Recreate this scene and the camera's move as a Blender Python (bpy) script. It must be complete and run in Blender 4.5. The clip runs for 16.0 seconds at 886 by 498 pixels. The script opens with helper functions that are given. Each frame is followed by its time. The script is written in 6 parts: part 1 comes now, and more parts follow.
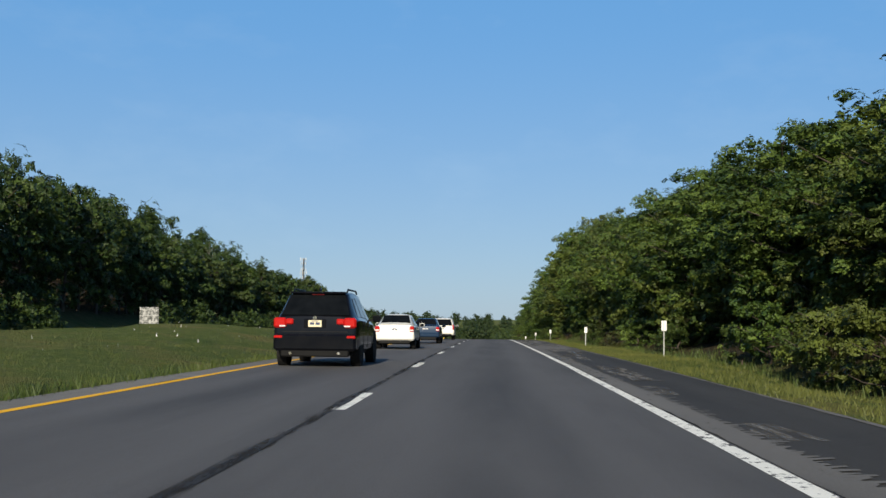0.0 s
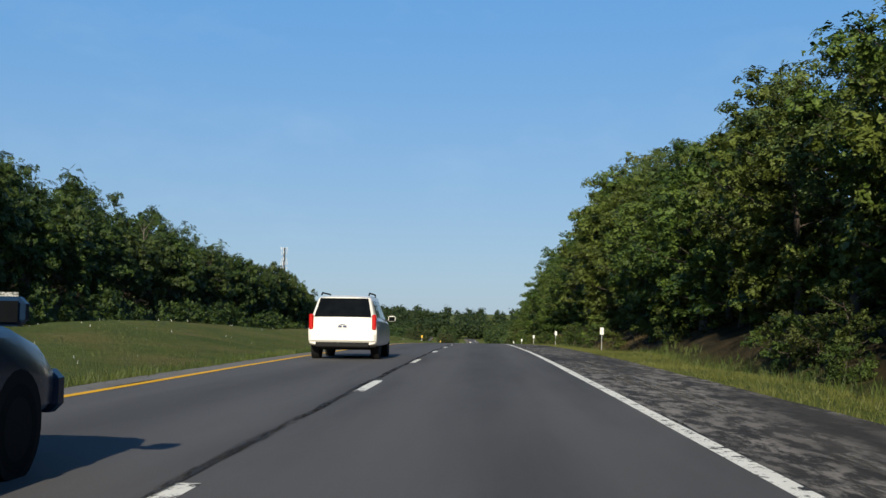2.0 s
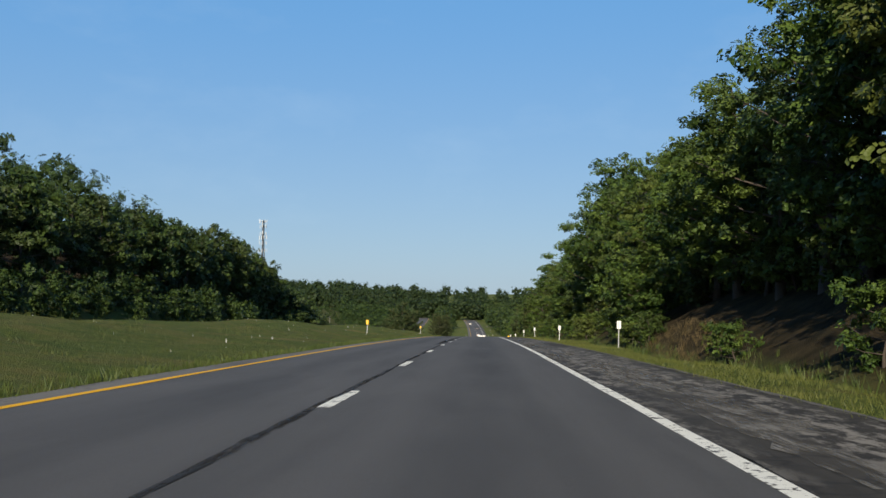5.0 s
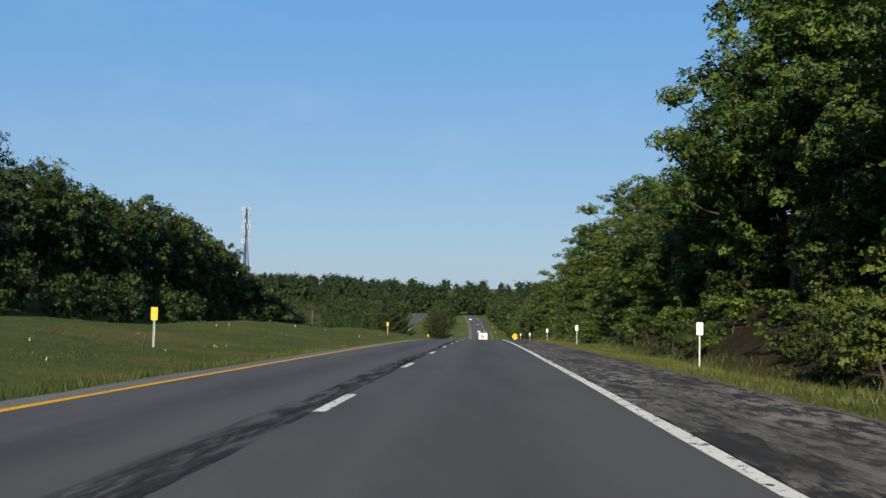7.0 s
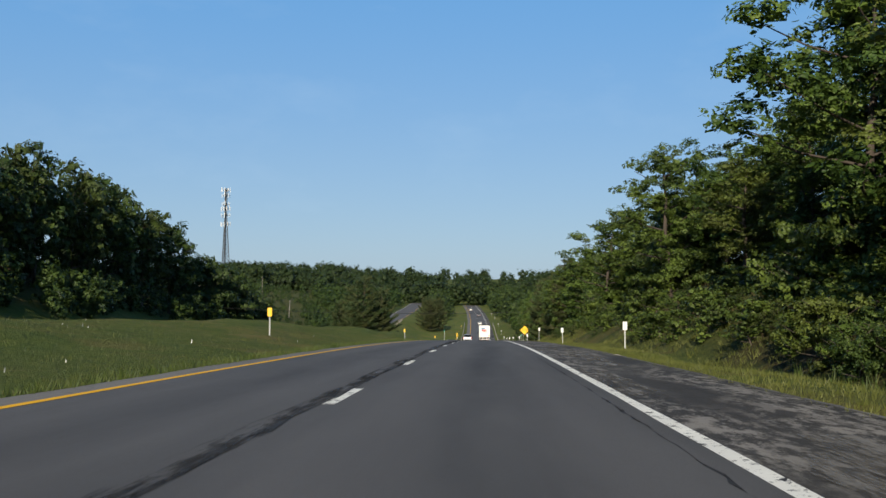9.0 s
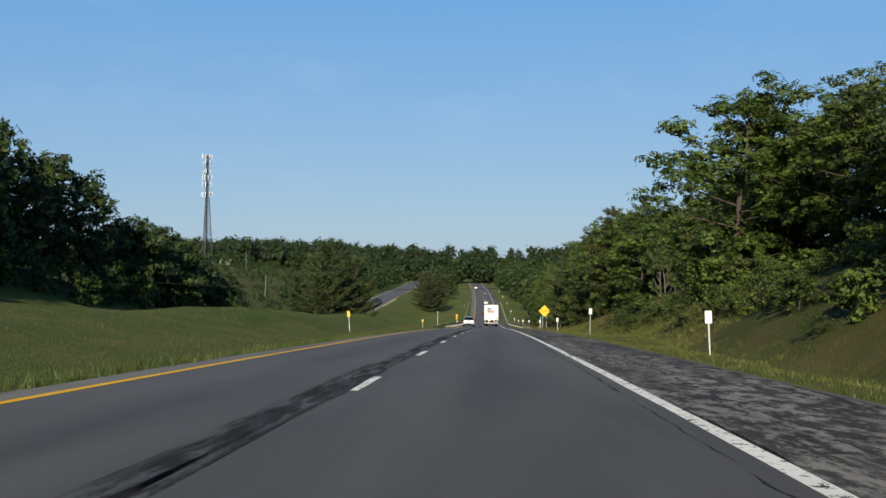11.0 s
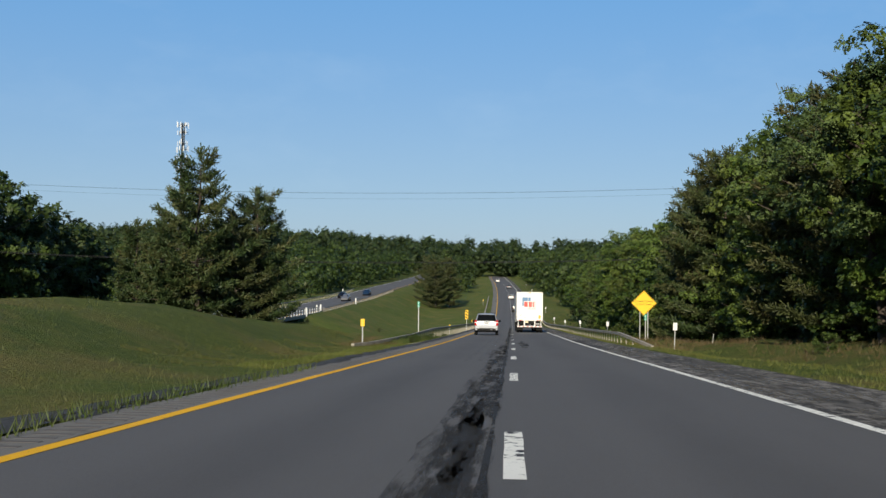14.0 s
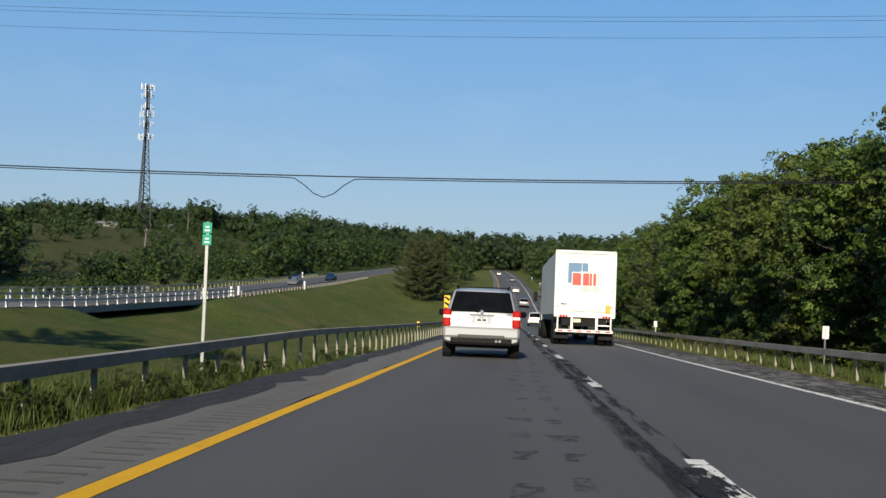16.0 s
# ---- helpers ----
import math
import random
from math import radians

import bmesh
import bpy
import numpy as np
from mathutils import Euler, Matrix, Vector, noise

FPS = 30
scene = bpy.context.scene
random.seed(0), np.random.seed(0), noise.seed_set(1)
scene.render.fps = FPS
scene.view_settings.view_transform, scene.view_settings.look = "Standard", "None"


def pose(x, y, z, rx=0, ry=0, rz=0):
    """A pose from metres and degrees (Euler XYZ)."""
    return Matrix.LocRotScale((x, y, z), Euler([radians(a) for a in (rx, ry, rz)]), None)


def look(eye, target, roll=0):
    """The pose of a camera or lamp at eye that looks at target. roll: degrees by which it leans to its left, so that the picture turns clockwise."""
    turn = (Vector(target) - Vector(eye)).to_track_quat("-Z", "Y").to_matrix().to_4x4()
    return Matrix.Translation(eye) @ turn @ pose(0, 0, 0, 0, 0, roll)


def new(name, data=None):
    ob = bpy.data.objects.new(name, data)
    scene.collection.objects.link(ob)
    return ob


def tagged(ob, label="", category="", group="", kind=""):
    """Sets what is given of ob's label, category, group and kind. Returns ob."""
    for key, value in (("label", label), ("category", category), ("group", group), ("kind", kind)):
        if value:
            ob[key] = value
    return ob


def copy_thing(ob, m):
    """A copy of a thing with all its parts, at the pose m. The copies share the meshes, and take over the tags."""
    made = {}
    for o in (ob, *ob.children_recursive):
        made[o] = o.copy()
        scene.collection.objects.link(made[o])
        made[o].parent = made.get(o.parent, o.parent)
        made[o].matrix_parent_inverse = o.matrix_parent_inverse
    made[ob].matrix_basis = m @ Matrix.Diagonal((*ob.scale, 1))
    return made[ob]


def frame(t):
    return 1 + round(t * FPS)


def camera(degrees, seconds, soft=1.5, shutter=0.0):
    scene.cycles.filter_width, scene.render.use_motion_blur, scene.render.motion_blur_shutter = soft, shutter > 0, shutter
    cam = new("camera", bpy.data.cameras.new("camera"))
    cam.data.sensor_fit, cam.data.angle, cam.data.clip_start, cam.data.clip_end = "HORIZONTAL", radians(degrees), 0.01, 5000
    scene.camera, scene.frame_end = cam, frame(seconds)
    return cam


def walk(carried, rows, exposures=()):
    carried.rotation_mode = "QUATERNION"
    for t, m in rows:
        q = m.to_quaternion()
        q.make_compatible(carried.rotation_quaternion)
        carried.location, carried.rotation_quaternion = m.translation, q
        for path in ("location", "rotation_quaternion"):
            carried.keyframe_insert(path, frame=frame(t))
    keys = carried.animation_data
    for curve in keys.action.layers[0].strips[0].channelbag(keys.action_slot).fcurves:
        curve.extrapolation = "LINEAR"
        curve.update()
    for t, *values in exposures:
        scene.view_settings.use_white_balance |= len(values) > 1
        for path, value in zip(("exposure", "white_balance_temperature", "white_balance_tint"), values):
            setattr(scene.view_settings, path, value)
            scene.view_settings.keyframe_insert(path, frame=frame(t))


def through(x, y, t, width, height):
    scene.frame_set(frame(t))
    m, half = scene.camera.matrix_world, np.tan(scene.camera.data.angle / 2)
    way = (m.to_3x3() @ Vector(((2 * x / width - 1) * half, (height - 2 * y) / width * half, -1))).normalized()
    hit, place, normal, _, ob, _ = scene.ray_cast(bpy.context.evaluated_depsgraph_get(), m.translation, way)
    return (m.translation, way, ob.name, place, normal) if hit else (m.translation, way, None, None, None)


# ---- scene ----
# ---- camera and its drive ----
cam = camera(44.9, 16.0)
PATH = [
    (0.0, (1.689, 0.000, 1.002), (1.262, 9.961, 1.780), 0.58),
    (0.5, (1.549, 15.009, 1.114), (1.139, 24.973, 1.859), 0.59),
    (1.0, (1.539, 29.923, 1.216), (1.138, 39.885, 1.990), 0.68),
    (1.5, (1.656, 44.309, 1.283), (1.258, 54.274, 2.019), 0.83),
    (2.0, (1.728, 58.790, 1.341), (1.365, 68.757, 2.069), 0.79),
    (2.5, (1.752, 73.334, 1.405), (1.394, 83.304, 2.099), 0.83),
    (3.0, (1.706, 87.832, 1.423), (1.348, 97.802, 2.108), 0.69),
    (3.5, (1.742, 102.404, 1.399), (1.381, 112.375, 2.069), 0.66),
    (4.0, (1.791, 116.847, 1.335), (1.429, 126.822, 1.942), 0.57),
    (4.5, (1.803, 131.275, 1.217), (1.438, 141.252, 1.784), 0.52),
    (5.0, (1.796, 145.837, 1.048), (1.429, 155.815, 1.596), 0.47),
    (5.5, (1.798, 160.687, 0.846), (1.433, 170.665, 1.387), 0.35),
    (6.0, (1.830, 175.880, 0.636), (1.474, 185.860, 1.170), 0.20),
    (6.5, (1.879, 191.426, 0.397), (1.501, 201.406, 0.894), 0.18),
    (7.0, (1.846, 206.783, 0.108), (1.468, 216.763, 0.615), 0.32),
    (7.5, (1.920, 222.399, -0.200), (1.539, 232.380, 0.268), 0.38),
    (8.0, (1.894, 237.945, -0.519), (1.497, 247.928, -0.101), 0.11),
    (8.5, (1.829, 253.387, -0.864), (1.451, 263.371, -0.440), 0.30),
    (9.0, (1.829, 268.487, -1.222), (1.439, 278.470, -0.797), 0.24),
    (9.5, (1.806, 283.438, -1.581), (1.402, 293.422, -1.189), 0.35),
    (10.0, (1.812, 298.207, -1.979), (1.409, 308.194, -1.668), 0.46),
    (10.5, (1.809, 312.994, -2.432), (1.399, 322.982, -2.195), 0.40),
    (11.0, (1.750, 328.041, -2.943), (1.301, 338.028, -2.708), 0.17),
    (11.5, (1.612, 343.487, -3.499), (1.084, 353.467, -3.159), 0.07),
    (12.0, (1.386, 359.450, -4.087), (0.787, 369.428, -3.801), 0.21),
    (12.5, (1.119, 375.384, -4.751), (0.502, 385.361, -4.474), 0.10),
    (13.0, (0.742, 391.149, -5.435), (0.110, 401.125, -5.149), 0.10),
    (13.5, (0.350, 406.838, -6.137), (-0.283, 416.815, -5.894), 0.14),
    (14.0, (0.064, 422.525, -6.824), (-0.584, 432.502, -6.603), 0.56),
    (14.5, (-0.440, 438.274, -7.589), (-1.080, 448.252, -7.400), 1.45),
    (15.0, (-0.684, 453.294, -8.298), (-1.346, 463.270, -8.102), 2.13),
    (15.5, (-0.978, 468.223, -9.009), (-1.646, 478.199, -8.818), 2.10),
    (16.0, (-1.305, 483.428, -9.711), (-1.958, 493.405, -9.516), 2.30),
]
walk(cam, [(t, look(eye, target, roll)) for t, eye, target, roll in PATH])

# ---- world, sun ----
SUN_DIR = Vector((0.10, 1.0, -0.44)).normalized()
world = bpy.data.worlds.new("sky")
scene.world = world
world.use_nodes = True
wn, wl = world.node_tree.nodes, world.node_tree.links
sky = wn.new("ShaderNodeTexSky")
sky.sky_type = "NISHITA"
sky.sun_disc = False
sky.sun_elevation = math.asin(-SUN_DIR.z)
sky.sun_rotation = math.atan2(-SUN_DIR.x, -SUN_DIR.y)
sky.altitude = 200
sky.air_density, sky.dust_density, sky.ozone_density = 1.0, 0.5, 3.0
bg = wn["Background"]
bg.inputs["Strength"].default_value = 0.103
wash = wn.new("ShaderNodeMix")
wash.data_type, wash.blend_type = "RGBA", "MULTIPLY"
wash.inputs["Factor"].default_value = 1.0
wash.inputs["B"].default_value = (0.29, 0.29, 0.29, 1)
wl.new(sky.outputs["Color"], wash.inputs["A"])
haze = wn.new("ShaderNodeMix")
haze.data_type, haze.blend_type = "RGBA", "ADD"
haze.inputs["Factor"].default_value = 1.0
# pale towards the horizon, deeper blue above, with faint thin cloud
dirn = wn.new("ShaderNodeTexCoord")
axes = wn.new("ShaderNodeSeparateXYZ")
wl.new(dirn.outputs["Generated"], axes.inputs["Vector"])
ramp_ = wn.new("ShaderNodeValToRGB")
ramp_.color_ramp.interpolation = "EASE"
ramp_.color_ramp.elements[0].position, ramp_.color_ramp.elements[0].color = 0.0, (0.205, 0.318, 0.462, 1)
ramp_.color_ramp.elements[1].position, ramp_.color_ramp.elements[1].color = 0.32, (0.090, 0.276, 0.555, 1)
zenith = ramp_.color_ramp.elements.new(1.0)
zenith.color = (0.006, 0.035, 0.12, 1)
upper = ramp_.color_ramp.elements.new(0.6)
upper.color = (0.018, 0.095, 0.27, 1)
wl.new(axes.outputs["Z"], ramp_.inputs["Fac"])
cloud_map = wn.new("ShaderNodeMapping")
cloud_map.inputs["Scale"].default_value = (6, 6, 13)
wl.new(dirn.outputs["Generated"], cloud_map.inputs["Vector"])
cloud = wn.new("ShaderNodeTexNoise")
cloud.inputs["Scale"].default_value, cloud.inputs["Detail"].default_value, cloud.inputs["Roughness"].default_value = 1.3, 6, 0.6
wl.new(cloud_map.outputs["Vector"], cloud.inputs["Vector"])
cloud_range = wn.new("ShaderNodeMapRange")
cloud_range.inputs["From Min"].default_value, cloud_range.inputs["From Max"].default_value, cloud_range.inputs["To Max"].default_value = 0.54, 0.78, 0.16
wl.new(cloud.outputs["Fac"], cloud_range.inputs["Value"])
veil = wn.new("ShaderNodeMix")
veil.data_type = "RGBA"
veil.inputs["B"].default_value = (0.34, 0.46, 0.60, 1)
wl.new(cloud_range.outputs["Result"], veil.inputs["Factor"])
wl.new(ramp_.outputs["Color"], veil.inputs["A"])
lift_ = wn.new("ShaderNodeVectorMath")
lift_.operation = "SCALE"
lift_.inputs["Scale"].default_value = 1 / 0.103
wl.new(veil.outputs["Result"], lift_.inputs[0])
wl.new(lift_.outputs["Vector"], haze.inputs["B"])
wl.new(wash.outputs["Result"], haze.inputs["A"])
wl.new(haze.outputs["Result"], bg.inputs["Color"])

sun_data = bpy.data.lights.new("sun", "SUN")
sun_data.energy, sun_data.angle, sun_data.color = 5.9, radians(0.5), (1.0, 0.90, 0.72)
sun = new("sun", sun_data)
sun.matrix_world = look((0, 0, 80), Vector((0, 0, 80)) + SUN_DIR)


# ---- materials ----
def base_material(name, rough=0.6, metal=0.0, spec=0.5):
    m = bpy.data.materials.new(name)
    m.use_nodes = True
    b = m.node_tree.nodes["Principled BSDF"]
    b.inputs["Roughness"].default_value = rough
    b.inputs["Metallic"].default_value = metal
    b.inputs["Specular IOR Level"].default_value = spec
    return m, m.node_tree.nodes, m.node_tree.links, b


def rgb(c):
    return (c[0], c[1], c[2], 1.0)


def coords(n, l, scale=(1, 1, 1), space="Object"):
    tc = n.new("ShaderNodeTexCoord")
    mp = n.new("ShaderNodeMapping")
    mp.inputs["Scale"].default_value = scale
    l.new(tc.outputs[space], mp.inputs["Vector"])
    return mp.outputs["Vector"]


def noise_fac(n, l, vec, scale, detail=4, rough=0.6, lo=0.35, hi=0.65):
    t = n.new("ShaderNodeTexNoise")
    t.inputs["Scale"].default_value, t.inputs["Detail"].default_value, t.inputs["Roughness"].default_value = scale, detail, rough
    l.new(vec, t.inputs["Vector"])
    r = n.new("ShaderNodeMapRange")
    r.inputs["From Min"].default_value, r.inputs["From Max"].default_value = lo, hi
    l.new(t.outputs["Fac"], r.inputs["Value"])
    return r.outputs["Result"]


def mix_rgb(n, l, fac, a, b, mode="MIX"):
    m = n.new("ShaderNodeMix")
    m.data_type, m.blend_type = "RGBA", mode
    for sock, v in ((m.inputs["Factor"], fac), (m.inputs["A"], a), (m.inputs["B"], b)):
        if isinstance(v, (int, float)):
            sock.default_value = v
        elif isinstance(v, tuple):
            sock.default_value = rgb(v)
        else:
            l.new(v, sock)
    return m.outputs["Result"]


def bump(n, l, b, height, strength=0.3, distance=0.02):
    k = n.new("ShaderNodeBump")
    k.inputs["Strength"].default_value, k.inputs["Distance"].default_value = strength, distance
    l.new(height, k.inputs["Height"])
    l.new(k.outputs["Normal"], b.inputs["Normal"])


def plain(name, color, rough=0.5, metal=0.0, vary=0.12, scale=6.0, grain=0.1, spec=0.5):
    """A surface of one colour with a little dirt and grain."""
    m, n, l, b = base_material(name, rough, metal, spec)
    v = coords(n, l)
    big = noise_fac(n, l, v, scale * 0.2, 3, 0.6, 0.3, 0.7)
    fine = noise_fac(n, l, v, scale * 4, 3, 0.6, 0.3, 0.7)
    dark = tuple(c * (1 - 2 * vary) for c in color)
    c1 = mix_rgb(n, l, big, dark, color)
    c2 = mix_rgb(n, l, fine, c1, tuple(min(1, c * (1 + vary)) for c in color))
    mixed = n.new("ShaderNodeMix")
    mixed.data_type = "RGBA"
    mixed.inputs["Factor"].default_value = 0.5
    l.new(c1, mixed.inputs["A"])
    l.new(c2, mixed.inputs["B"])
    l.new(mixed.outputs["Result"], b.inputs["Base Color"])
    if grain:
        bump(n, l, b, fine, grain, 0.004)
    return m


def leaf_material(name, dark, mid, light, tint=(0.10, 0.075, 0.02), through=0.18, cells=0.0, fill=0.55, stretch=(1, 1, 1)):
    """Foliage; with cells, each blade is a spray broken up into small leaves of 1/cells metres."""
    m, n, l, b = base_material(name, 0.55, 0.0, 0.3)
    geo, info = n.new("ShaderNodeNewGeometry"), n.new("ShaderNodeObjectInfo")
    v = coords(n, l)
    own = geo.outputs["Random Per Island"]
    if cells:
        vo = n.new("ShaderNodeTexVoronoi")
        vo.inputs["Scale"].default_value = cells
        vo.inputs["Randomness"].default_value = 1.0
        l.new(coords(n, l, stretch), vo.inputs["Vector"])
        cut = n.new("ShaderNodeMath")
        cut.operation = "LESS_THAN"
        cut.inputs[1].default_value = fill
        l.new(vo.outputs["Distance"], cut.inputs[0])
        l.new(cut.outputs[0], b.inputs["Alpha"])
        sep = n.new("ShaderNodeSeparateColor")
        l.new(vo.outputs["Color"], sep.inputs["Color"])
        own = mix_rgb(n, l, 0.6, own, sep.outputs["Red"])
    c = mix_rgb(n, l, own, dark, mid)
    patch = noise_fac(n, l, v, 0.35, 3, 0.6, 0.42, 0.62)
    c = mix_rgb(n, l, patch, c, mix_rgb(n, l, own, mid, light))
    r = n.new("ShaderNodeMapRange")
    r.inputs["From Min"].default_value, r.inputs["From Max"].default_value, r.inputs["To Max"].default_value = 0.45, 1.0, 0.35
    l.new(info.outputs["Random"], r.inputs["Value"])
    c = mix_rgb(n, l, r.outputs["Result"], c, tint)
    l.new(c, b.inputs["Base Color"])
    tr = n.new("ShaderNodeBsdfTranslucent")
    l.new(c, tr.inputs["Color"])
    mx = n.new("ShaderNodeMixShader")
    mx.inputs["Fac"].default_value = through
    out = n["Material Output"]
    l.new(b.outputs["BSDF"], mx.inputs[1])
    l.new(tr.outputs["BSDF"], mx.inputs[2])
    last = mx.outputs["Shader"]
    if cells:
        b.inputs["Alpha"].default_value = 1.0
        for k in list(b.inputs["Alpha"].links):
            l.remove(k)
        gap = n.new("ShaderNodeBsdfTransparent")
        hole = n.new("ShaderNodeMixShader")
        l.new(cut.outputs[0], hole.inputs["Fac"])
        l.new(gap.outputs["BSDF"], hole.inputs[1])
        l.new(last, hole.inputs[2])
        last = hole.outputs["Shader"]
        bump(n, l, b, vo.outputs["Distance"], 0.9, 0.35 / cells)
    l.new(last, out.inputs["Surface"])
    return m


M_LEAF = leaf_material("leaf_deciduous", (0.008, 0.023, 0.005), (0.060, 0.108, 0.016), (0.150, 0.208, 0.036), (0.135, 0.122, 0.027), 0.18, 7.5, 0.56)
M_LEAF_PALE = leaf_material("leaf_pale", (0.030, 0.056, 0.014), (0.085, 0.130, 0.036), (0.125, 0.170, 0.052), (0.115, 0.115, 0.040), 0.18, 8.5, 0.50)
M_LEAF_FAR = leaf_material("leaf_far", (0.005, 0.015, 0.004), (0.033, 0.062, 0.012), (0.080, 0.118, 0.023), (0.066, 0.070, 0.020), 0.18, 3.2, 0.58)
M_SHRUB = leaf_material("leaf_shrub", (0.014, 0.032, 0.006), (0.052, 0.090, 0.014), (0.095, 0.125, 0.026), (0.090, 0.062, 0.022), 0.18, 9.0, 0.52)
M_NEEDLE = leaf_material("needle", (0.016, 0.036, 0.013), (0.060, 0.092, 0.028), (0.096, 0.086, 0.034), (0.090, 0.066, 0.026), 0.18)
M_LEAF_RIDGE = leaf_material("leaf_ridge", (0.012, 0.027, 0.008), (0.028, 0.052, 0.014), (0.050, 0.076, 0.022), (0.046, 0.054, 0.018), 0.25, 2.5, 0.62)
M_WEED = leaf_material("weed_blade", (0.028, 0.050, 0.010), (0.068, 0.102, 0.020), (0.105, 0.122, 0.032), (0.125, 0.085, 0.033))
M_GRASS = leaf_material("grass_blade", (0.056, 0.074, 0.015), (0.088, 0.106, 0.022), (0.106, 0.112, 0.028), (0.115, 0.095, 0.034), 0.3)
M_VERGE = leaf_material("verge_grass_blade", (0.055, 0.078, 0.014), (0.112, 0.142, 0.025), (0.165, 0.175, 0.042), (0.170, 0.140, 0.050), 0.3)
M_DRYGRASS = leaf_material("dry_grass_blade", (0.060, 0.050, 0.020), (0.13, 0.095, 0.042), (0.17, 0.12, 0.055), (0.12, 0.07, 0.03), 0.25)
M_BARK = plain("bark", (0.075, 0.058, 0.045), 0.9, 0.0, 0.3, 5.0, 0.6)
M_BARK_PALE = plain("bark_pale", (0.24, 0.21, 0.18), 0.9, 0.0, 0.3, 5.0, 0.5)


def asphalt_material(name, c_dark, c_light, streak=0.5, cracks=0.0, lo=0.3, mottle=None, tracks=0.0):
    m, n, l, b = base_material(name, 0.85, 0.0, 0.3)
    v = coords(n, l)
    stretched = coords(n, l, (1.0, 0.035, 1.0))
    fine = noise_fac(n, l, v, 70, 4, 0.75, 0.25, 0.75)
    mid = noise_fac(n, l, coords(n, l, (1.0, 0.16, 1.0)), 0.6, 5, 0.65, lo, lo + 0.4)
    lane = noise_fac(n, l, stretched, 1.3, 4, 0.6, 0.32, 0.68)
    c = mix_rgb(n, l, lane, c_dark, c_light)
    c = mix_rgb(n, l, mid, c, tuple(x * 1.12 for x in c_light))
    if tracks:
        # paler wheel tracks, darker oily strip between them
        sx = n.new("ShaderNodeSeparateXYZ")
        l.new(v, sx.inputs["Vector"])
        ph = n.new("ShaderNodeMath")
        ph.operation = "MULTIPLY_ADD"
        ph.inputs[1].default_value, ph.inputs[2].default_value = 6.2832 / 1.83, -6.2832 * 0.93 / 1.83
        l.new(sx.outputs["X"], ph.inputs[0])
        cs = n.new("ShaderNodeMath")
        cs.operation = "COSINE"
        l.new(ph.outputs[0], cs.inputs[0])
        mr = n.new("ShaderNodeMapRange")
        mr.inputs["From Min"].default_value, mr.inputs["To Max"].default_value = -1.0, tracks
        l.new(cs.outputs[0], mr.inputs["Value"])
        c = mix_rgb(n, l, mr.outputs["Result"], c, tuple(x * 1.15 for x in c_light))
    if tracks:
        # oil-darkened strip along the middle of each lane
        lane = n.new("ShaderNodeMath")
        lane.operation = "MULTIPLY_ADD"
        lane.inputs[1].default_value, lane.inputs[2].default_value = 6.2832 / 3.66, -6.2832 * 1.85 / 3.66
        l.new(sx.outputs["X"], lane.inputs[0])
        swing = n.new("ShaderNodeMath")
        swing.operation = "COSINE"
        l.new(lane.outputs[0], swing.inputs[0])
        oil = n.new("ShaderNodeMapRange")
        oil.inputs["From Min"].default_value, oil.inputs["From Max"].default_value, oil.inputs["To Max"].default_value = 0.2, 1.0, 0.42
        l.new(swing.outputs[0], oil.inputs["Value"])
        blot = noise_fac(n, l, coords(n, l, (1.0, 0.2, 1.0)), 0.7, 4, 0.6, 0.25, 0.6)
        c = mix_rgb(n, l, mix_rgb(n, l, 1.0, oil.outputs["Result"], blot, "MULTIPLY"), c, c_dark)
        # the asphalt colour turns paler along Y, from 330 to 450
        paling = n.new("ShaderNodeMapRange")
        paling.inputs["From Min"].default_value, paling.inputs["From Max"].default_value, paling.inputs["To Max"].default_value = 330.0, 450.0, 0.55
        l.new(sx.outputs["Y"], paling.inputs["Value"])
        c = mix_rgb(n, l, paling.outputs["Result"], c, tuple(x * 1.22 for x in c_light))
    half = mix_rgb(n, l, 0.28, c, fine, "OVERLAY")
    if cracks:
        vo = n.new("ShaderNodeTexVoronoi")
        vo.feature = "DISTANCE_TO_EDGE"
        vo.inputs["Scale"].default_value = 0.55
        wob = n.new("ShaderNodeTexNoise")
        wob.inputs["Scale"].default_value = 1.5
        l.new(v, wob.inputs["Vector"])
        ad = n.new("ShaderNodeMix")
        ad.data_type, ad.blend_type = "RGBA", "ADD"
        ad.inputs["Factor"].default_value = 1.0
        l.new(v, ad.inputs["A"])
        l.new(wob.outputs["Color"], ad.inputs["B"])
        l.new(ad.outputs["Result"], vo.inputs["Vector"])
        r = n.new("ShaderNodeMapRange")
        r.inputs["From Min"].default_value, r.inputs["From Max"].default_value = 0.0, 0.02
        r.inputs["To Min"].default_value, r.inputs["To Max"].default_value = cracks, 0.0
        l.new(vo.outputs["Distance"], r.inputs["Value"])
        half = mix_rgb(n, l, r.outputs["Result"], half, (0.012, 0.012, 0.012))
    if mottle:
        across = noise_fac(n, l, coords(n, l, (1.5, 0.42, 1.0)), 2.9, 9, 0.78, 0.47, 0.56)
        areas = noise_fac(n, l, coords(n, l, (1.0, 0.12, 1.0)), 0.8, 3, 0.5, 0.34, 0.56)
        half = mix_rgb(n, l, mix_rgb(n, l, 1.0, across, areas, "MULTIPLY"), half, mottle)
    l.new(half, b.inputs["Base Color"])
    bump(n, l, b, fine, 0.35, 0.006)
    return m


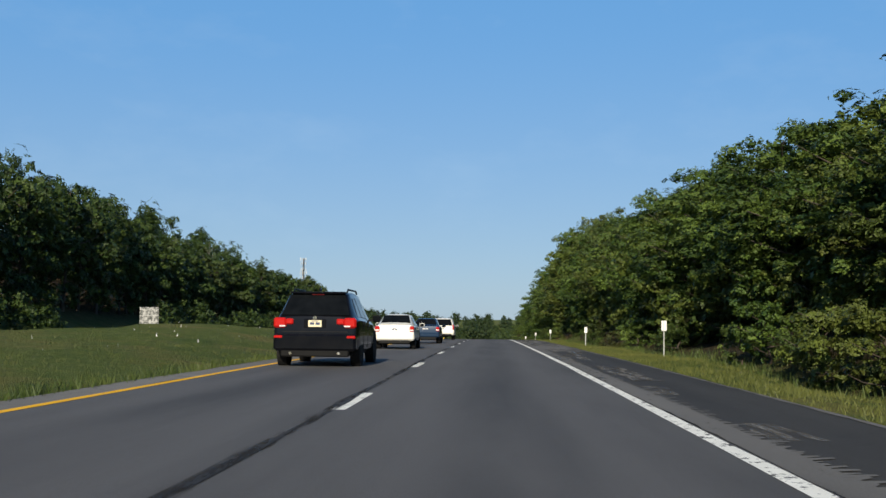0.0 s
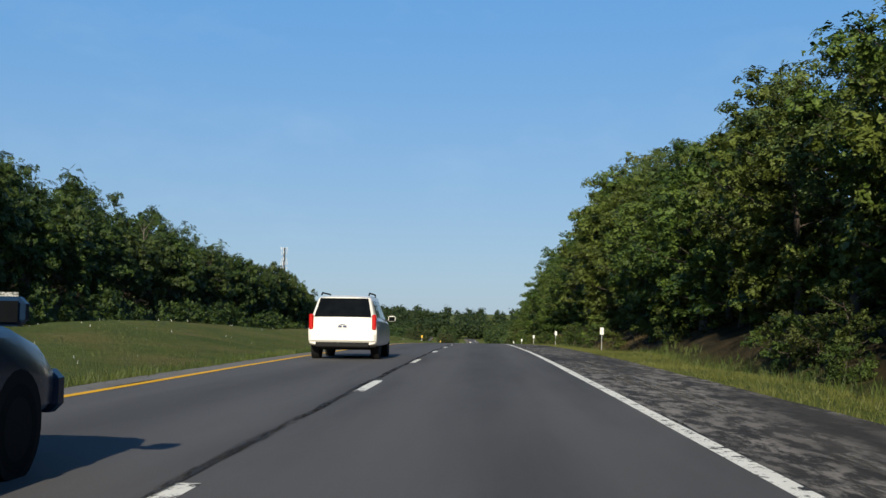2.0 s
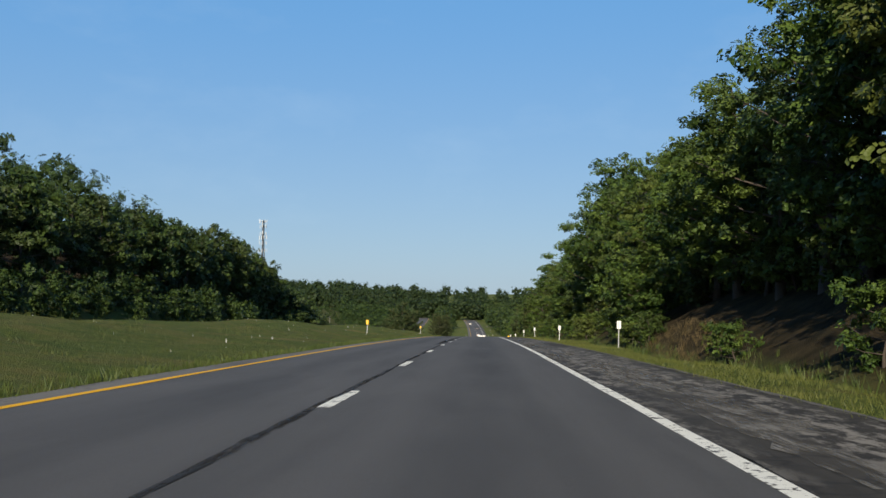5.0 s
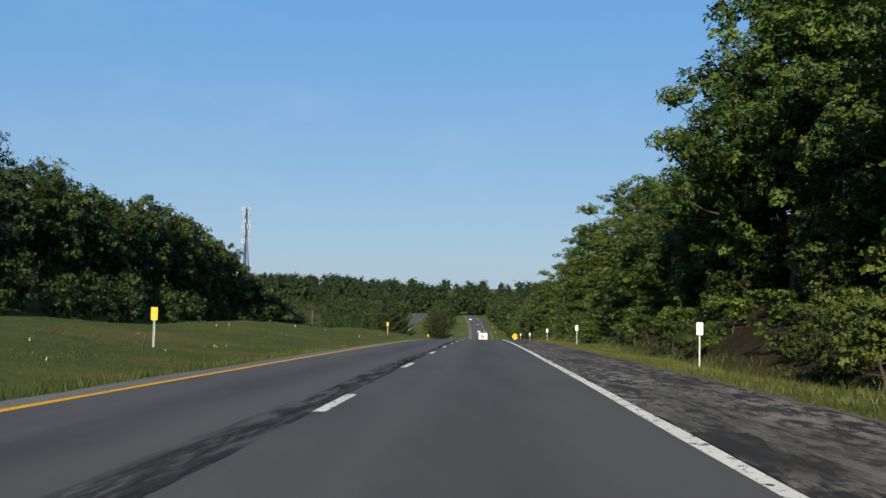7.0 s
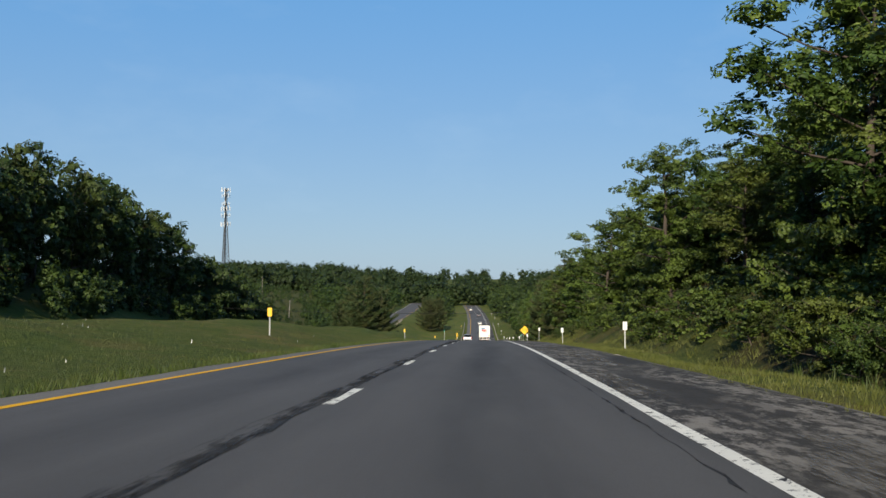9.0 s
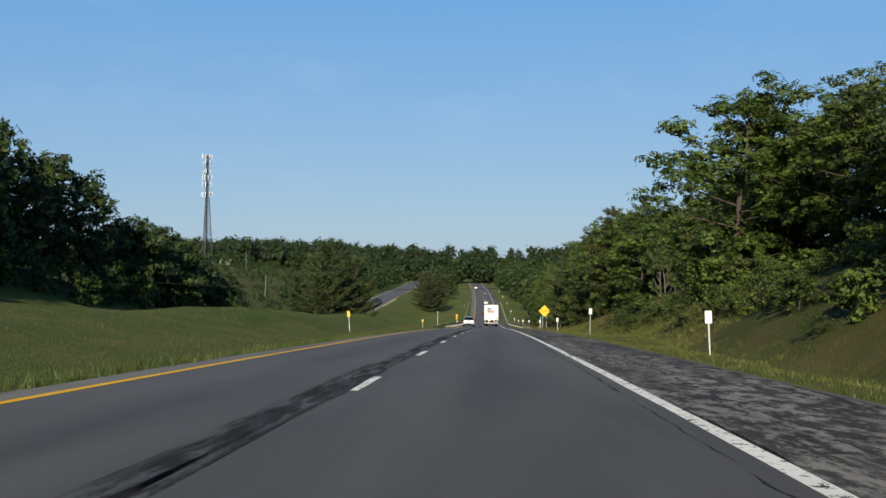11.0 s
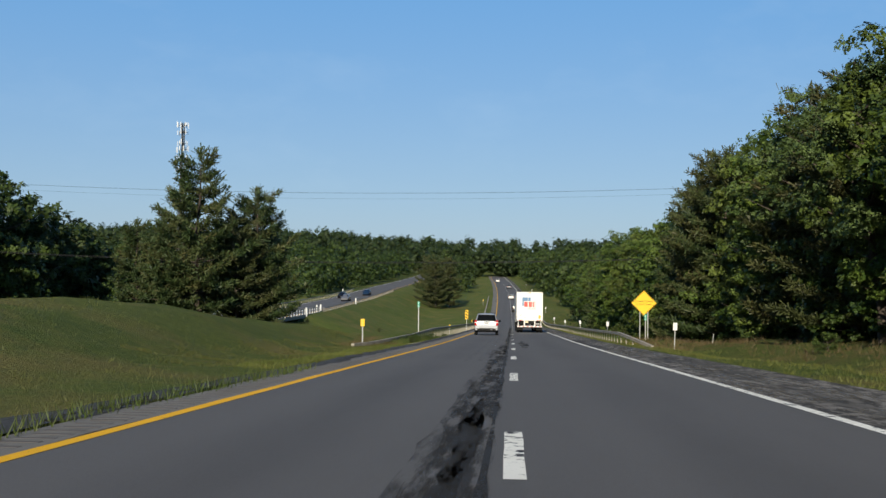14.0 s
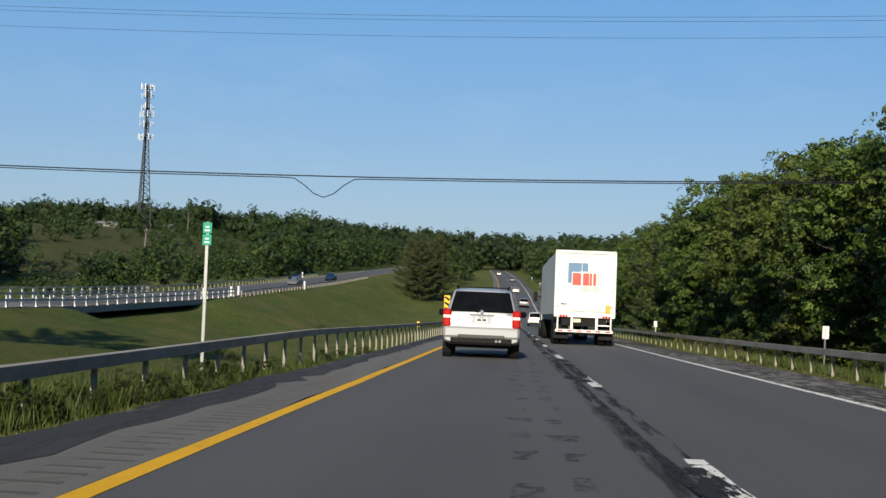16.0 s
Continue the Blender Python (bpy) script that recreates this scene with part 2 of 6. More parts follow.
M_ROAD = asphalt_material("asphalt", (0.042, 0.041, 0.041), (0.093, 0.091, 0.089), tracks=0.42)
M_SHOULDER = asphalt_material("asphalt_shoulder", (0.022, 0.020, 0.017), (0.054, 0.049, 0.041), 0.5, 0.7, 0.54, (0.235, 0.218, 0.190))
M_SHOULDER_DARK = asphalt_material("asphalt_sealed", (0.024, 0.023, 0.021), (0.044, 0.042, 0.038), 0.5, 0.3, 0.42)
M_SHOULDER_L = asphalt_material("asphalt_shoulder_pale", (0.10, 0.095, 0.085), (0.17, 0.16, 0.14), 0.5, 0.3)
def ragged(name, c_dark, c_light, lo, along=0.22, scale=1.7, soft=0.1):
    """Asphalt wear with a ragged, broken outline."""
    m = asphalt_material(name, c_dark, c_light)
    n, l = m.node_tree.nodes, m.node_tree.links
    v = coords(n, l, (1.6, along, 1.0))
    f = noise_fac(n, l, v, scale, 7, 0.72, lo, lo + soft)
    l.new(f, n["Principled BSDF"].inputs["Alpha"])
    return m


M_TAR = ragged("crack_sealer", (0.012, 0.012, 0.012), (0.024, 0.024, 0.024), 0.40, 0.3, 2.4, 0.14)


def paint_material(name, color, wear, split=0.0):
    m, n, l, b = base_material(name, 0.75, 0.0, 0.2)
    v = coords(n, l)
    chips = noise_fac(n, l, v, 9.0, 8, 0.75, wear, wear + 0.05)
    dirt = noise_fac(n, l, v, 1.2, 4, 0.6, 0.3, 0.8)
    c = mix_rgb(n, l, dirt, color, tuple(x * 0.84 for x in color))
    c = mix_rgb(n, l, chips, c, (0.045, 0.045, 0.045))
    if split:
        across = noise_fac(n, l, coords(n, l, (1.3, 1.0, 1.0)), 4.2, 5, 0.68, split, split + 0.035)
        c = mix_rgb(n, l, across, c, (0.035, 0.035, 0.035))
    l.new(c, b.inputs["Base Color"])
    bump(n, l, b, chips, 0.2, 0.003)
    return m


M_WHITE_LINE = paint_material("white_line_paint", (0.88, 0.87, 0.78), 0.57, 0.585)
M_YELLOW_LINE = paint_material("yellow_line_paint", (0.86, 0.46, 0.008), 0.62)


def ground_material():
    m, n, l, b = base_material("meadow", 0.95, 0.0, 0.1)
    v = coords(n, l)
    big = noise_fac(n, l, v, 0.06, 5, 0.6, 0.35, 0.65)
    mid = noise_fac(n, l, v, 0.8, 5, 0.7, 0.35, 0.65)
    fine = noise_fac(n, l, v, 14, 4, 0.7, 0.3, 0.7)
    c = mix_rgb(n, l, mid, (0.080, 0.125, 0.026), (0.178, 0.205, 0.050))
    c = mix_rgb(n, l, big, c, (0.175, 0.195, 0.050))
    c = mix_rgb(n, l, fine, mix_rgb(n, l, 0.7, c, (0.045, 0.075, 0.016)), c)
    tuft = noise_fac(n, l, v, 3.2, 4, 0.7, 0.40, 0.62)
    c = mix_rgb(n, l, tuft, mix_rgb(n, l, 0.35, c, (0.05, 0.085, 0.018)), c)
    drys = noise_fac(n, l, v, 0.22, 5, 0.65, 0.48, 0.72)
    c = mix_rgb(n, l, mix_rgb(n, l, 0.2, drys, (0, 0, 0)), c, (0.21, 0.165, 0.062))
    # bare leaf litter and dry grass on the steep bank under the trees
    at = n.new("ShaderNodeAttribute")
    at.attribute_name = "bank"
    # litter tones set extra dark to stand in for shade below the crowns
    litter = mix_rgb(n, l, mid, (0.020, 0.016, 0.010), (0.075, 0.052, 0.028))
    c = mix_rgb(n, l, at.outputs["Fac"], c, litter)
    l.new(c, b.inputs["Base Color"])
    bump(n, l, b, fine, 0.8, 0.12)
    return m


M_GROUND = ground_material()


# ---- mesh helpers ----
def mesh_object(name, verts, faces, material, parent=None, label="", smooth=False):
    me = bpy.data.meshes.new(name)
    me.from_pydata(verts if isinstance(verts, list) else verts.tolist(), [], faces if isinstance(faces, list) else faces.tolist())
    if material:
        me.materials.append(material)
    if smooth:
        me.shade_smooth()
    ob = new(name, me)
    if parent:
        ob.parent = parent
    if label:
        tagged(ob, label)
    return ob


def part(name, bm, material, parent, label="", smooth=False):
    """Links a bmesh as one mesh object under a thing or a part."""
    me = bpy.data.meshes.new(name)
    bm.to_mesh(me)
    bm.free()
    if material:
        me.materials.append(material)
    if smooth:
        me.shade_smooth()
    ob = new(name, me)
    if parent:
        ob.parent = parent
    if label:
        tagged(ob, label)
    return ob


def thing(name, label, category, m=None, group="", kind=""):
    ob = new(name)
    ob.empty_display_size = 0.3
    if m is not None:
        ob.matrix_basis = m
    return tagged(ob, label, category, group, kind)


def add_box(bm, c, s, bevel=0.0, rot=None):
    m = Matrix.Translation(c)
    if rot is not None:
        m = m @ rot
    r = bmesh.ops.create_cube(bm, size=1.0, matrix=m @ Matrix.Diagonal((s[0], s[1], s[2], 1)))
    if bevel:
        edges = {e for v in r["verts"] for e in v.link_edges}
        bmesh.ops.bevel(bm, geom=list(edges), offset=bevel, segments=1, affect="EDGES", profile=0.5)
    return bm


def add_cyl(bm, a, b_, r1, r2=None, seg=10, caps=True):
    a, b_ = Vector(a), Vector(b_)
    d = b_ - a
    m = Matrix.Translation((a + b_) / 2) @ d.to_track_quat("Z", "Y").to_matrix().to_4x4()
    bmesh.ops.create_cone(bm, cap_ends=caps, segments=seg, radius1=r1, radius2=r1 if r2 is None else r2, depth=d.length, matrix=m)
    return bm


def box(c, s, bevel=0.0, rot=None):
    return add_box(bmesh.new(), c, s, bevel, rot)


def cyl(a, b_, r1, r2=None, seg=10):
    return add_cyl(bmesh.new(), a, b_, r1, r2, seg)


# ---- the lie of the land ----
_ky = [-200, -60, 0, 30, 60, 88, 102, 131, 160, 191, 222, 253, 283, 313, 343, 375, 407, 438, 468, 483, 520, 560, 600, 630, 660, 690, 742, 807, 862, 1000, 1100, 1300, 1500, 3200]
_kz = [-1.5, -.45, .02, .24, .37, .44, .42, .24, -.13, -.58, -1.18, -1.84, -2.56, -3.4, -4.47, -5.73, -7.11, -8.55, -10.0, -10.7, -12.3, -13.95, -15.7, -16.8, -17.0, -16.4, -14.9, -13.4, -12.2, -9.6, -6.5, 4.0, 13.0, 40.0]
RY = np.arange(-200.0, 3200.0, 1.0)
_w = np.exp(-0.5 * (np.arange(-24, 25) / 8.0) ** 2)
RZ = np.convolve(np.pad(np.interp(RY, _ky, _kz), 24, mode="edge"), _w / _w.sum(), mode="valid")


def road_z(y):
    return np.interp(y, RY, RZ)


def cross(y):
    """Sideways slope of the carriageway (right side higher)."""
    return np.interp(y, [400, 450, 480, 640, 760], [0.0, 0.003, 0.006, 0.006, 0.0])


def road_x(y):
    s = np.clip(np.asarray(y, float) - 620.0, 0, 900)
    return -5.2e-5 * s * s


def opp_z(y):
    """Height of the opposite carriageway."""
    return np.interp(y, [-200, 350, 440, 500, 560, 600, 670, 740, 900, 1000, 1100, 1300, 1500, 3200], [-3.5, -6.0, -9.5, -11.9, -13.4, -13.7, -13.0, -11.6, -9.4, -8.0, -5.5, 4.0, 13.0, 41])


OPP_X = -37.5
OPP_HALF = 4.8


def ramp(v, a, b_):
    t = np.clip((v - a) / (b_ - a), 0, 1)
    return t * t * (3 - 2 * t)


def ground_z(x, y):
    x, y = np.asarray(x, float), np.asarray(y, float)
    dx = x - road_x(y)
    rz = road_z(y) + cross(y) * np.clip(dx, -5.0, 6.5)
    # right of the road: verge, shallow ditch, bank
    slope = np.interp(y, [-200, 50, 140, 330, 400, 425, 436, 450, 490, 520, 640, 800, 1000], [.22, .28, .55, .55, .45, .38, .275, .20, .0, -.20, -.16, .02, .04])
    bank = slope * np.clip(dx - 9.6, 0, 26.4) + 0.25 * np.abs(slope) * np.clip(dx - 36, 0, 60)
    right = rz - 0.04 - 0.035 * np.clip(dx - 5.5, 0, 4) - 0.18 * np.exp(-((dx - 9.8) / 1.3) ** 2) + bank
    # left: grass hump between the carriageways, then the far side
    oz = opp_z(y) - 0.06
    oz = oz - 1.0 * ramp(y, 556, 562) * (1 - ramp(y, 586, 592))
    hump = np.interp(y, [-200, 20, 157, 319, 424, 485, 505, 522, 540], [0.65, 0.65, 1.05, 1.2, 1.45, 1.6, 1.0, 0.4, 0.0])
    dip = np.interp(y, [470, 520, 560, 620, 700, 800], [0, 1.6, 2.2, 1.6, 0.5, 0.2])
    s = np.clip((-4.3 - dx) / (-4.3 + 32.0), 0, 1)
    base = (rz - 0.05) * (1 - ramp(s, 0.5, 1.0)) + oz * ramp(s, 0.5, 1.0)
    hump = hump * (1 - ramp(y, 345, 395) * (1 - ramp(-dx, 7.0, 12.5)))
    left = base + hump * np.sin(np.pi * np.clip(s * 1.15, 0, 1)) ** 1.3 - dip * np.sin(np.pi * s) ** 0.8
    rise = np.interp(y, [-200, 300, 480, 540, 600, 900, 1100], [0.46, 0.46, 0.52, 0.30, 0.03, 0.06, 0.05])
    far = -dx - 44.0
    hill = np.interp(y, [600, 800, 940, 1150], [0, .075, .085, 0.06]) * np.clip(far - 18, 0, 90)
    left = np.where(dx < -31.5, np.where(dx < -44, oz + rise * np.clip(far - 12, 0, 70) + hill, oz), left)
    z = np.where(dx > 5.4, right, np.where(dx < -4.2, left, rz - 0.09))
    return z


def rough_ground(x, y):
    x, y = np.asarray(x, float), np.asarray(y, float)
    dx = x - road_x(y)
    away = ramp(np.minimum(np.abs(dx - 0.6) - 5.2, np.abs(dx - OPP_X) - 6.0), 0.0, 5.0)
    wob = 0.16 * np.sin(x * 0.33 + y * 0.11) + 0.13 * np.sin(y * 0.27 - x * 0.19) + 0.07 * np.sin(x * 0.9 + 1.3) * np.sin(y * 0.8) + 0.05 * np.sin(x * 2.1 + y * 1.7)
    return ground_z(x, y) + away * wob


# ---- ground: one sheet to the horizon ----
xs = np.concatenate([[-2600, -1600, -1000, -700, -500, -380, -300, -240, -200, -170], np.arange(-150, -50, 6.0), np.arange(-50, -12, 2.0), np.arange(-12, -4.4, 0.7),
                     [-4.35, -4.2, -4.15, 0.6, 5.42, 5.47, 5.6], np.arange(6.2, 16, 0.7), np.arange(16, 60, 2.5), [60, 68, 78, 90, 110, 140, 190, 260, 380, 560, 900, 1600, 2600]])
ys = np.concatenate([[-1500, -700, -350, -200, -120, -70], np.arange(-40, 700, 2.5), np.arange(700, 1000, 8.0), np.arange(1000, 1500, 25.0), [1500, 1600, 1750, 2000, 2400, 3000, 3600]])
gx, gy = np.meshgrid(xs, ys)
gxw = gx + road_x(gy)
gz = rough_ground(gxw, gy)
nx, ny = len(xs), len(ys)
idx = np.arange(nx * ny).reshape(ny, nx)
quads = np.stack([idx[:-1, :-1], idx[:-1, 1:], idx[1:, 1:], idx[1:, :-1]], -1).reshape(-1, 4)
ground = mesh_object("ground", np.stack([gxw, gy, gz], -1).reshape(-1, 3), quads, M_GROUND, smooth=True)
tagged(ground, "mown green meadow and leaf-strewn bank beside the road", "ground", kind="structure")
att = ground.data.attributes.new("bank", "FLOAT", "POINT")
# bank foot starts at 8.9 so darkened litter also covers the shaded edge
bank_f = ramp(gx, 8.9, 10.6) * (1 - ramp(gx, 60, 80)) * (1 - 0.75 * ramp(gy, 395, 460)) * (1 - 0.6 * ramp(gy, 296, 312)) * 0.95
bank_f = bank_f + ramp(-gx, 66, 80) * (1 - ramp(gy, 500, 560)) + 0.5 * ramp(-gx, 52, 66) * ramp(gy, 560, 640)
att.data.foreach_set("value", np.clip(bank_f, 0, 1).reshape(-1).astype(np.float32))


# ---- carriageways ----
def strip(name, x0, x1, y0, y1, lift, material, label, cx=road_x, zf=road_z, step=2.0, cols=1, category="", parent=None, kind="structure", wav=0.0, seed=0, widen=None, outer=None):
    """A strip of pavement along the road between two offsets from its centre."""
    yy = np.arange(y0, y1 + 1e-6, step)
    rng = np.random.default_rng(seed)
    vs, fs = [], []
    for i, y in enumerate(yy):
        c, z = float(cx(y)), float(zf(y))
        xa = float(widen(y)) if widen else x0
        xb = float(outer(y)) if outer else x1
        w = [rng.normal(0, wav), rng.normal(0, wav)] if wav else [0, 0]
        for k in range(cols + 1):
            x = xa + (xb - xa) * k / cols + (w[0] if k == 0 else 0) + (w[1] if k == cols else 0)
            vs.append((c + x, float(y), z + lift + (float(cross(y)) * x if zf is road_z else 0.0)))
    n = cols + 1
    for i in range(len(yy) - 1):
        for k in range(cols):
            a = i * n + k
            fs.append((a, a + 1, a + n + 1, a + n))
    base = len(vs)
    # thickness: side skirts
    for i in range(len(yy)):
        for k in (0, cols):
            x, y, z = vs[i * n + k]
            vs.append((x, y, z - 0.12))
    for i in range(len(yy) - 1):
        a, b_ = base + 2 * i, base + 2 * i + 2
        fs.append((i * n, (i + 1) * n, b_, a))
        fs.append(((i + 1) * n + cols, i * n + cols, a + 1, b_ + 1))
    ob = mesh_object(name, vs, fs, material, parent)
    return tagged(ob, label, category, kind=kind)


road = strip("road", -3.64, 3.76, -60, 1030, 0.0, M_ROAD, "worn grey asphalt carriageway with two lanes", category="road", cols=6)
shoulder_edge = lambda y: np.interp(y, [0, 30, 105, 430, 480], [5.7, 5.75, 6.1, 6.1, 5.5])
strip("shoulder_right", 3.76, 5.5, -60, 44, -0.004, M_SHOULDER_DARK, "dark evenly sealed asphalt shoulder", category="shoulder", cols=3, wav=0.02, seed=3, outer=shoulder_edge)
shoulder_right = strip("shoulder_right", 3.76, 5.5, 44, 1030, -0.004, M_SHOULDER, "dark patched and cracked asphalt shoulder", category="shoulder", cols=3, wav=0.03, seed=3, outer=shoulder_edge)
shoulder_left = strip("shoulder_left", -4.25, -3.64, -60, 1030, -0.004, M_SHOULDER_L, "narrow pale asphalt shoulder beside the median", category="shoulder", cols=2, wav=0.04, seed=4, widen=lambda y: np.interp(y, [430, 490], [-4.25, -4.95]))


def opp_x(y):
    return road_x(y) + OPP_X


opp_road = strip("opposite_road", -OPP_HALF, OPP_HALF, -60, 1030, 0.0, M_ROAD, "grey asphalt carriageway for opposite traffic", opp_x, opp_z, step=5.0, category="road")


def marking(name, x0, x1, y0, y1, material, label, lift=0.004, cx=road_x, zf=road_z, step=3.0, wav=0.0, seed=0, parent=None):
    yy = np.linspace(y0, y1, max(2, int((y1 - y0) / step) + 1))
    rng = np.random.default_rng(seed)
    vs, fs = [], []
    for y in yy:
        c, z = float(cx(y)), float(zf(y))
        k = float(cross(y)) if zf is road_z else 0.0
        vs += [(c + x0 + rng.normal(0, wav), float(y), z + lift + k * x0), (c + x1 + rng.normal(0, wav), float(y), z + lift + k * x1)]
    for i in range(len(yy) - 1):
        fs.append((2 * i, 2 * i + 1, 2 * i + 3, 2 * i + 2))
    ob = mesh_object(name, vs, fs, material, parent)
    if label:
        tagged(ob, label)
    return ob


marking("edge_line", 3.58, 3.74, -60, 1025, M_WHITE_LINE, "white painted edge line, chipped", wav=0.006, seed=5, parent=road)
marking("edge_line", -3.62, -3.46, -60, 1025, M_YELLOW_LINE, "yellow painted edge line", wav=0.006, seed=6, parent=road)
for k in range(-4, 82):
    y0 = 12.0 + 12.192 * k
    y0 += float(np.interp(y0, [12, 50, 110, 182, 219, 245, 281, 354, 391, 430, 465, 489, 501], [0.3, 1.6, 0.8, -0.5, -0.35, 1.3, 0.95, 0.4, 1.5, 3.1, 2.1, 1.1, 0.7]))
    xc = float(np.interp(y0, [380, 430, 470, 500], [-0.02, 0.09, 0.14, 0.10]))
    marking("lane_dash", xc - 0.08, xc + 0.08, y0, y0 + 3.05, M_WHITE_LINE, "white painted lane dash, worn" if k == -4 else "", step=0.6, wav=0.005, seed=100 + k, parent=road)
# dark sealed joint that follows the lane line
marking("sealed_joint", -0.155, -0.085, -60, 700, M_TAR, "dark sealed joint along the lane line", lift=0.006, step=1.5, wav=0.018, seed=9, parent=road)
marking("edge_line", -OPP_HALF + 0.5, -OPP_HALF + 0.66, -60, 1025, M_WHITE_LINE, "", cx=opp_x, zf=opp_z, parent=opp_road)
marking("edge_line", OPP_HALF - 0.75, OPP_HALF - 0.6, -60, 1025, M_YELLOW_LINE, "", cx=opp_x, zf=opp_z, parent=opp_road)


# ---- trees ----
def tube(path, radii, seg=6):
    """A tapered tube along points: verts and faces."""
    vs, fs = [], []
    for i, p in enumerate(path):
        p = Vector(p)
        d = (Vector(path[min(i + 1, len(path) - 1)]) - Vector(path[max(i - 1, 0)])).normalized()
        q = d.to_track_quat("Z", "Y")
        for k in range(seg):
            a = 2 * math.pi * k / seg
            vs.append(tuple(p + q @ Vector((math.cos(a) * radii[i], math.sin(a) * radii[i], 0))))
    for i in range(len(path) - 1):
        for k in range(seg):
            a, b_ = i * seg + k, i * seg + (k + 1) % seg
            fs.append((a, b_, b_ + seg, a + seg))
    return vs, fs


def leaf_cloud(rng, centers, radii, per, size, flat=0.75, droop=0.0, core=0.5):
    """Rhombic leaves on the shells of many clumps: verts and faces as arrays."""
    centers, radii = np.asarray(centers, float), np.asarray(radii, float)
    n = len(centers) * per
    c = np.repeat(centers, per, 0)
    r = np.repeat(radii, per)
    d = rng.normal(size=(n, 3))
    d /= np.linalg.norm(d, axis=1, keepdims=True)
    d[:, 2] = np.where(d[:, 2] < -0.3, -d[:, 2], d[:, 2])
    rad = r * (0.55 + 0.55 * rng.random(n) ** 0.6)
    p = c + d * rad[:, None] * np.array([1, 1, flat])
    nor = d * 0.9 + rng.normal(size=(n, 3)) * 0.45 + np.array([0, 0, 0.35])
    nor /= np.linalg.norm(nor, axis=1, keepdims=True)
    u = np.cross(nor, rng.normal(size=(n, 3)))
    u /= np.linalg.norm(u, axis=1, keepdims=True)
    v = np.cross(nor, u)
    s = size * (0.6 + 0.8 * rng.random(n))[:, None]
    w = 0.34 + 0.2 * rng.random(n)[:, None]
    k = np.stack([p - u * s * 0.5, p + v * s * w * 0.9 + u * s * 0.05 - nor * s * 0.08, p + u * s * 0.55 - np.array([0, 0, droop]) * s, p - v * s * w * 0.9 + u * s * 0.05 - nor * s * 0.08], 1)
    lv, lf = k.reshape(-1, 3), np.arange(n * 4).reshape(n, 4)
    if not core:
        return lv, lf
    # dense inner mass of each clump, where leaves overlap too closely to tell apart
    m = len(centers)
    cube = np.array([(-1, -1, -1), (1, -1, -1), (1, 1, -1), (-1, 1, -1), (-1, -1, 1), (1, -1, 1), (1, 1, 1), (-1, 1, 1)]) * 0.577
    turn = np.linalg.qr(rng.normal(size=(m, 3, 3)))[0]
    cv = np.einsum("mij,kj->mki", turn, cube) * (0.75 + 0.5 * rng.random((m, 8, 1))) * (radii * core)[:, None, None] * np.array([1, 1, flat]) + centers[:, None, :]
    cf = np.array([(0, 3, 2, 1), (4, 5, 6, 7), (0, 1, 5, 4), (1, 2, 6, 5), (2, 3, 7, 6), (3, 0, 4, 7)])
    cf = (cf[None] + 8 * np.arange(m)[:, None, None]).reshape(-1, 4) + len(lv)
    return np.concatenate([lv, cv.reshape(-1, 3)]), np.concatenate([lf, cf])


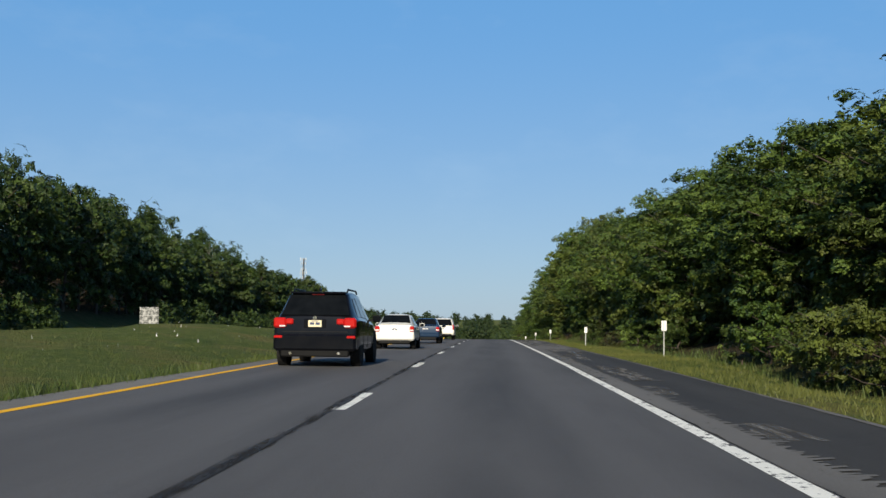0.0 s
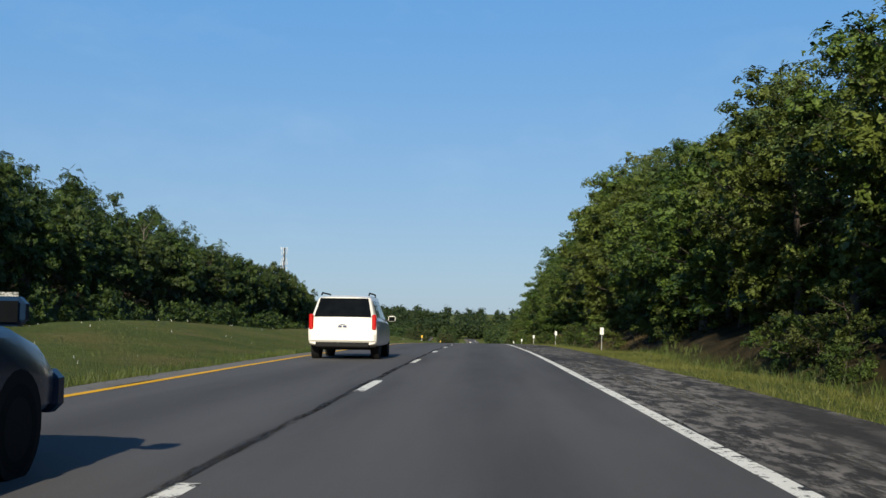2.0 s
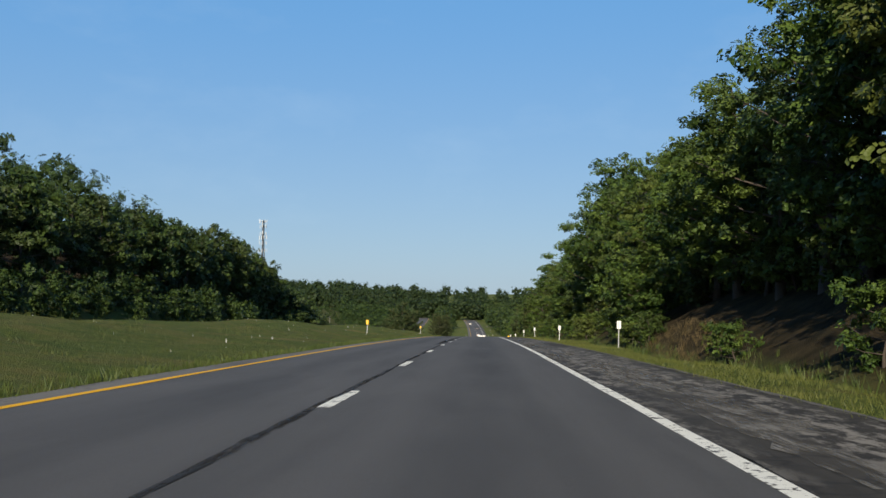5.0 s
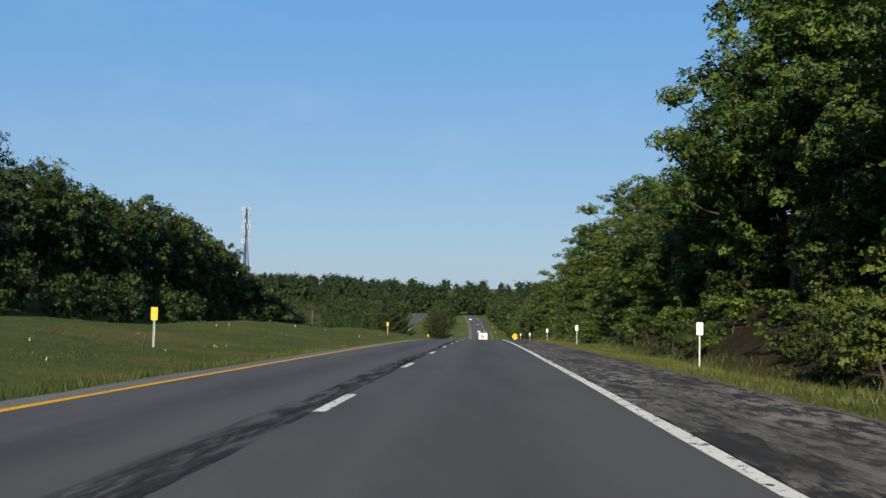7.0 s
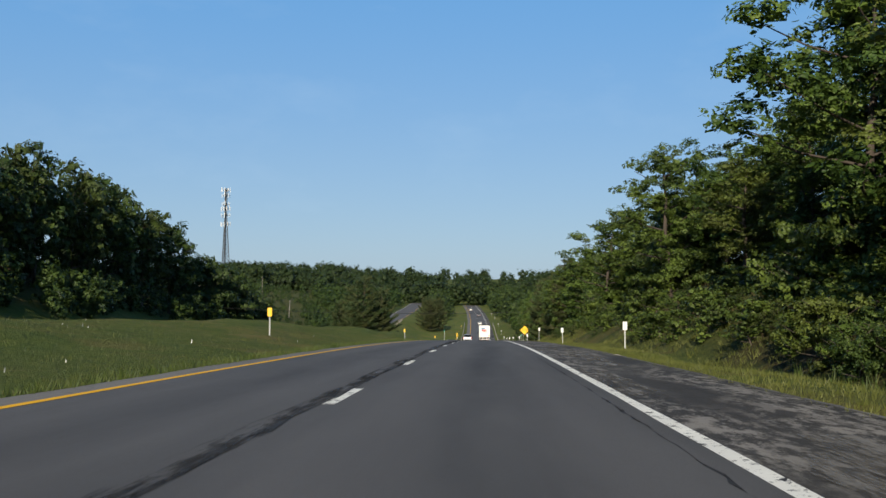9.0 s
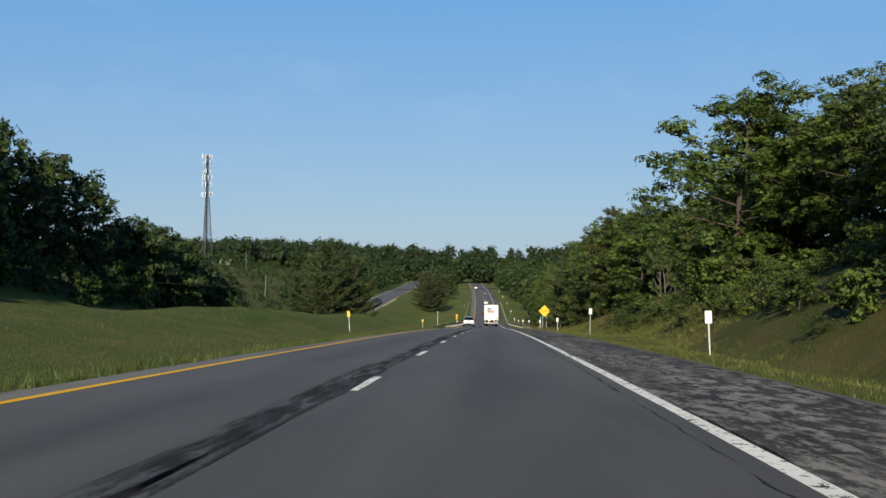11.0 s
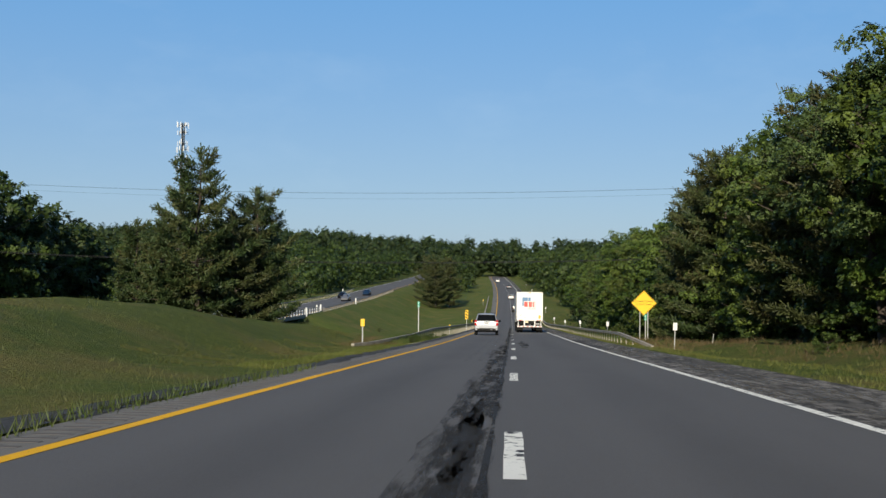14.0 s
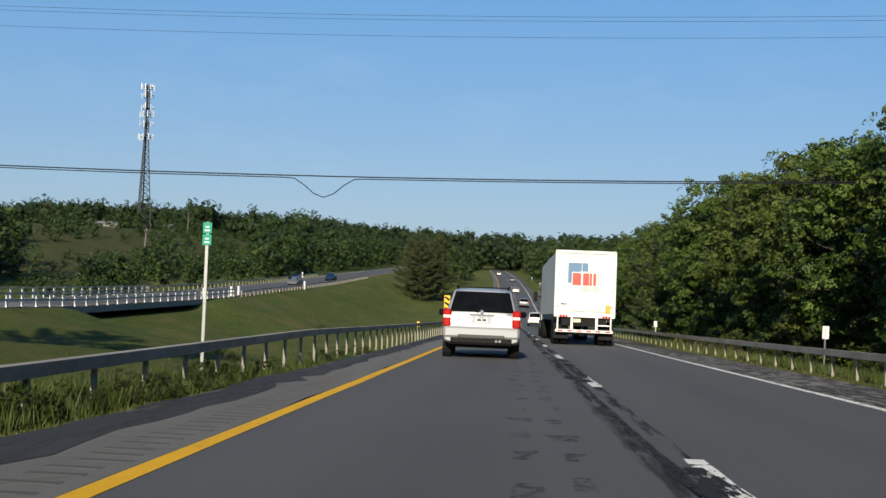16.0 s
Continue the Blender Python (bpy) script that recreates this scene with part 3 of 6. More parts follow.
def deciduous(rng, height, width, first=0.22, limbs=13, per=42, leaf=0.3, clump=0.95, lean=0.3):
    """Trunk and crown of a broad-leaved tree, its base at the origin: (trunk verts, faces), (leaf verts, faces)."""
    tv, tf = [], []

    def add(path, radii, seg):
        v, f = tube(path, radii, seg)
        o = len(tv)
        tv.extend(v)
        tf.extend(tuple(i + o for i in q) for q in f)

    lx, ly = rng.normal(0, lean, 2)
    top = height * 0.9
    pts = [Vector((lx * (t ** 1.5) + rng.normal(0, 0.08), ly * (t ** 1.5) + rng.normal(0, 0.08), top * t)) for t in np.linspace(0, 1, 7)]
    pts[0].z = -0.4
    r0 = 0.016 * height + 0.03
    add(pts, [r0 * (1.25 if i == 0 else 1 - 0.86 * i / 6) for i in range(7)], 7)
    cents, rads = [], []
    for k in range(limbs):
        t = first + (0.97 - first) * (k + rng.random() * 0.7) / limbs
        a = 2.4 * k + rng.normal(0, 0.4)
        i = min(5, int(t * 6))
        start = pts[i].lerp(pts[i + 1], t * 6 - i)
        prof = math.sin(math.pi * min(1, max(0.0, (t - first + 0.12) / (1.08 - first)))) ** 0.6
        ln = width * 0.5 * (0.55 + 0.45 * rng.random()) * prof + 0.3
        up = 0.25 + 0.65 * t
        end = start + Vector((math.cos(a) * ln, math.sin(a) * ln, ln * up * 0.75))
        mid = start.lerp(end, 0.5) + Vector((rng.normal(0, 0.12), rng.normal(0, 0.12), -0.06 * ln))
        add([start, mid, end], [r0 * 0.42 * (1 - 0.5 * t), r0 * 0.25 * (1 - 0.5 * t), 0.012], 4)
        m = max(2, int(ln / (clump * 0.62)))
        for j in range(m):
            s = 0.35 + 0.7 * (j + rng.random() * 0.8) / m
            q = start.lerp(end, s) + Vector(rng.normal(0, 0.35 * clump, 3))
            for _ in range(2 if rng.random() < 0.25 else 1):
                cents.append(q + Vector(rng.normal(0, 0.4 * clump, 3)))
                rads.append(clump * (0.55 + 0.6 * rng.random()))
    for t in np.linspace(max(0.3, first + 0.15), 0.93, int(height * 0.55)):
        i = min(5, int(t * 6))
        cents.append(pts[i].lerp(pts[i + 1], t * 6 - i) + Vector(rng.normal(0, 0.55 * clump, 3)))
        rads.append(clump * (0.7 + 0.4 * rng.random()))
    for _ in range(3):
        cents.append(pts[-1] + Vector(rng.normal(0, 0.4 * clump, 3)))
        rads.append(clump * 0.7)
    lv, lf = leaf_cloud(rng, cents, rads, per, leaf)
    return (tv, tf), (lv, lf)


def needle_tufts(rng, centers, dirs, per, length):
    """Sprays of narrow needle bundles that point outwards and up along their twigs."""
    c = np.repeat(np.asarray(centers, float), per, 0)
    n = len(c)
    d = np.repeat(np.asarray(dirs, float), per, 0) * 0.7 + rng.normal(size=(n, 3)) * 0.62 + np.array([0, 0, 0.42])
    d /= np.linalg.norm(d, axis=1, keepdims=True)
    p = c + rng.normal(size=(n, 3)) * np.array([0.17, 0.17, 0.07])
    side = np.cross(d, rng.normal(size=(n, 3)))
    side /= np.linalg.norm(side, axis=1, keepdims=True)
    ln = length * (0.6 + 0.8 * rng.random(n))[:, None]
    wd = 0.036 * (0.7 + 0.7 * rng.random(n))[:, None]
    tip = p + d * ln
    k = np.stack([p - side * wd * 0.5, p + side * wd * 0.5, tip + side * wd, tip - side * wd], 1)
    return k.reshape(-1, 3), np.arange(n * 4).reshape(n, 4)


def pine(rng, height, width, whorls=14, per=26, length=0.42):
    """A pine with gaps between its whorls, branches that turn up at their ends and a ragged top."""
    tv, tf = [], []

    def add(path, radii, seg):
        v, f = tube(path, radii, seg)
        o = len(tv)
        tv.extend(v)
        tf.extend(tuple(i + o for i in q) for q in f)

    r0 = 0.014 * height + 0.03
    pts = [Vector((rng.normal(0, 0.08), rng.normal(0, 0.08), height * 0.98 * t)) for t in np.linspace(0, 1, 6)]
    pts[0].z = -0.4
    add(pts, [r0 * (1 - 0.9 * i / 5) for i in range(6)], 7)
    cents, dirs = [], []
    for w in range(whorls):
        t = 0.07 + 0.90 * ((w + rng.random() * 0.3) / whorls) ** 0.93
        for k in range(5):
            if rng.random() < 0.10:
                continue
            a = k * 1.257 + w * 0.6 + rng.normal(0, 0.25)
            ln = width * 0.5 * min(1.0, 1.12 * (1 - t) ** 0.55) * (0.42 + 0.70 * rng.random()) + 0.35
            st = Vector((0, 0, height * t + rng.normal(0, 0.12)))
            flat = Vector((math.cos(a), math.sin(a), 0))
            mid = st + flat * ln * 0.6 + Vector((0, 0, ln * (0.02 + 0.22 * t)))
            end = st + flat * ln + Vector((0, 0, ln * (0.20 + 0.42 * t)))
            add([st, mid, end], [r0 * 0.3 * (1.1 - t), r0 * 0.2 * (1.1 - t), 0.012], 4)
            across = Vector((-flat.y, flat.x, 0))
            m = max(2, int(ln / 0.30))
            for j in range(m):
                u = 0.30 + 0.74 * (j + 0.5) / m
                q = st.lerp(mid, u / 0.6) if u < 0.6 else mid.lerp(end, (u - 0.6) / 0.4)
                spread = 0.22 * ln * (1.15 - u)
                for sgn in (-1, 1) if spread > 0.28 else (0,):
                    off = across * (sgn * spread * rng.uniform(0.3, 1.1))
                    cents.append(q + off + Vector((0, 0, 0.05 + rng.normal(0, 0.05))))
                    dirs.append((flat + across * sgn * 0.7).normalized())
    for k in range(4):
        cents.append(Vector((0, 0, height * (0.95 + 0.015 * k))))
        dirs.append(Vector((0, 0, 1)))
    return (tv, tf), needle_tufts(rng, cents, dirs, per, length)


def tree_proto(name, label, category, made, leaf_mat, bark):
    t = thing(name, label, category)
    mesh_object("trunk", made[0][0], made[0][1], bark, t, smooth=True)
    mesh_object("crown", made[1][0], made[1][1], leaf_mat, t)
    return t


def fast_mesh(name, verts, quads, material):
    """A mesh of quads from arrays."""
    me = bpy.data.meshes.new(name)
    nq = len(quads)
    me.vertices.add(len(verts))
    me.vertices.foreach_set("co", np.asarray(verts, np.float32).reshape(-1))
    me.loops.add(nq * 4)
    me.loops.foreach_set("vertex_index", np.asarray(quads, np.int32).reshape(-1))
    me.polygons.add(nq)
    me.polygons.foreach_set("loop_start", np.arange(0, nq * 4, 4, dtype=np.int32))
    me.update(calc_edges=True)
    me.validate()
    me.materials.append(material)
    return me


rt = np.random.default_rng(11)
NEAR = [tree_proto("tree", "broad-leaved tree with dense dark green crown on the bank", "tree", deciduous(rt, 13.0, 8.8, 0.16, 19, 28, 0.44, 1.0), M_LEAF, M_BARK),
        tree_proto("tree", "tall broad-leaved tree with uneven green crown", "tree", deciduous(rt, 15.0, 7.8, 0.20, 20, 28, 0.44, 0.95), M_LEAF, M_BARK),
        tree_proto("tree", "pale green locust tree with thin feathery crown", "tree", deciduous(rt, 14.0, 7.0, 0.26, 17, 30, 0.36, 0.8), M_LEAF_PALE, M_BARK),
        tree_proto("tree", "bushy young tree with low green branches", "tree", deciduous(rt, 8.0, 6.5, 0.03, 14, 28, 0.40, 0.85), M_LEAF, M_BARK)]
MID = [tree_proto("tree", "broad-leaved tree in the wood on the bank", "tree", deciduous(rt, 14.0, 8.5, 0.12, 16, 18, 0.55, 1.1), M_LEAF, M_BARK),
       tree_proto("tree", "pale-leaved tree rising over the wood", "tree", deciduous(rt, 15.0, 8.0, 0.15, 17, 18, 0.5, 1.05), M_LEAF_PALE, M_BARK)]
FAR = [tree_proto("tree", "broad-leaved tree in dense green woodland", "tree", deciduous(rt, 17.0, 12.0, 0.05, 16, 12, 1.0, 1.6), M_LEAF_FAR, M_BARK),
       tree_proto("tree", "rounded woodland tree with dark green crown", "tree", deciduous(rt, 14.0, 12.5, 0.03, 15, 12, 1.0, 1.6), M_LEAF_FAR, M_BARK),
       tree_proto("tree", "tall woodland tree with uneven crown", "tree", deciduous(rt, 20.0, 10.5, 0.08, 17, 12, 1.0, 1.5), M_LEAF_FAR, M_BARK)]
PINE = [tree_proto("pine_tree", "dark green pine with layered branches and browned needles", "pine tree", pine(rt, 14.0, 8.6, 11, 30, 0.36), M_NEEDLE, M_BARK),
        tree_proto("pine_tree", "narrow dark pine with ragged top", "pine tree", pine(rt, 16.0, 7.2, 13, 27, 0.36), M_NEEDLE, M_BARK)]
SHRUB = [tree_proto("shrub", "low green shrub at the edge of the verge", "shrub", deciduous(rt, 2.2, 3.2, 0.02, 9, 10, 0.34, 0.55, 0.1), M_SHRUB, M_BARK),
         tree_proto("shrub", "tangled shrub with browning leaves on the bank", "shrub", deciduous(rt, 3.0, 3.4, 0.02, 10, 10, 0.36, 0.6, 0.2), M_SHRUB, M_BARK),
         tree_proto("shrub", "dark green bush under the trees", "shrub", deciduous(rt, 3.4, 3.8, 0.02, 10, 11, 0.42, 0.65, 0.2), M_LEAF, M_BARK)]
first_used = set()


def plant(proto, x, y, scale, rng, sink=0.15, tall=1.0):
    z = float(rough_ground(x, y)) - sink
    m = Matrix.Translation((x, y, z)) @ Euler((rng.normal(0, 0.03), rng.normal(0, 0.03), rng.random() * 6.283)).to_matrix().to_4x4() @ Matrix.Diagonal((scale, scale, scale * tall, 1))
    if proto.name not in first_used:
        first_used.add(proto.name)
        proto.matrix_basis = m
        return proto
    return copy_thing(proto, m @ Matrix.Diagonal((*(1 / k for k in proto.scale), 1)))


def joined(name, label, items, rng, category="woodland"):
    """Many plants grown together, as one mesh: items of (proto, x, y, width scale, height scale)."""
    vs, fs, mats, mi, o = [], [], [], [], 0
    for proto, x, y, sw, sh in items:
        a = rng.random() * 6.283
        c, d = math.cos(a) * sw, math.sin(a) * sw
        z = float(rough_ground(x, y)) - 0.15
        for ch in proto.children:
            me = ch.data
            v = np.empty(len(me.vertices) * 3, np.float32)
            me.vertices.foreach_get("co", v)
            v = v.reshape(-1, 3)
            f = np.empty(len(me.loops), np.int32)
            me.loops.foreach_get("vertex_index", f)
            vs.append(np.stack([v[:, 0] * c - v[:, 1] * d + x, v[:, 0] * d + v[:, 1] * c + y, v[:, 2] * sh + z], 1))
            fs.append(f.reshape(-1, 4) + o)
            o += len(v)
            mat = me.materials[0]
            if mat not in mats:
                mats.append(mat)
            mi.append(np.full(len(f) // 4, mats.index(mat), np.int32))
    me = fast_mesh(name, np.concatenate(vs), np.concatenate(fs), mats[0])
    for mat in mats[1:]:
        me.materials.append(mat)
    me.polygons.foreach_set("material_index", np.concatenate(mi))
    return tagged(new(name, me), label, category, kind="stuff")


def lumpy(rng, height, width, n, leaf):
    """A light tree for far woods: leaves on a lumpy crown that starts at the ground."""
    k = max(6, int(width * 0.9))
    cents, rads = [], []
    for i in range(k):
        a, t = rng.random() * 6.283, (i + 0.6 * rng.random()) / k
        r = width * 0.32 * math.sin(math.pi * (0.2 + 0.62 * t)) * rng.random() ** 0.5
        cents.append((math.cos(a) * r, math.sin(a) * r, height * (0.12 + 0.74 * t)))
        rads.append(width * (0.19 + 0.10 * rng.random()))
    return leaf_cloud(rng, cents, rads, max(4, n // k), leaf, 0.9)


def forest(name, label, spots, material, rng, height=14.0, width=10.0, n=220, leaf=1.3, protos=5):
    """Far woodland joined into one mesh: spots of (x, y, scale)."""
    kinds = [lumpy(rng, height * rng.uniform(0.85, 1.15), width * rng.uniform(0.85, 1.1), n, leaf) for _ in range(protos)]
    vs, fs, o = [], [], 0
    for x, y, s in spots:
        v, f = kinds[int(rng.integers(protos))]
        a = rng.random() * 6.283
        c, d = math.cos(a) * s, math.sin(a) * s
        z = float(ground_z(x, y)) - 0.3
        w = np.stack([v[:, 0] * c - v[:, 1] * d + x, v[:, 0] * d + v[:, 1] * c + y, v[:, 2] * s * rng.uniform(0.85, 1.2) + z], 1)
        vs.append(w)
        fs.append(f + o)
        o += len(v)
    ob = new(name, fast_mesh(name, np.concatenate(vs), np.concatenate(fs), material))
    return tagged(ob, label, "woodland", kind="stuff")


rng = np.random.default_rng(21)


def bank_front(y):
    """Line on which the front row of trees stands, right of the road."""
    return float(np.interp(y, [0, 60, 120, 150, 225, 245, 262, 288, 294, 306, 334, 345, 370, 400, 414, 424, 439, 446, 466, 474, 700], [12.8, 13.0, 13.6, 14.4, 14.0, 14.8, 14.2, 13.2, 14.5, 20.0, 20.0, 19.5, 19.0, 19.5, 21.0, 23.0, 22.5, 18.5, 17.4, 16.4, 16.4]))


def front_height(y):
    """Height of the front row."""
    return float(np.interp(y, [20, 32, 48, 60, 95, 115, 140, 146, 152, 160, 171, 188, 200, 212, 222, 230, 240, 248, 257, 263, 280, 288, 300, 345, 395, 430, 440, 452, 470, 485, 500, 519, 523, 545, 560, 575, 590, 660],
                           [7.2, 8.2, 9.0, 10.0, 10.2, 10.0, 10.0, 10.8, 13.0, 14.6, 15.2, 13.6, 10.5, 9.3, 9.9, 11.2, 12.7, 13.8, 14.4, 8.4, 7.6, 9.0, 9.5, 8.5, 8.5, 9.8, 11.5, 13.0, 14.2, 14.6, 15.4, 15.2, 14.4, 13.8, 13.8, 15.2, 15.2, 14.4]))


PROTO_TOP = {}
for p_ in NEAR + MID + PINE:
    PROTO_TOP[p_.name] = max(v.co.z for c_ in p_.children for v in c_.data.vertices)


def grow(proto, x, y, height, rng, spread=1.0):
    """Plants a tree at a given height; spread widens or narrows its crown."""
    s = spread * (height / PROTO_TOP[proto.name]) ** 0.5
    return plant(proto, x, y, s, rng, 0.15, height / PROTO_TOP[proto.name] / s)


# wooded bank right of the road: front row, second row, high row
y = 20.0
while y < 292:
    k = int(rng.choice([0, 1, 3, 2], p=[.46, .26, .18, .10]))
    grow(NEAR[k], bank_front(y) + rng.normal(0, 0.6), y, front_height(y) * (rng.uniform(0.84, 1.0) if k != 3 else rng.uniform(0.6, 0.8)), rng, rng.uniform(0.9, 1.08))
    y += rng.uniform(3.2, 4.6)
while y < 474:
    k = int(rng.choice([0, 1, 2], p=[.45, .3, .25]))
    kind_ = PINE[1] if y > 438 and rng.random() < 0.45 else NEAR[k]
    grow(kind_, bank_front(y) + rng.normal(0, 0.9), y, front_height(y) * rng.uniform(0.85, 1.03), rng, rng.uniform(0.95, 1.15))
    y += rng.uniform(4.4, 6.2)
y = 30.0
while y < 480:
    pale = 0.62 if y < 125 else 0.25
    grow(MID[int(rng.random() < pale)], bank_front(y) + 5.5 + rng.normal(0, 1.0), y, front_height(y) * rng.uniform(0.88, 1.05), rng, rng.uniform(0.95, 1.1))
    y += rng.uniform(4.4, 6.2)
y, back = 40.0, []
while y < 480:
    p_ = MID[int(rng.random() < 0.5)]
    k = front_height(y) * rng.uniform(0.92, 1.12) / PROTO_TOP[p_.name]
    back.append((p_, bank_front(y) + 11.5 + rng.normal(0, 1.6), y, k ** 0.5, k))
    y += rng.uniform(6.5, 9.5)
# trees that stand out from the row
for k, x, y, h, w in ((1, 14.8, 166, 15.0, 1.0), (0, 14.4, 158, 14.0, 1.0), (0, 15.0, 254, 15.4, 1.0), (1, 15.4, 247, 14.4, 1.0), (2, 13.4, 272, 8.6, 1.1),
                      (0, 15.3, 307, 12.4, 1.25), (1, 17.6, 309.5, 12.0, 1.1), (1, 15.4, 348, 12.2, 1.05), (0, 17.4, 351, 11.8, 1.1), (0, 15.0, 388, 12.3, 1.2), (1, 17.6, 391, 11.6, 1.1)):
    grow(NEAR[k], x, y, h, rng, w)
for yy, xx, h in ((206, 10.9, 4.6), (211, 11.2, 5.2), (40, 13.4, 6.5), (46, 14.6, 6.8), (52, 15.8, 7.0), (57, 18.0, 7.2), (61, 14.0, 6.5), (49, 18.5, 7.0), (66, 16.5, 7.0)):
    grow(NEAR[3], xx, yy, h, rng)
# thicket at the foot of the trees, in patches
y = 17.0
while y < 296:
    patch = y < 33 or 84 < y < 92 or 146 < y < 156 or 200 < y < 212 or 286 < y
    if patch or rng.random() < 0.22:
        plant(SHRUB[int(rng.choice([0, 1, 2], p=[.34, .30, .36]))], rng.uniform(9.7, 10.7), y, rng.uniform(0.36, 0.62), rng, 0.1)
    y += rng.uniform(1.5, 2.3)
y, back = 17.5, []
while y < 296:
    k = rng.uniform(0.6, 1.0)
    back.append((SHRUB[int(rng.choice([1, 2], p=[.2, .8]))], bank_front(y) + rng.uniform(-1.2, 1.6), y, k, k))
    y += rng.uniform(1.8, 2.7)
y = 296.0
while y < 345:
    plant(SHRUB[int(rng.random() < 0.5)], rng.uniform(10.6, 16.5), y, rng.uniform(0.2, 0.45), rng, 0.1)
    y += rng.uniform(3.2, 5.2)
y = 335.0
while y < 640:
    plant(SHRUB[int(rng.random() < 0.5)], 13.5 + rng.uniform(-1.5, 3), y, rng.uniform(0.3, 0.6), rng, 0.1)
    y += rng.uniform(6.5, 10.5)
# right-hand wood beyond the bank
y = 470.0
while y < 660:
    h = front_height(y)
    if 500 < y < 520 or rng.random() < (0.35 if y < 520 else 0.14):
        grow(PINE[1], 15.8 + rng.normal(0, 0.6), y, h * rng.uniform(0.92, 1.04), rng, 1.05)
    else:
        grow(NEAR[int(rng.choice([0, 1, 2], p=[.5, .34, .16]))], 16.4 + rng.normal(0, 0.7), y, h * rng.uniform(0.84, 1.0), rng, rng.uniform(0.9, 1.05))
    y += rng.uniform(3.4, 4.8)
y = 468.0
while y < 660:
    grow(MID[int(rng.random() < 0.25)] if rng.random() < 0.75 or y > 515 else PINE[1], 20.6 + rng.normal(0, 1.2), y, front_height(y) * rng.uniform(1.0, 1.14), rng, 1.1)
    y += rng.uniform(4.4, 6.4)
y = 472.0
while y < 600:
    k = front_height(y) * rng.uniform(1.05, 1.25) / PROTO_TOP[MID[0].name]
    back.append((MID[0], 27.0 + rng.normal(0, 1.5), y, 1.1, k))
    y += rng.uniform(7, 10)
joined("woodland", "broad-leaved wood behind the front trees on the bank", back, rng)
for yy, xx, h in ((503, 14.6, 14.8), (508, 17.4, 16.0), (455, 19.5, 13.8), (461, 17.5, 14.4)):
    grow(PINE[1], xx, yy, h, rng, 1.05)

# dark bushes under the crowns
y = 304.0
while y < 600:
    near = bank_front(y) - 0.5 if y < 472 else 14.4
    k = rng.uniform(0.6, 1.05)
    back.append((SHRUB[2], near + 3.5 * rng.random(), y, k, k))
    y += rng.uniform(3.0, 4.2) if y < 466 else rng.uniform(1.6, 2.4)
for _ in range(60):
    yy, k = rng.uniform(352, 402), rng.uniform(0.28, 0.55)
    back.append((SHRUB[2 if rng.random() < 0.7 else 0], rng.uniform(11.6, 17.5), yy, k, k * 0.9))
for _ in range(46):
    yy, k = rng.uniform(292, 332), rng.uniform(0.3, 0.58)
    back.append((SHRUB[2], rng.uniform(10.2, 15.5), yy, k, k * 0.8))
for _ in range(60):
    yy, k = (rng.uniform(214, 292) if rng.random() < 0.6 else rng.uniform(96, 150)), rng.uniform(0.3, 0.6)
    back.append((SHRUB[2], rng.uniform(11.2, 13.6), yy, k, k * 0.8))
for xx, yy in ((15.3, 307), (17.6, 309), (15.4, 348), (17.4, 351), (15.0, 388), (17.6, 391)):
    for _ in range(7):
        k = rng.uniform(0.55, 1.0)
        back.append((SHRUB[2], xx + rng.normal(0, 1.4), yy + rng.normal(0, 1.8), k, k))
joined("undergrowth", "dark tangled undergrowth beneath the trees", back, rng, "undergrowth")
y = 470.0
while y < 600:
    grow(NEAR[3], 16.4 + rng.normal(0, 0.9), y, rng.uniform(5.0, 7.0), rng, 1.0)
    y += rng.uniform(4.0, 5.5)

# woodland beyond the opposite carriageway: its edge tree by tree, up to its skyline
for p_ in FAR:
    PROTO_TOP[p_.name] = max(v.co.z for c_ in p_.children for v in c_.data.vertices)


def skyline(y):
    return float(np.interp(y, [100, 175, 189, 200, 224, 245, 480, 500, 512, 530, 538, 557, 577, 605, 622], [29, 29, 31.5, 29, 28.5, 24.5, 24.5, 21.5, 18.5, 16.5, 9.8, 8.2, 3.0, -1.0, -4.0]))


y = 130.0
while y < 534:
    x = float(np.interp(y, [100, 330, 440, 520], [-77, -78, -76, -74])) + rng.normal(0, 1.2)
    h = skyline(y) - float(rough_ground(x, y))
    grow(FAR[int(rng.integers(0, 3))], x, y, h * rng.uniform(0.86, 1.02), rng, rng.uniform(0.95, 1.12))
    y += rng.uniform(6.0, 8.5)
spots = []
for _ in range(170):
    yy = rng.uniform(90, 525)
    spots.append((float(np.interp(yy, [100, 330, 440, 525], [-92, -94, -86, -80])) - 55 * rng.random() ** 1.5, yy, rng.uniform(1.05, 1.45)))
for yy in np.arange(100, 540, 3.2):
    if 168 < yy < 206:
        continue
    spots.append((float(np.interp(yy, [100, 330, 440, 520], [-66, -66, -66, -65])) + rng.normal(0, 1.8), float(yy), rng.uniform(0.36, 0.62)))
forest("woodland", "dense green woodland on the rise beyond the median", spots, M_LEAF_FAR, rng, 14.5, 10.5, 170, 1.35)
y = 538.0
while y < 622:
    x = -69.5 + rng.normal(0, 1.6)
    grow(FAR[int(rng.integers(0, 3))], x, y, max(4.5, skyline(y) - float(rough_ground(x, y))) * rng.uniform(0.88, 1.03), rng, 1.05)
    y += rng.uniform(3.6, 5.4)
# bushy rise beneath the mast, beyond the opposite carriageway, with one open field
spots = []
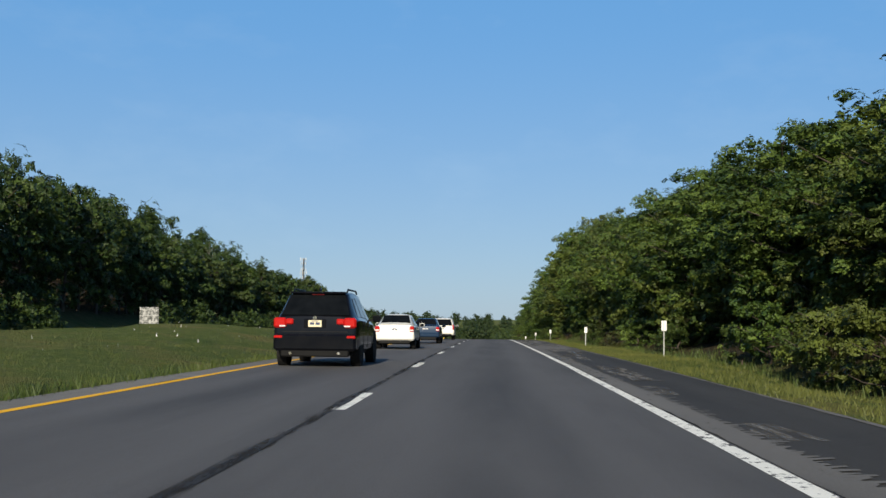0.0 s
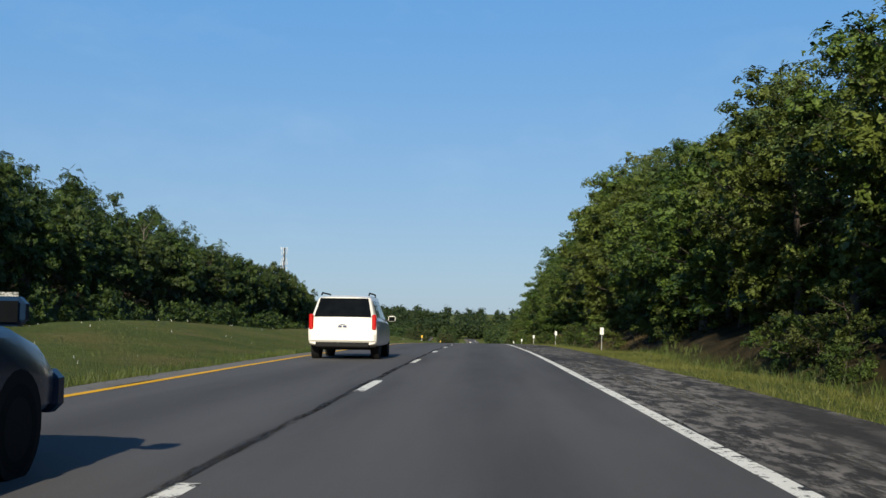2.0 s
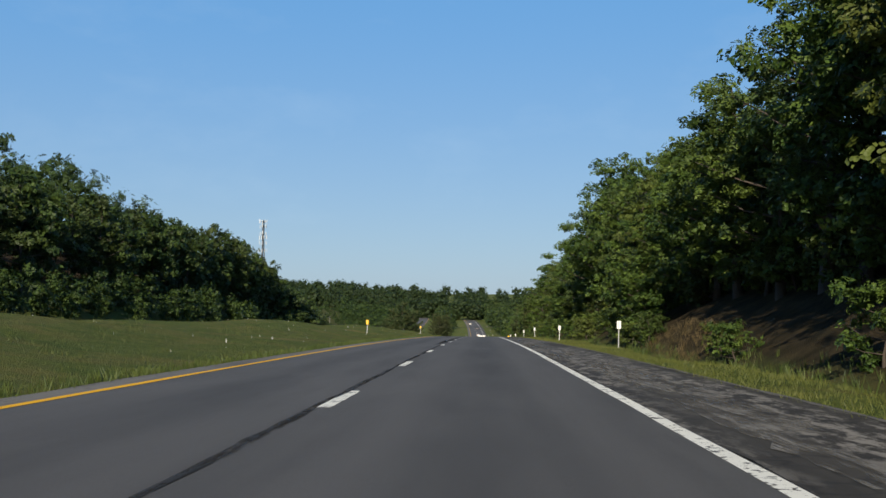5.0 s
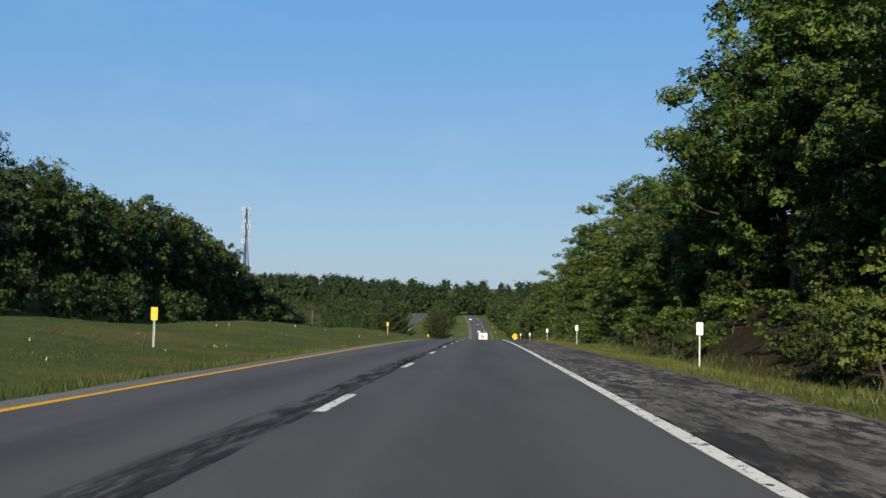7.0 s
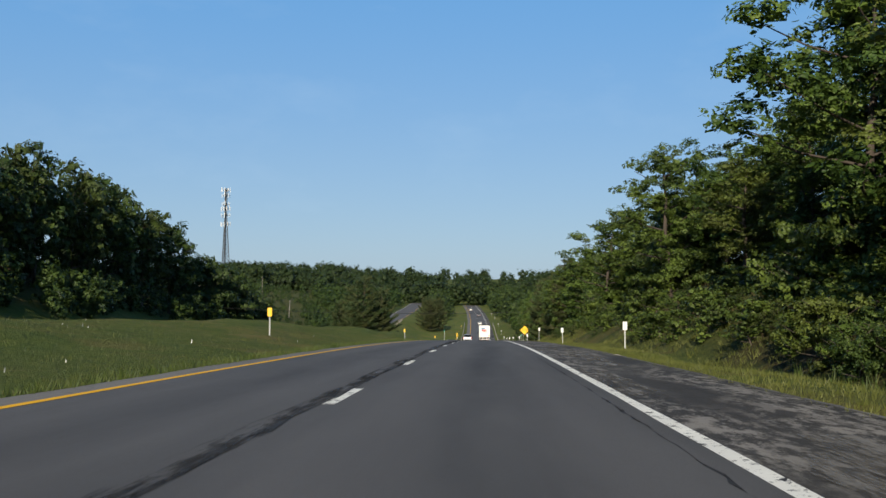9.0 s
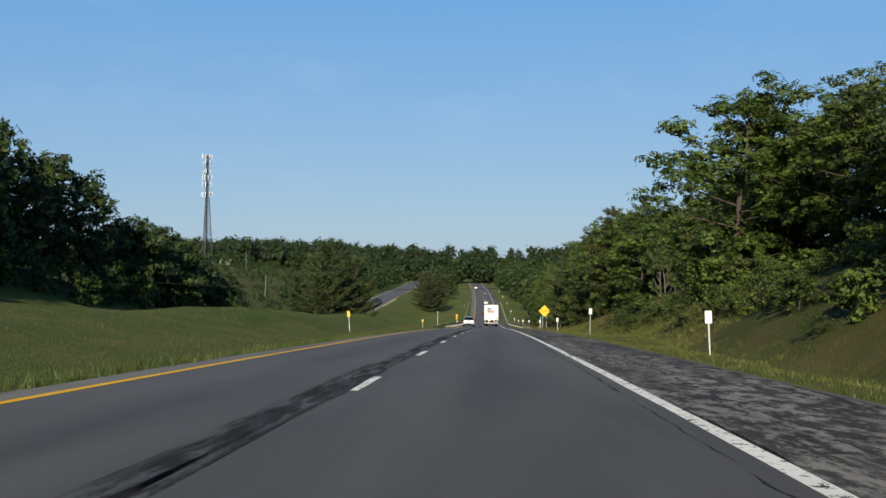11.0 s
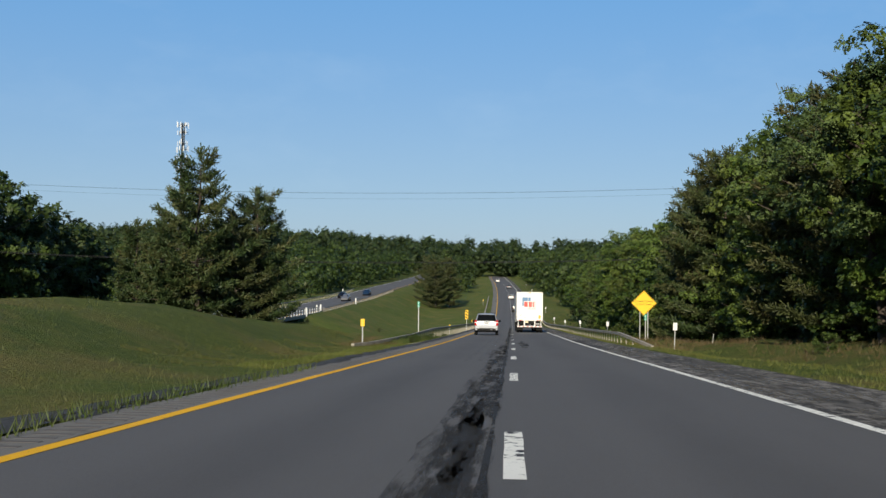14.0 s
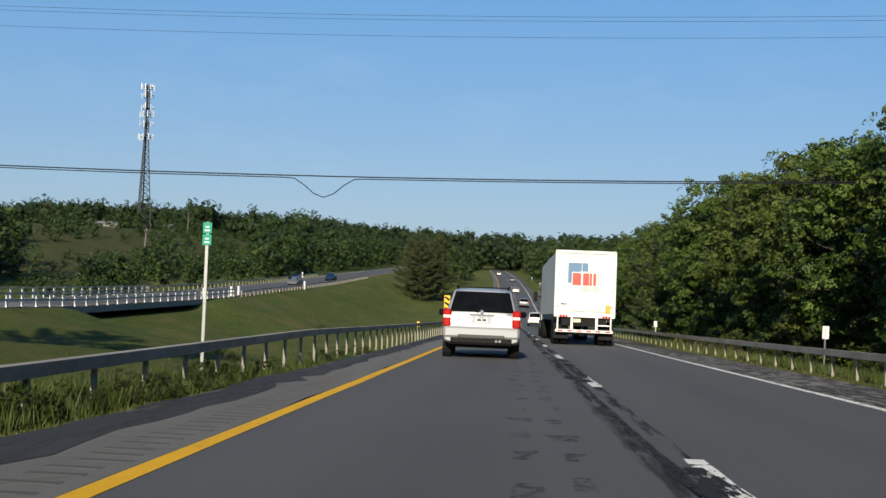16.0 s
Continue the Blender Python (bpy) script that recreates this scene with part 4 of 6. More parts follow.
for _ in range(230):
    yy = rng.uniform(556, 1000)
    xx = -47 - 44 * rng.random() ** 1.3 + float(road_x(yy))
    s = rng.uniform(0.38, 0.8)
    if yy > 640 and xx > -0.25 * (yy - 483):
        s = rng.uniform(0.75, 1.2)
    if -0.335 * (yy - 483) < xx < -0.245 * (yy - 483):
        if yy > 730:
            continue
        s = rng.uniform(0.26, 0.46)
    spots.append((xx, yy, s))
for _ in range(90):
    yy = rng.uniform(585, 780)
    spots.append((-46.5 - 16 * rng.random() + float(road_x(yy)), yy, rng.uniform(0.26, 0.5)))
for _ in range(150):
    yy = rng.uniform(700, 1010)
    xx = rng.uniform(-175, -62)
    if -0.33 * (yy - 483) < xx < -0.25 * (yy - 483) and yy < 930:
        continue
    spots.append((xx, yy, rng.uniform(0.4, 0.75)))
for _ in range(90):
    yy = rng.uniform(520, 680)
    xx = rng.uniform(-120, -60)
    if -0.335 * (yy - 483) < xx < -0.245 * (yy - 483):
        continue
    spots.append((xx, yy, rng.uniform(0.5, 0.95)))
for _ in range(110):
    yy = rng.uniform(700, 940)
    spots.append((-rng.uniform(0.24, 0.34) * (yy - 483), yy, rng.uniform(0.26, 0.5)))
spots = [(x, y, s * (0.42 if -0.285 * (y - 378) < x < -0.222 * (y - 378) and y < 800 else 1.0)) for x, y, s in spots]
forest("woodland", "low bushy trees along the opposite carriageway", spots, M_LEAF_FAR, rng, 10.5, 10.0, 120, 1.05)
# right of the road further on, and the far ridge
spots = []
for _ in range(210):
    yy = rng.uniform(640, 1080)
    spots.append((float(np.interp(yy, [640, 760, 800], [15.5, 14.5, 12.0])) + 60 * rng.random() ** 1.6 + float(road_x(yy)), yy, rng.uniform(0.7, 1.15)))
for _ in range(45):
    yy = rng.uniform(790, 1080)
    spots.append((rng.uniform(-27, -13) + float(road_x(yy)), yy, rng.uniform(0.5, 0.95)))
forest("woodland", "roadside woodland in the valley", spots, M_LEAF_FAR, rng, 14.0, 10.0, 150, 1.4)
spots = []
for _ in range(900):
    yy = 1018 + 520 * rng.random() ** 1.5
    xx = rng.uniform(-0.42, 0.26) * yy
    spots.append((xx, yy, rng.uniform(0.75, 1.3)))
forest("woodland", "far wooded ridge beyond the valley", spots, M_LEAF_RIDGE, rng, 12.5, 16.0, 84, 2.2)

# pines on the median
for x, y, p, s in ((-25.2, 507, 0, 1.12), (-21.6, 513, 0, 0.96), (-28.4, 513, 0, 0.98), (-23.2, 516, 0, 0.93), (-30.8, 509, 0, 0.70), (-22.4, 509.5, 0, 0.78), (-27.5, 505, 0, 0.70)):
    plant(PINE[p], x, y, s, rng)
for x, y, p, s in ((-20, 705, 0, 0.93), (-16.8, 712, 0, 0.98), (-23, 715, 0, 0.93), (-19, 722, 0, 0.93), (-21.5, 711, 0, 0.98)):
    plant(PINE[p], x, y, s, rng)

# bare dead tree over the left woodland
sv, sf = [], []
for a in range(9):
    p0 = Vector((0, 0, 0)) if a == 0 else Vector((0, 0, 9 + a * 1.0))
    p2 = Vector((0, 0, 20)) if a == 0 else p0 + Vector((math.cos(a * 2.4) * 2.2, math.sin(a * 2.4) * 2.2, 3.0))
    v_, f_ = tube([p0, p0.lerp(p2, 0.5) + Vector((0.1, 0.1, 0)), p2], [0.24, 0.14, 0.03] if a == 0 else [0.08, 0.05, 0.015], 5)
    sf += [tuple(i + len(sv) for i in q) for q in f_]
    sv += v_
snag = mesh_object("dead_tree", sv, sf, M_BARK_PALE, smooth=True)
tagged(snag, "bare grey dead tree standing above the woodland", "tree")
snag.location = (-87, 336, float(ground_z(-87, 336)))
# pale many-stemmed young trees on the right bank
def many_stemmed(rng, height):
    tv, tf, cents, rads = [], [], [], []

    def add(path, radii):
        v, f = tube(path, radii, 5)
        tf.extend(tuple(i + len(tv) for i in q) for q in f)
        tv.extend(v)

    for k in range(2):
        base = Vector((-0.22 + 0.5 * k, 0.1 * k, -0.3))
        top = base + Vector((0.25 - 0.4 * k + rng.normal(0, 0.1), rng.normal(0, 0.3), height * (0.86 + 0.08 * k)))
        pts = [base.lerp(top, t) + Vector((rng.normal(0, 0.06), rng.normal(0, 0.06), 0)) for t in (0, 0.28, 0.55, 0.8, 1)]
        add(pts, [0.062, 0.05, 0.038, 0.024, 0.01])
        for b_ in range(5):
            t = 0.22 + 0.13 * b_ + rng.normal(0, 0.02)
            start = base.lerp(top, t)
            a = (math.pi if k == 0 else 0.0) + rng.normal(0, 0.9)
            ln = height * rng.uniform(0.16, 0.30)
            end = start + Vector((math.cos(a) * ln * 0.62, math.sin(a) * ln * 0.62, ln * 0.85))
            mid = start.lerp(end, 0.5) + Vector((math.cos(a) * 0.12, math.sin(a) * 0.12, -0.08))
            add([start, mid, end], [0.032, 0.022, 0.008])
            for q in (0.8, 1.05):
                cents.append(start.lerp(end, q) + Vector(rng.normal(0, 0.25, 3)))
                rads.append(rng.uniform(0.3, 0.5))
        for t in (0.72, 0.8, 0.88, 0.95, 1.02):
            for _ in range(2):
                cents.append(base.lerp(top, t) + Vector(rng.normal(0, 0.6, 3)))
                rads.append(rng.uniform(0.4, 0.7))
    return (tv, tf), leaf_cloud(rng, cents, rads, 22, 0.34, core=0)


young = tree_proto("tree", "pale bare-stemmed young tree with thin crown on the bank", "tree", many_stemmed(rng, 6.2), M_LEAF_PALE, M_BARK_PALE)
for x, y, k in ((18.7, 434.2, 1.0), (20.4, 437.0, 0.9)):
    plant(young, x, y, k, rng)


# ---- roadside furniture ----
M_GALV = plain("galvanised_steel", (0.42, 0.43, 0.43), 0.45, 0.75, 0.15, 10.0, 0.1)
M_RAIL = plain("weathered_steel_rail", (0.37, 0.33, 0.27), 0.7, 0.0, 0.25, 6.0, 0.15)
M_MAST = plain("dark_weathered_steel", (0.075, 0.08, 0.085), 0.6, 0.3, 0.2, 6.0, 0.1)
M_WHITE = plain("white_plastic", (0.78, 0.78, 0.76), 0.45, 0.0, 0.08, 6.0, 0.05)
M_YELLOW = plain("yellow_sheeting", (0.85, 0.50, 0.01), 0.4, 0.0, 0.05, 6.0, 0.0)
M_GREEN = plain("green_sheeting", (0.0, 0.30, 0.19), 0.4, 0.0, 0.05, 6.0, 0.0)
M_BLACK = plain("black_paint", (0.010, 0.010, 0.010), 0.5, 0.0, 0.1, 6.0, 0.0, 0.2)
M_CONCRETE = plain("concrete", (0.24, 0.23, 0.20), 0.85, 0.0, 0.2, 3.0, 0.3)
M_WOOD_GREY = plain("grey_weathered_wood", (0.23, 0.20, 0.17), 0.85, 0.0, 0.25, 6.0, 0.4)
def mottled(name, pale, dark):
    m, n, l, b = base_material(name, 0.7, 0.0, 0.3)
    v = coords(n, l)
    spots_ = noise_fac(n, l, v, 1.6, 6, 0.7, 0.44, 0.56)
    runs = noise_fac(n, l, coords(n, l, (4.0, 4.0, 0.7)), 1.2, 4, 0.6, 0.4, 0.62)
    c = mix_rgb(n, l, spots_, pale, dark)
    l.new(mix_rgb(n, l, mix_rgb(n, l, 0.6, runs, (0, 0, 0)), c, dark), b.inputs["Base Color"])
    return m


M_POST = plain("weathered_post", (0.34, 0.31, 0.25), 0.7, 0.1, 0.25, 10.0, 0.15)
M_ALU = mottled("sign_back_aluminium", (0.46, 0.46, 0.45), (0.07, 0.075, 0.07))
M_STONE = plain("pale_gravel", (0.28, 0.265, 0.235), 0.9, 0.0, 0.3, 8.0, 0.3)


def surf(dx, y):
    return float(road_z(y)) + float(cross(y)) * dx


def delineator(label, sheet, tall=1.42):
    t = thing("delineator", label, "delineator", group="roadside delineators")
    bm = bmesh.new()
    add_box(bm, (-0.02, 0, tall / 2 - 0.2), (0.012, 0.05, tall + 0.4))
    add_box(bm, (0.0, 0.019, tall / 2 - 0.2), (0.05, 0.012, tall + 0.4))
    part("post", bm, M_GALV, t)
    bm = bmesh.new()
    w, h = 0.105, 0.20
    ring = []
    for cx, cz, a0 in ((w - .03, h - .03, 0), (-w + .03, h - .03, 90), (-w + .03, -h + .03, 180), (w - .03, -h + .03, 270)):
        for a in (0, 30, 60, 90):
            ring.append(bm.verts.new((cx + .03 * math.cos(radians(a0 + a)), -0.012, tall - 0.2 + cz + .03 * math.sin(radians(a0 + a)))))
    f = bm.faces.new(ring)
    r = bmesh.ops.extrude_face_region(bm, geom=[f])
    bmesh.ops.translate(bm, verts=[v for v in r["geom"] if isinstance(v, bmesh.types.BMVert)], vec=(0, -0.006, 0))
    bmesh.ops.recalc_face_normals(bm, faces=bm.faces)
    part("reflector", bm, sheet, t)
    return t


rng = np.random.default_rng(31)
for y in (42.7, 76.9, 120.4, 158.7, 199.7, 240.7, 284.6, 320.7, 362.0, 402.9, 439.0, 479.7, 517.3, 557.0, 596.0, 640.0, 690.0, 740.0, 800.0, 860.0):
    x = 8.6 + float(road_x(y)) - (0.2 if 500 < y < 530 else 0)
    post = delineator("white reflector plate on a thin steel post in the verge", M_WHITE, 1.86 if y == 402.9 else 1.42)
    post.matrix_basis = Matrix.Translation((x, y, float(rough_ground(x, y)))) @ Euler((rng.normal(0, 0.02), rng.normal(0, 0.03), rng.normal(0, 0.1))).to_matrix().to_4x4()
for x, y, lean in ((-8.2, 239.2, 0.02), (-8.0, 317.3, 0.0), (-8.1, 402.6, -0.07), (-7.9, 479.5, 0.0), (-8.0, 561.0, 0.03), (-8.0, 640.0, 0.0), (-8.0, 720.0, 0.02)):
    post = delineator("yellow reflector plate on a thin steel post beside the median", M_YELLOW, 1.45 if y > 330 else 1.25)
    post.matrix_basis = Matrix.Translation((x, y, float(rough_ground(x, y)))) @ Euler((0.0, lean, rng.normal(0, 0.1))).to_matrix().to_4x4()
# leaning bare stakes
for x, y, lean in ((-7.0, 75.0, -0.14), (11.9, 487.0, 0.12)):
    st = mesh_object("stake", *tube([(0, 0, -0.3), (0, 0, 0.68)], [0.032, 0.028], 6), M_GALV)
    st.matrix_basis = Matrix.Translation((x, y, float(rough_ground(x, y)))) @ Euler((0, lean, 0)).to_matrix().to_4x4()
    tagged(st, "bare leaning marker stake in the grass", "stake")


def word(text, size, material, parent, loc, name="lettering"):
    cu = bpy.data.curves.new(name, "FONT")
    cu.body, cu.size, cu.align_x, cu.align_y, cu.extrude = text, size, "CENTER", "CENTER", 0.001
    tmp = new("tmp_text", cu)
    bpy.context.view_layer.update()
    me = bpy.data.meshes.new_from_object(tmp.evaluated_get(bpy.context.evaluated_depsgraph_get()))
    bpy.data.objects.remove(tmp)
    me.materials.clear()
    me.materials.append(material)
    ob = new(name, me)
    ob.parent = parent
    ob.matrix_basis = Matrix.Translation(loc) @ Euler((math.pi / 2, 0, 0)).to_matrix().to_4x4()
    return ob


# yellow diamond sign
DX, DY = 10.85, 511.4
dz = float(ground_z(DX, DY))
diamond = thing("warning_sign", "yellow diamond warning sign on two steel posts", "road sign", Matrix.Translation((DX, DY, 0)))
cz = -9.15
for sx in (-0.32, 0.32):
    part("post", box((sx, 0.05, (dz - 0.4 + cz + 0.3) / 2), (0.06, 0.05, cz + 0.3 - dz + 0.4)), M_GALV, diamond)
bm = bmesh.new()
add_box(bm, (0, 0, cz), (1.46, 0.012, 1.46), 0.0, Euler((0, math.pi / 4, 0)).to_matrix().to_4x4())
panel = part("panel", bm, M_YELLOW, diamond)
bm = bmesh.new()
for a in range(4):
    rot = Euler((0, math.pi / 4 + a * math.pi / 2, 0)).to_matrix().to_4x4()
    add_box(bm, Vector((0, -0.009, cz)) + rot @ Vector((0, 0, 0.69)), (1.40, 0.004, 0.02), 0.0, rot)
part("border", bm, M_BLACK, panel)
word("CORRECTIONAL", 0.20, M_BLACK, panel, (0, -0.011, cz + 0.12))
word("FACILITY AREA", 0.20, M_BLACK, panel, (0, -0.011, cz - 0.12))


def mile_marker(label, x, y, tall):
    t = thing("reference_marker", label, "road marker", Matrix.Translation((x, y, float(ground_z(x, y)))))
    bm = bmesh.new()
    add_box(bm, (0, 0.02, tall / 2 - 0.2), (0.055, 0.03, tall + 0.4))
    part("post", bm, M_GALV, t)
    for k, (h, s) in enumerate(((tall - 0.11, 0.20), (tall - 0.33, 0.20))):
        pl = part("plate", box((0, -0.004, h), (0.17, 0.008, s), 0.003), M_GREEN, t)
        part("number_bar", box((0, -0.010, h + 0.02), (0.07, 0.003, 0.028)), M_WHITE, pl)
        part("number_bar", box((0, -0.010, h - 0.045), (0.09, 0.003, 0.028)), M_WHITE, pl)
    return t


mile_marker("green reference marker plates on a tall pale post", -6.95, 502.9, -9.0 - float(ground_z(-6.95, 502.9)))
mile_marker("small green reference marker on a steel post", 9.7, 501.0, -9.7 - float(ground_z(9.7, 501.0)))

# striped object marker by the rail
om = thing("object_marker", "yellow and black striped marker plate at the rail", "road sign", Matrix.Translation((-5.45, 553, float(ground_z(-5.45, 553)))))
part("post", box((0, 0.03, 1.0), (0.05, 0.04, 3.0)), M_GALV, om)
pl = part("panel", box((0, 0, 2.25), (0.38, 0.01, 1.1)), M_YELLOW, om)
for k in range(3):
    part("stripe", box((0, -0.008, 1.9 + 0.35 * k), (0.36, 0.004, 0.13), 0.0, Euler((0, 0.6, 0)).to_matrix().to_4x4()), M_BLACK, pl)


def guard_rail(label, dx, y0, y1, flare, run=9.0, low=0.0):
    """Square-tube rail on thin posts, its near end turned down to the ground."""
    t = thing("guard_rail", label, "guard rail")
    pts = []
    for y in np.arange(y0, y1, 1.83):
        f = max(0.0, 1 - (y - y0) / run)
        high = 0.50 - low * float(np.interp(y, [y0, y0 + 14, y0 + 34], [1, 1, 0]))
        x = float(road_x(y)) + dx + flare * f * f
        zg = float(ground_z(x, y))
        pts.append((x, y, zg + (surf(dx, y) + high - zg) * (1 - f ** 1.6), zg))
    vs, fs = [], []
    for i, (x, y, z, zg) in enumerate(pts):
        for a, b_ in ((-.076, -.076), (.076, -.076), (.076, .076), (-.076, .076)):
            vs.append((x + a, y, z + b_))
        if i:
            o = 4 * (i - 1)
            for k in range(4):
                fs.append((o + k, o + (k + 1) % 4, o + 4 + (k + 1) % 4, o + 4 + k))
    fs.append((3, 2, 1, 0))
    mesh_object("rail", vs, fs, M_RAIL, t)
    post = box((0, 0, -0.4), (0.06, 0.075, 0.8))
    me = bpy.data.meshes.new("post")
    post.to_mesh(me)
    post.free()
    me.materials.append(M_POST)
    for i, (x, y, z, zg) in enumerate(pts):
        if z - zg < 0.3:
            continue
        p = new("post", me)
        p.parent = t
        p.location = (x, y, z - 0.07)
    return t


guard_rail("weathered box-beam guard rail along the median edge", -6.3, 476.0, 760.0, -1.6, 11.0, 0.26)
guard_rail("weathered box-beam guard rail along the outer shoulder", 6.4, 478.5, 760.0, 0.9)

# ---- bridge of the opposite carriageway ----
bridge = thing("bridge", "low concrete bridge with pale railing posts", "bridge", kind="structure")
bm = bmesh.new()
for k in range(12):
    ya, yb = 546 + k * 4.0, 550 + k * 4.0
    z = float(opp_z((ya + yb) / 2))
    add_box(bm, (OPP_X, (ya + yb) / 2, z - 0.27), (OPP_HALF * 2 + 0.6, 4.0, 0.5))
part("deck", bm, M_CONCRETE, bridge)
bm = bmesh.new()
for y in (549.0, 591.0):
    add_box(bm, (OPP_X, y, float(opp_z(y)) - 2.4), (OPP_HALF * 2 + 0.8, 1.2, 4.4), 0.05)
part("abutment", bm, M_CONCRETE, bridge)
for sx in (-1, 1):
    x = OPP_X + sx * (OPP_HALF + 0.12)
    bm = bmesh.new()
    for h in (0.45, 0.85):
        for k in range(26):
            ya = 520 + k * 3.2
            za, zb = float(opp_z(ya)), float(opp_z(ya + 3.2))
            add_box(bm, (x, ya + 1.6, (za + zb) / 2 + h), (0.10, 3.22, 0.12), 0.0, Euler((math.atan2(zb - za, 3.2), 0, 0)).to_matrix().to_4x4())
    rail = part("rail", bm, M_RAIL, bridge)
    me = bpy.data.meshes.new("post")
    b2 = box((0, 0, 0.42), (0.15, 0.15, 0.9), 0.02)
    b2.to_mesh(me)
    b2.free()
    me.materials.append(M_WHITE)
    for k in range(40):
        y = 521 + k * 2.1
        p = new("post", me)
        p.parent = bridge
        p.location = (x, y, float(opp_z(y)))
    # guard rail that goes on from the bridge
    bm = bmesh.new()
    for k in range(28):
        ya = 604 + k * 4
        za, zb = float(opp_z(ya)), float(opp_z(ya + 4))
        xx = x + sx * 0.6 + float(road_x(ya))
        add_box(bm, (xx, ya + 2, (za + zb) / 2 + 0.62), (0.09, 4.0, 0.14), 0.0, Euler((math.atan2(zb - za, 4), 0, 0)).to_matrix().to_4x4())
        add_box(bm, (xx, ya, za + 0.25), (0.10, 0.10, 0.8))
        add_box(bm, (xx, ya + 2, (za + zb) / 2 + 0.25), (0.10, 0.10, 0.8))
    part("approach_rail", bm, M_RAIL, bridge, "pale steel rail leading off the bridge")
for y, x in ((590, -32.3), (604, -33.2), (606.5, -33.0), (640, -31.8), (700, -44)):
    wp = mesh_object("marker_post", *tube([(0, 0, -0.3), (0, 0, 1.9), (0, 0, 1.92)], [0.14, 0.14, 0.02], 6), M_WHITE)
    wp.location = (x, y, float(opp_z(y)) - 0.8)
    tagged(wp, "white marker post beside the opposite carriageway", "marker post")


# ---- lattice mast on the hill ----
def mast():
    gx0, gy0 = -161.0, 935.0
    zb = float(ground_z(gx0, gy0)) - 0.3
    t = thing("lattice_mast", "tall grey lattice mast with white panel antennas", "radio mast", Matrix.Translation((gx0, gy0, zb)))
    H = 64.9 - zb
    legs = [(math.cos(a), math.sin(a)) for a in (0.5, 0.5 + 2.094, 0.5 + 4.189)]

    def rad(z):
        return 3.7 - 2.95 * min(1, z / (H * 0.72))

    for cx, sy in legs:
        hs = [H * k / 16 for k in range(17)]
        mesh_object("leg", *tube([(cx * rad(z), sy * rad(z), z) for z in hs], [0.24] * 17, 6), M_MAST, t, smooth=True)
    bm = bmesh.new()
    for k in range(22):
        z0, z1 = H * k / 22, H * (k + 1) / 22
        for i in range(3):
            a, b_ = legs[i], legs[(i + 1) % 3]
            add_cyl(bm, (a[0] * rad(z0), a[1] * rad(z0), z0), (b_[0] * rad(z1), b_[1] * rad(z1), z1), 0.095, None, 4)
            add_cyl(bm, (b_[0] * rad(z0), b_[1] * rad(z0), z0), (a[0] * rad(z1), a[1] * rad(z1), z1), 0.095, None, 4)
            add_cyl(bm, (a[0] * rad(z1), a[1] * rad(z1), z1), (b_[0] * rad(z1), b_[1] * rad(z1), z1), 0.07, None, 4)
    part("bracing", bm, M_MAST, t)
    bm = bmesh.new()
    add_cyl(bm, (0, 0, 0), (0, 0, H * 0.95), 0.28, None, 6)
    part("cable_run", bm, M_BLACK, t)
    r = np.random.default_rng(5)
    for lev, R, n in ((0.985, 2.9, 9), (0.93, 2.6, 6), (0.84, 2.5, 6), (0.795, 3.0, 8), (0.73, 2.9, 6), (0.64, 3.3, 9)):
        for i in range(3):
            a0, a1 = 0.5 + 2.094 * i, 0.5 + 2.094 * (i + 1)
            for name, p0, p1, rad in (("platform_rail", (R * math.cos(a0), R * math.sin(a0), H * lev), (R * math.cos(a1), R * math.sin(a1), H * lev), 0.09),
                                      ("platform_arm", (0, 0, H * lev), (R * math.cos(a0), R * math.sin(a0), H * lev), 0.08)):
                beam = bmesh.new()
                add_cyl(beam, p0, p1, rad, None, 4)
                part(name, beam, M_GALV, t)
        for i in range(n):
            a = 0.5 + 6.283 * i / n + r.normal(0, 0.05)
            part("antenna_panel", box((R * 0.95 * math.cos(a), R * 0.95 * math.sin(a), H * lev + r.normal(0, 0.3)), (0.34, 0.2, 2.1 + r.random()), 0.03, Euler((0, 0, a + 1.57)).to_matrix().to_4x4()), M_WHITE, t)
    return t


mast()


# ---- huts at the mast ----
def hut(label, x, y, w, d, h, wall, roofc):
    z = float(ground_z(x, y)) - 0.2
    t = thing("building", label, "building", Matrix.Translation((x, y, z)))
    part("wall", box((0, 0, h / 2), (w, d, h)), wall, t)
    bm = bmesh.new()
    p = [(-w / 2 - .3, -d / 2 - .3, h), (w / 2 + .3, -d / 2 - .3, h), (w / 2 + .3, d / 2 + .3, h), (-w / 2 - .3, d / 2 + .3, h), (-w / 2 - .3, 0, h + 1.1), (w / 2 + .3, 0, h + 1.1)]
    v = [bm.verts.new(q) for q in p]
    for f in ((0, 1, 5, 4), (2, 3, 4, 5), (0, 4, 3), (1, 2, 5), (3, 2, 1, 0)):
        bm.faces.new([v[i] for i in f])
    part("roof", bm, roofc, t)
    part("door", box((-w * 0.2, -d / 2 - 0.02, 1.0), (0.95, 0.06, 2.0)), M_BLACK, t)
    return t


M_TAN = plain("tan_siding", (0.42, 0.36, 0.27), 0.8, 0.0, 0.15, 3.0, 0.2)
M_ROOF = plain("grey_roofing", (0.20, 0.20, 0.20), 0.8, 0.0, 0.2, 3.0, 0.2)
hut("small tan equipment hut beside the mast", -149, 932, 6.0, 4.0, 2.2, M_TAN, M_ROOF)
hut("low grey equipment building at the foot of the mast", -176, 936, 10.0, 5.0, 1.9, M_CONCRETE, M_ROOF)


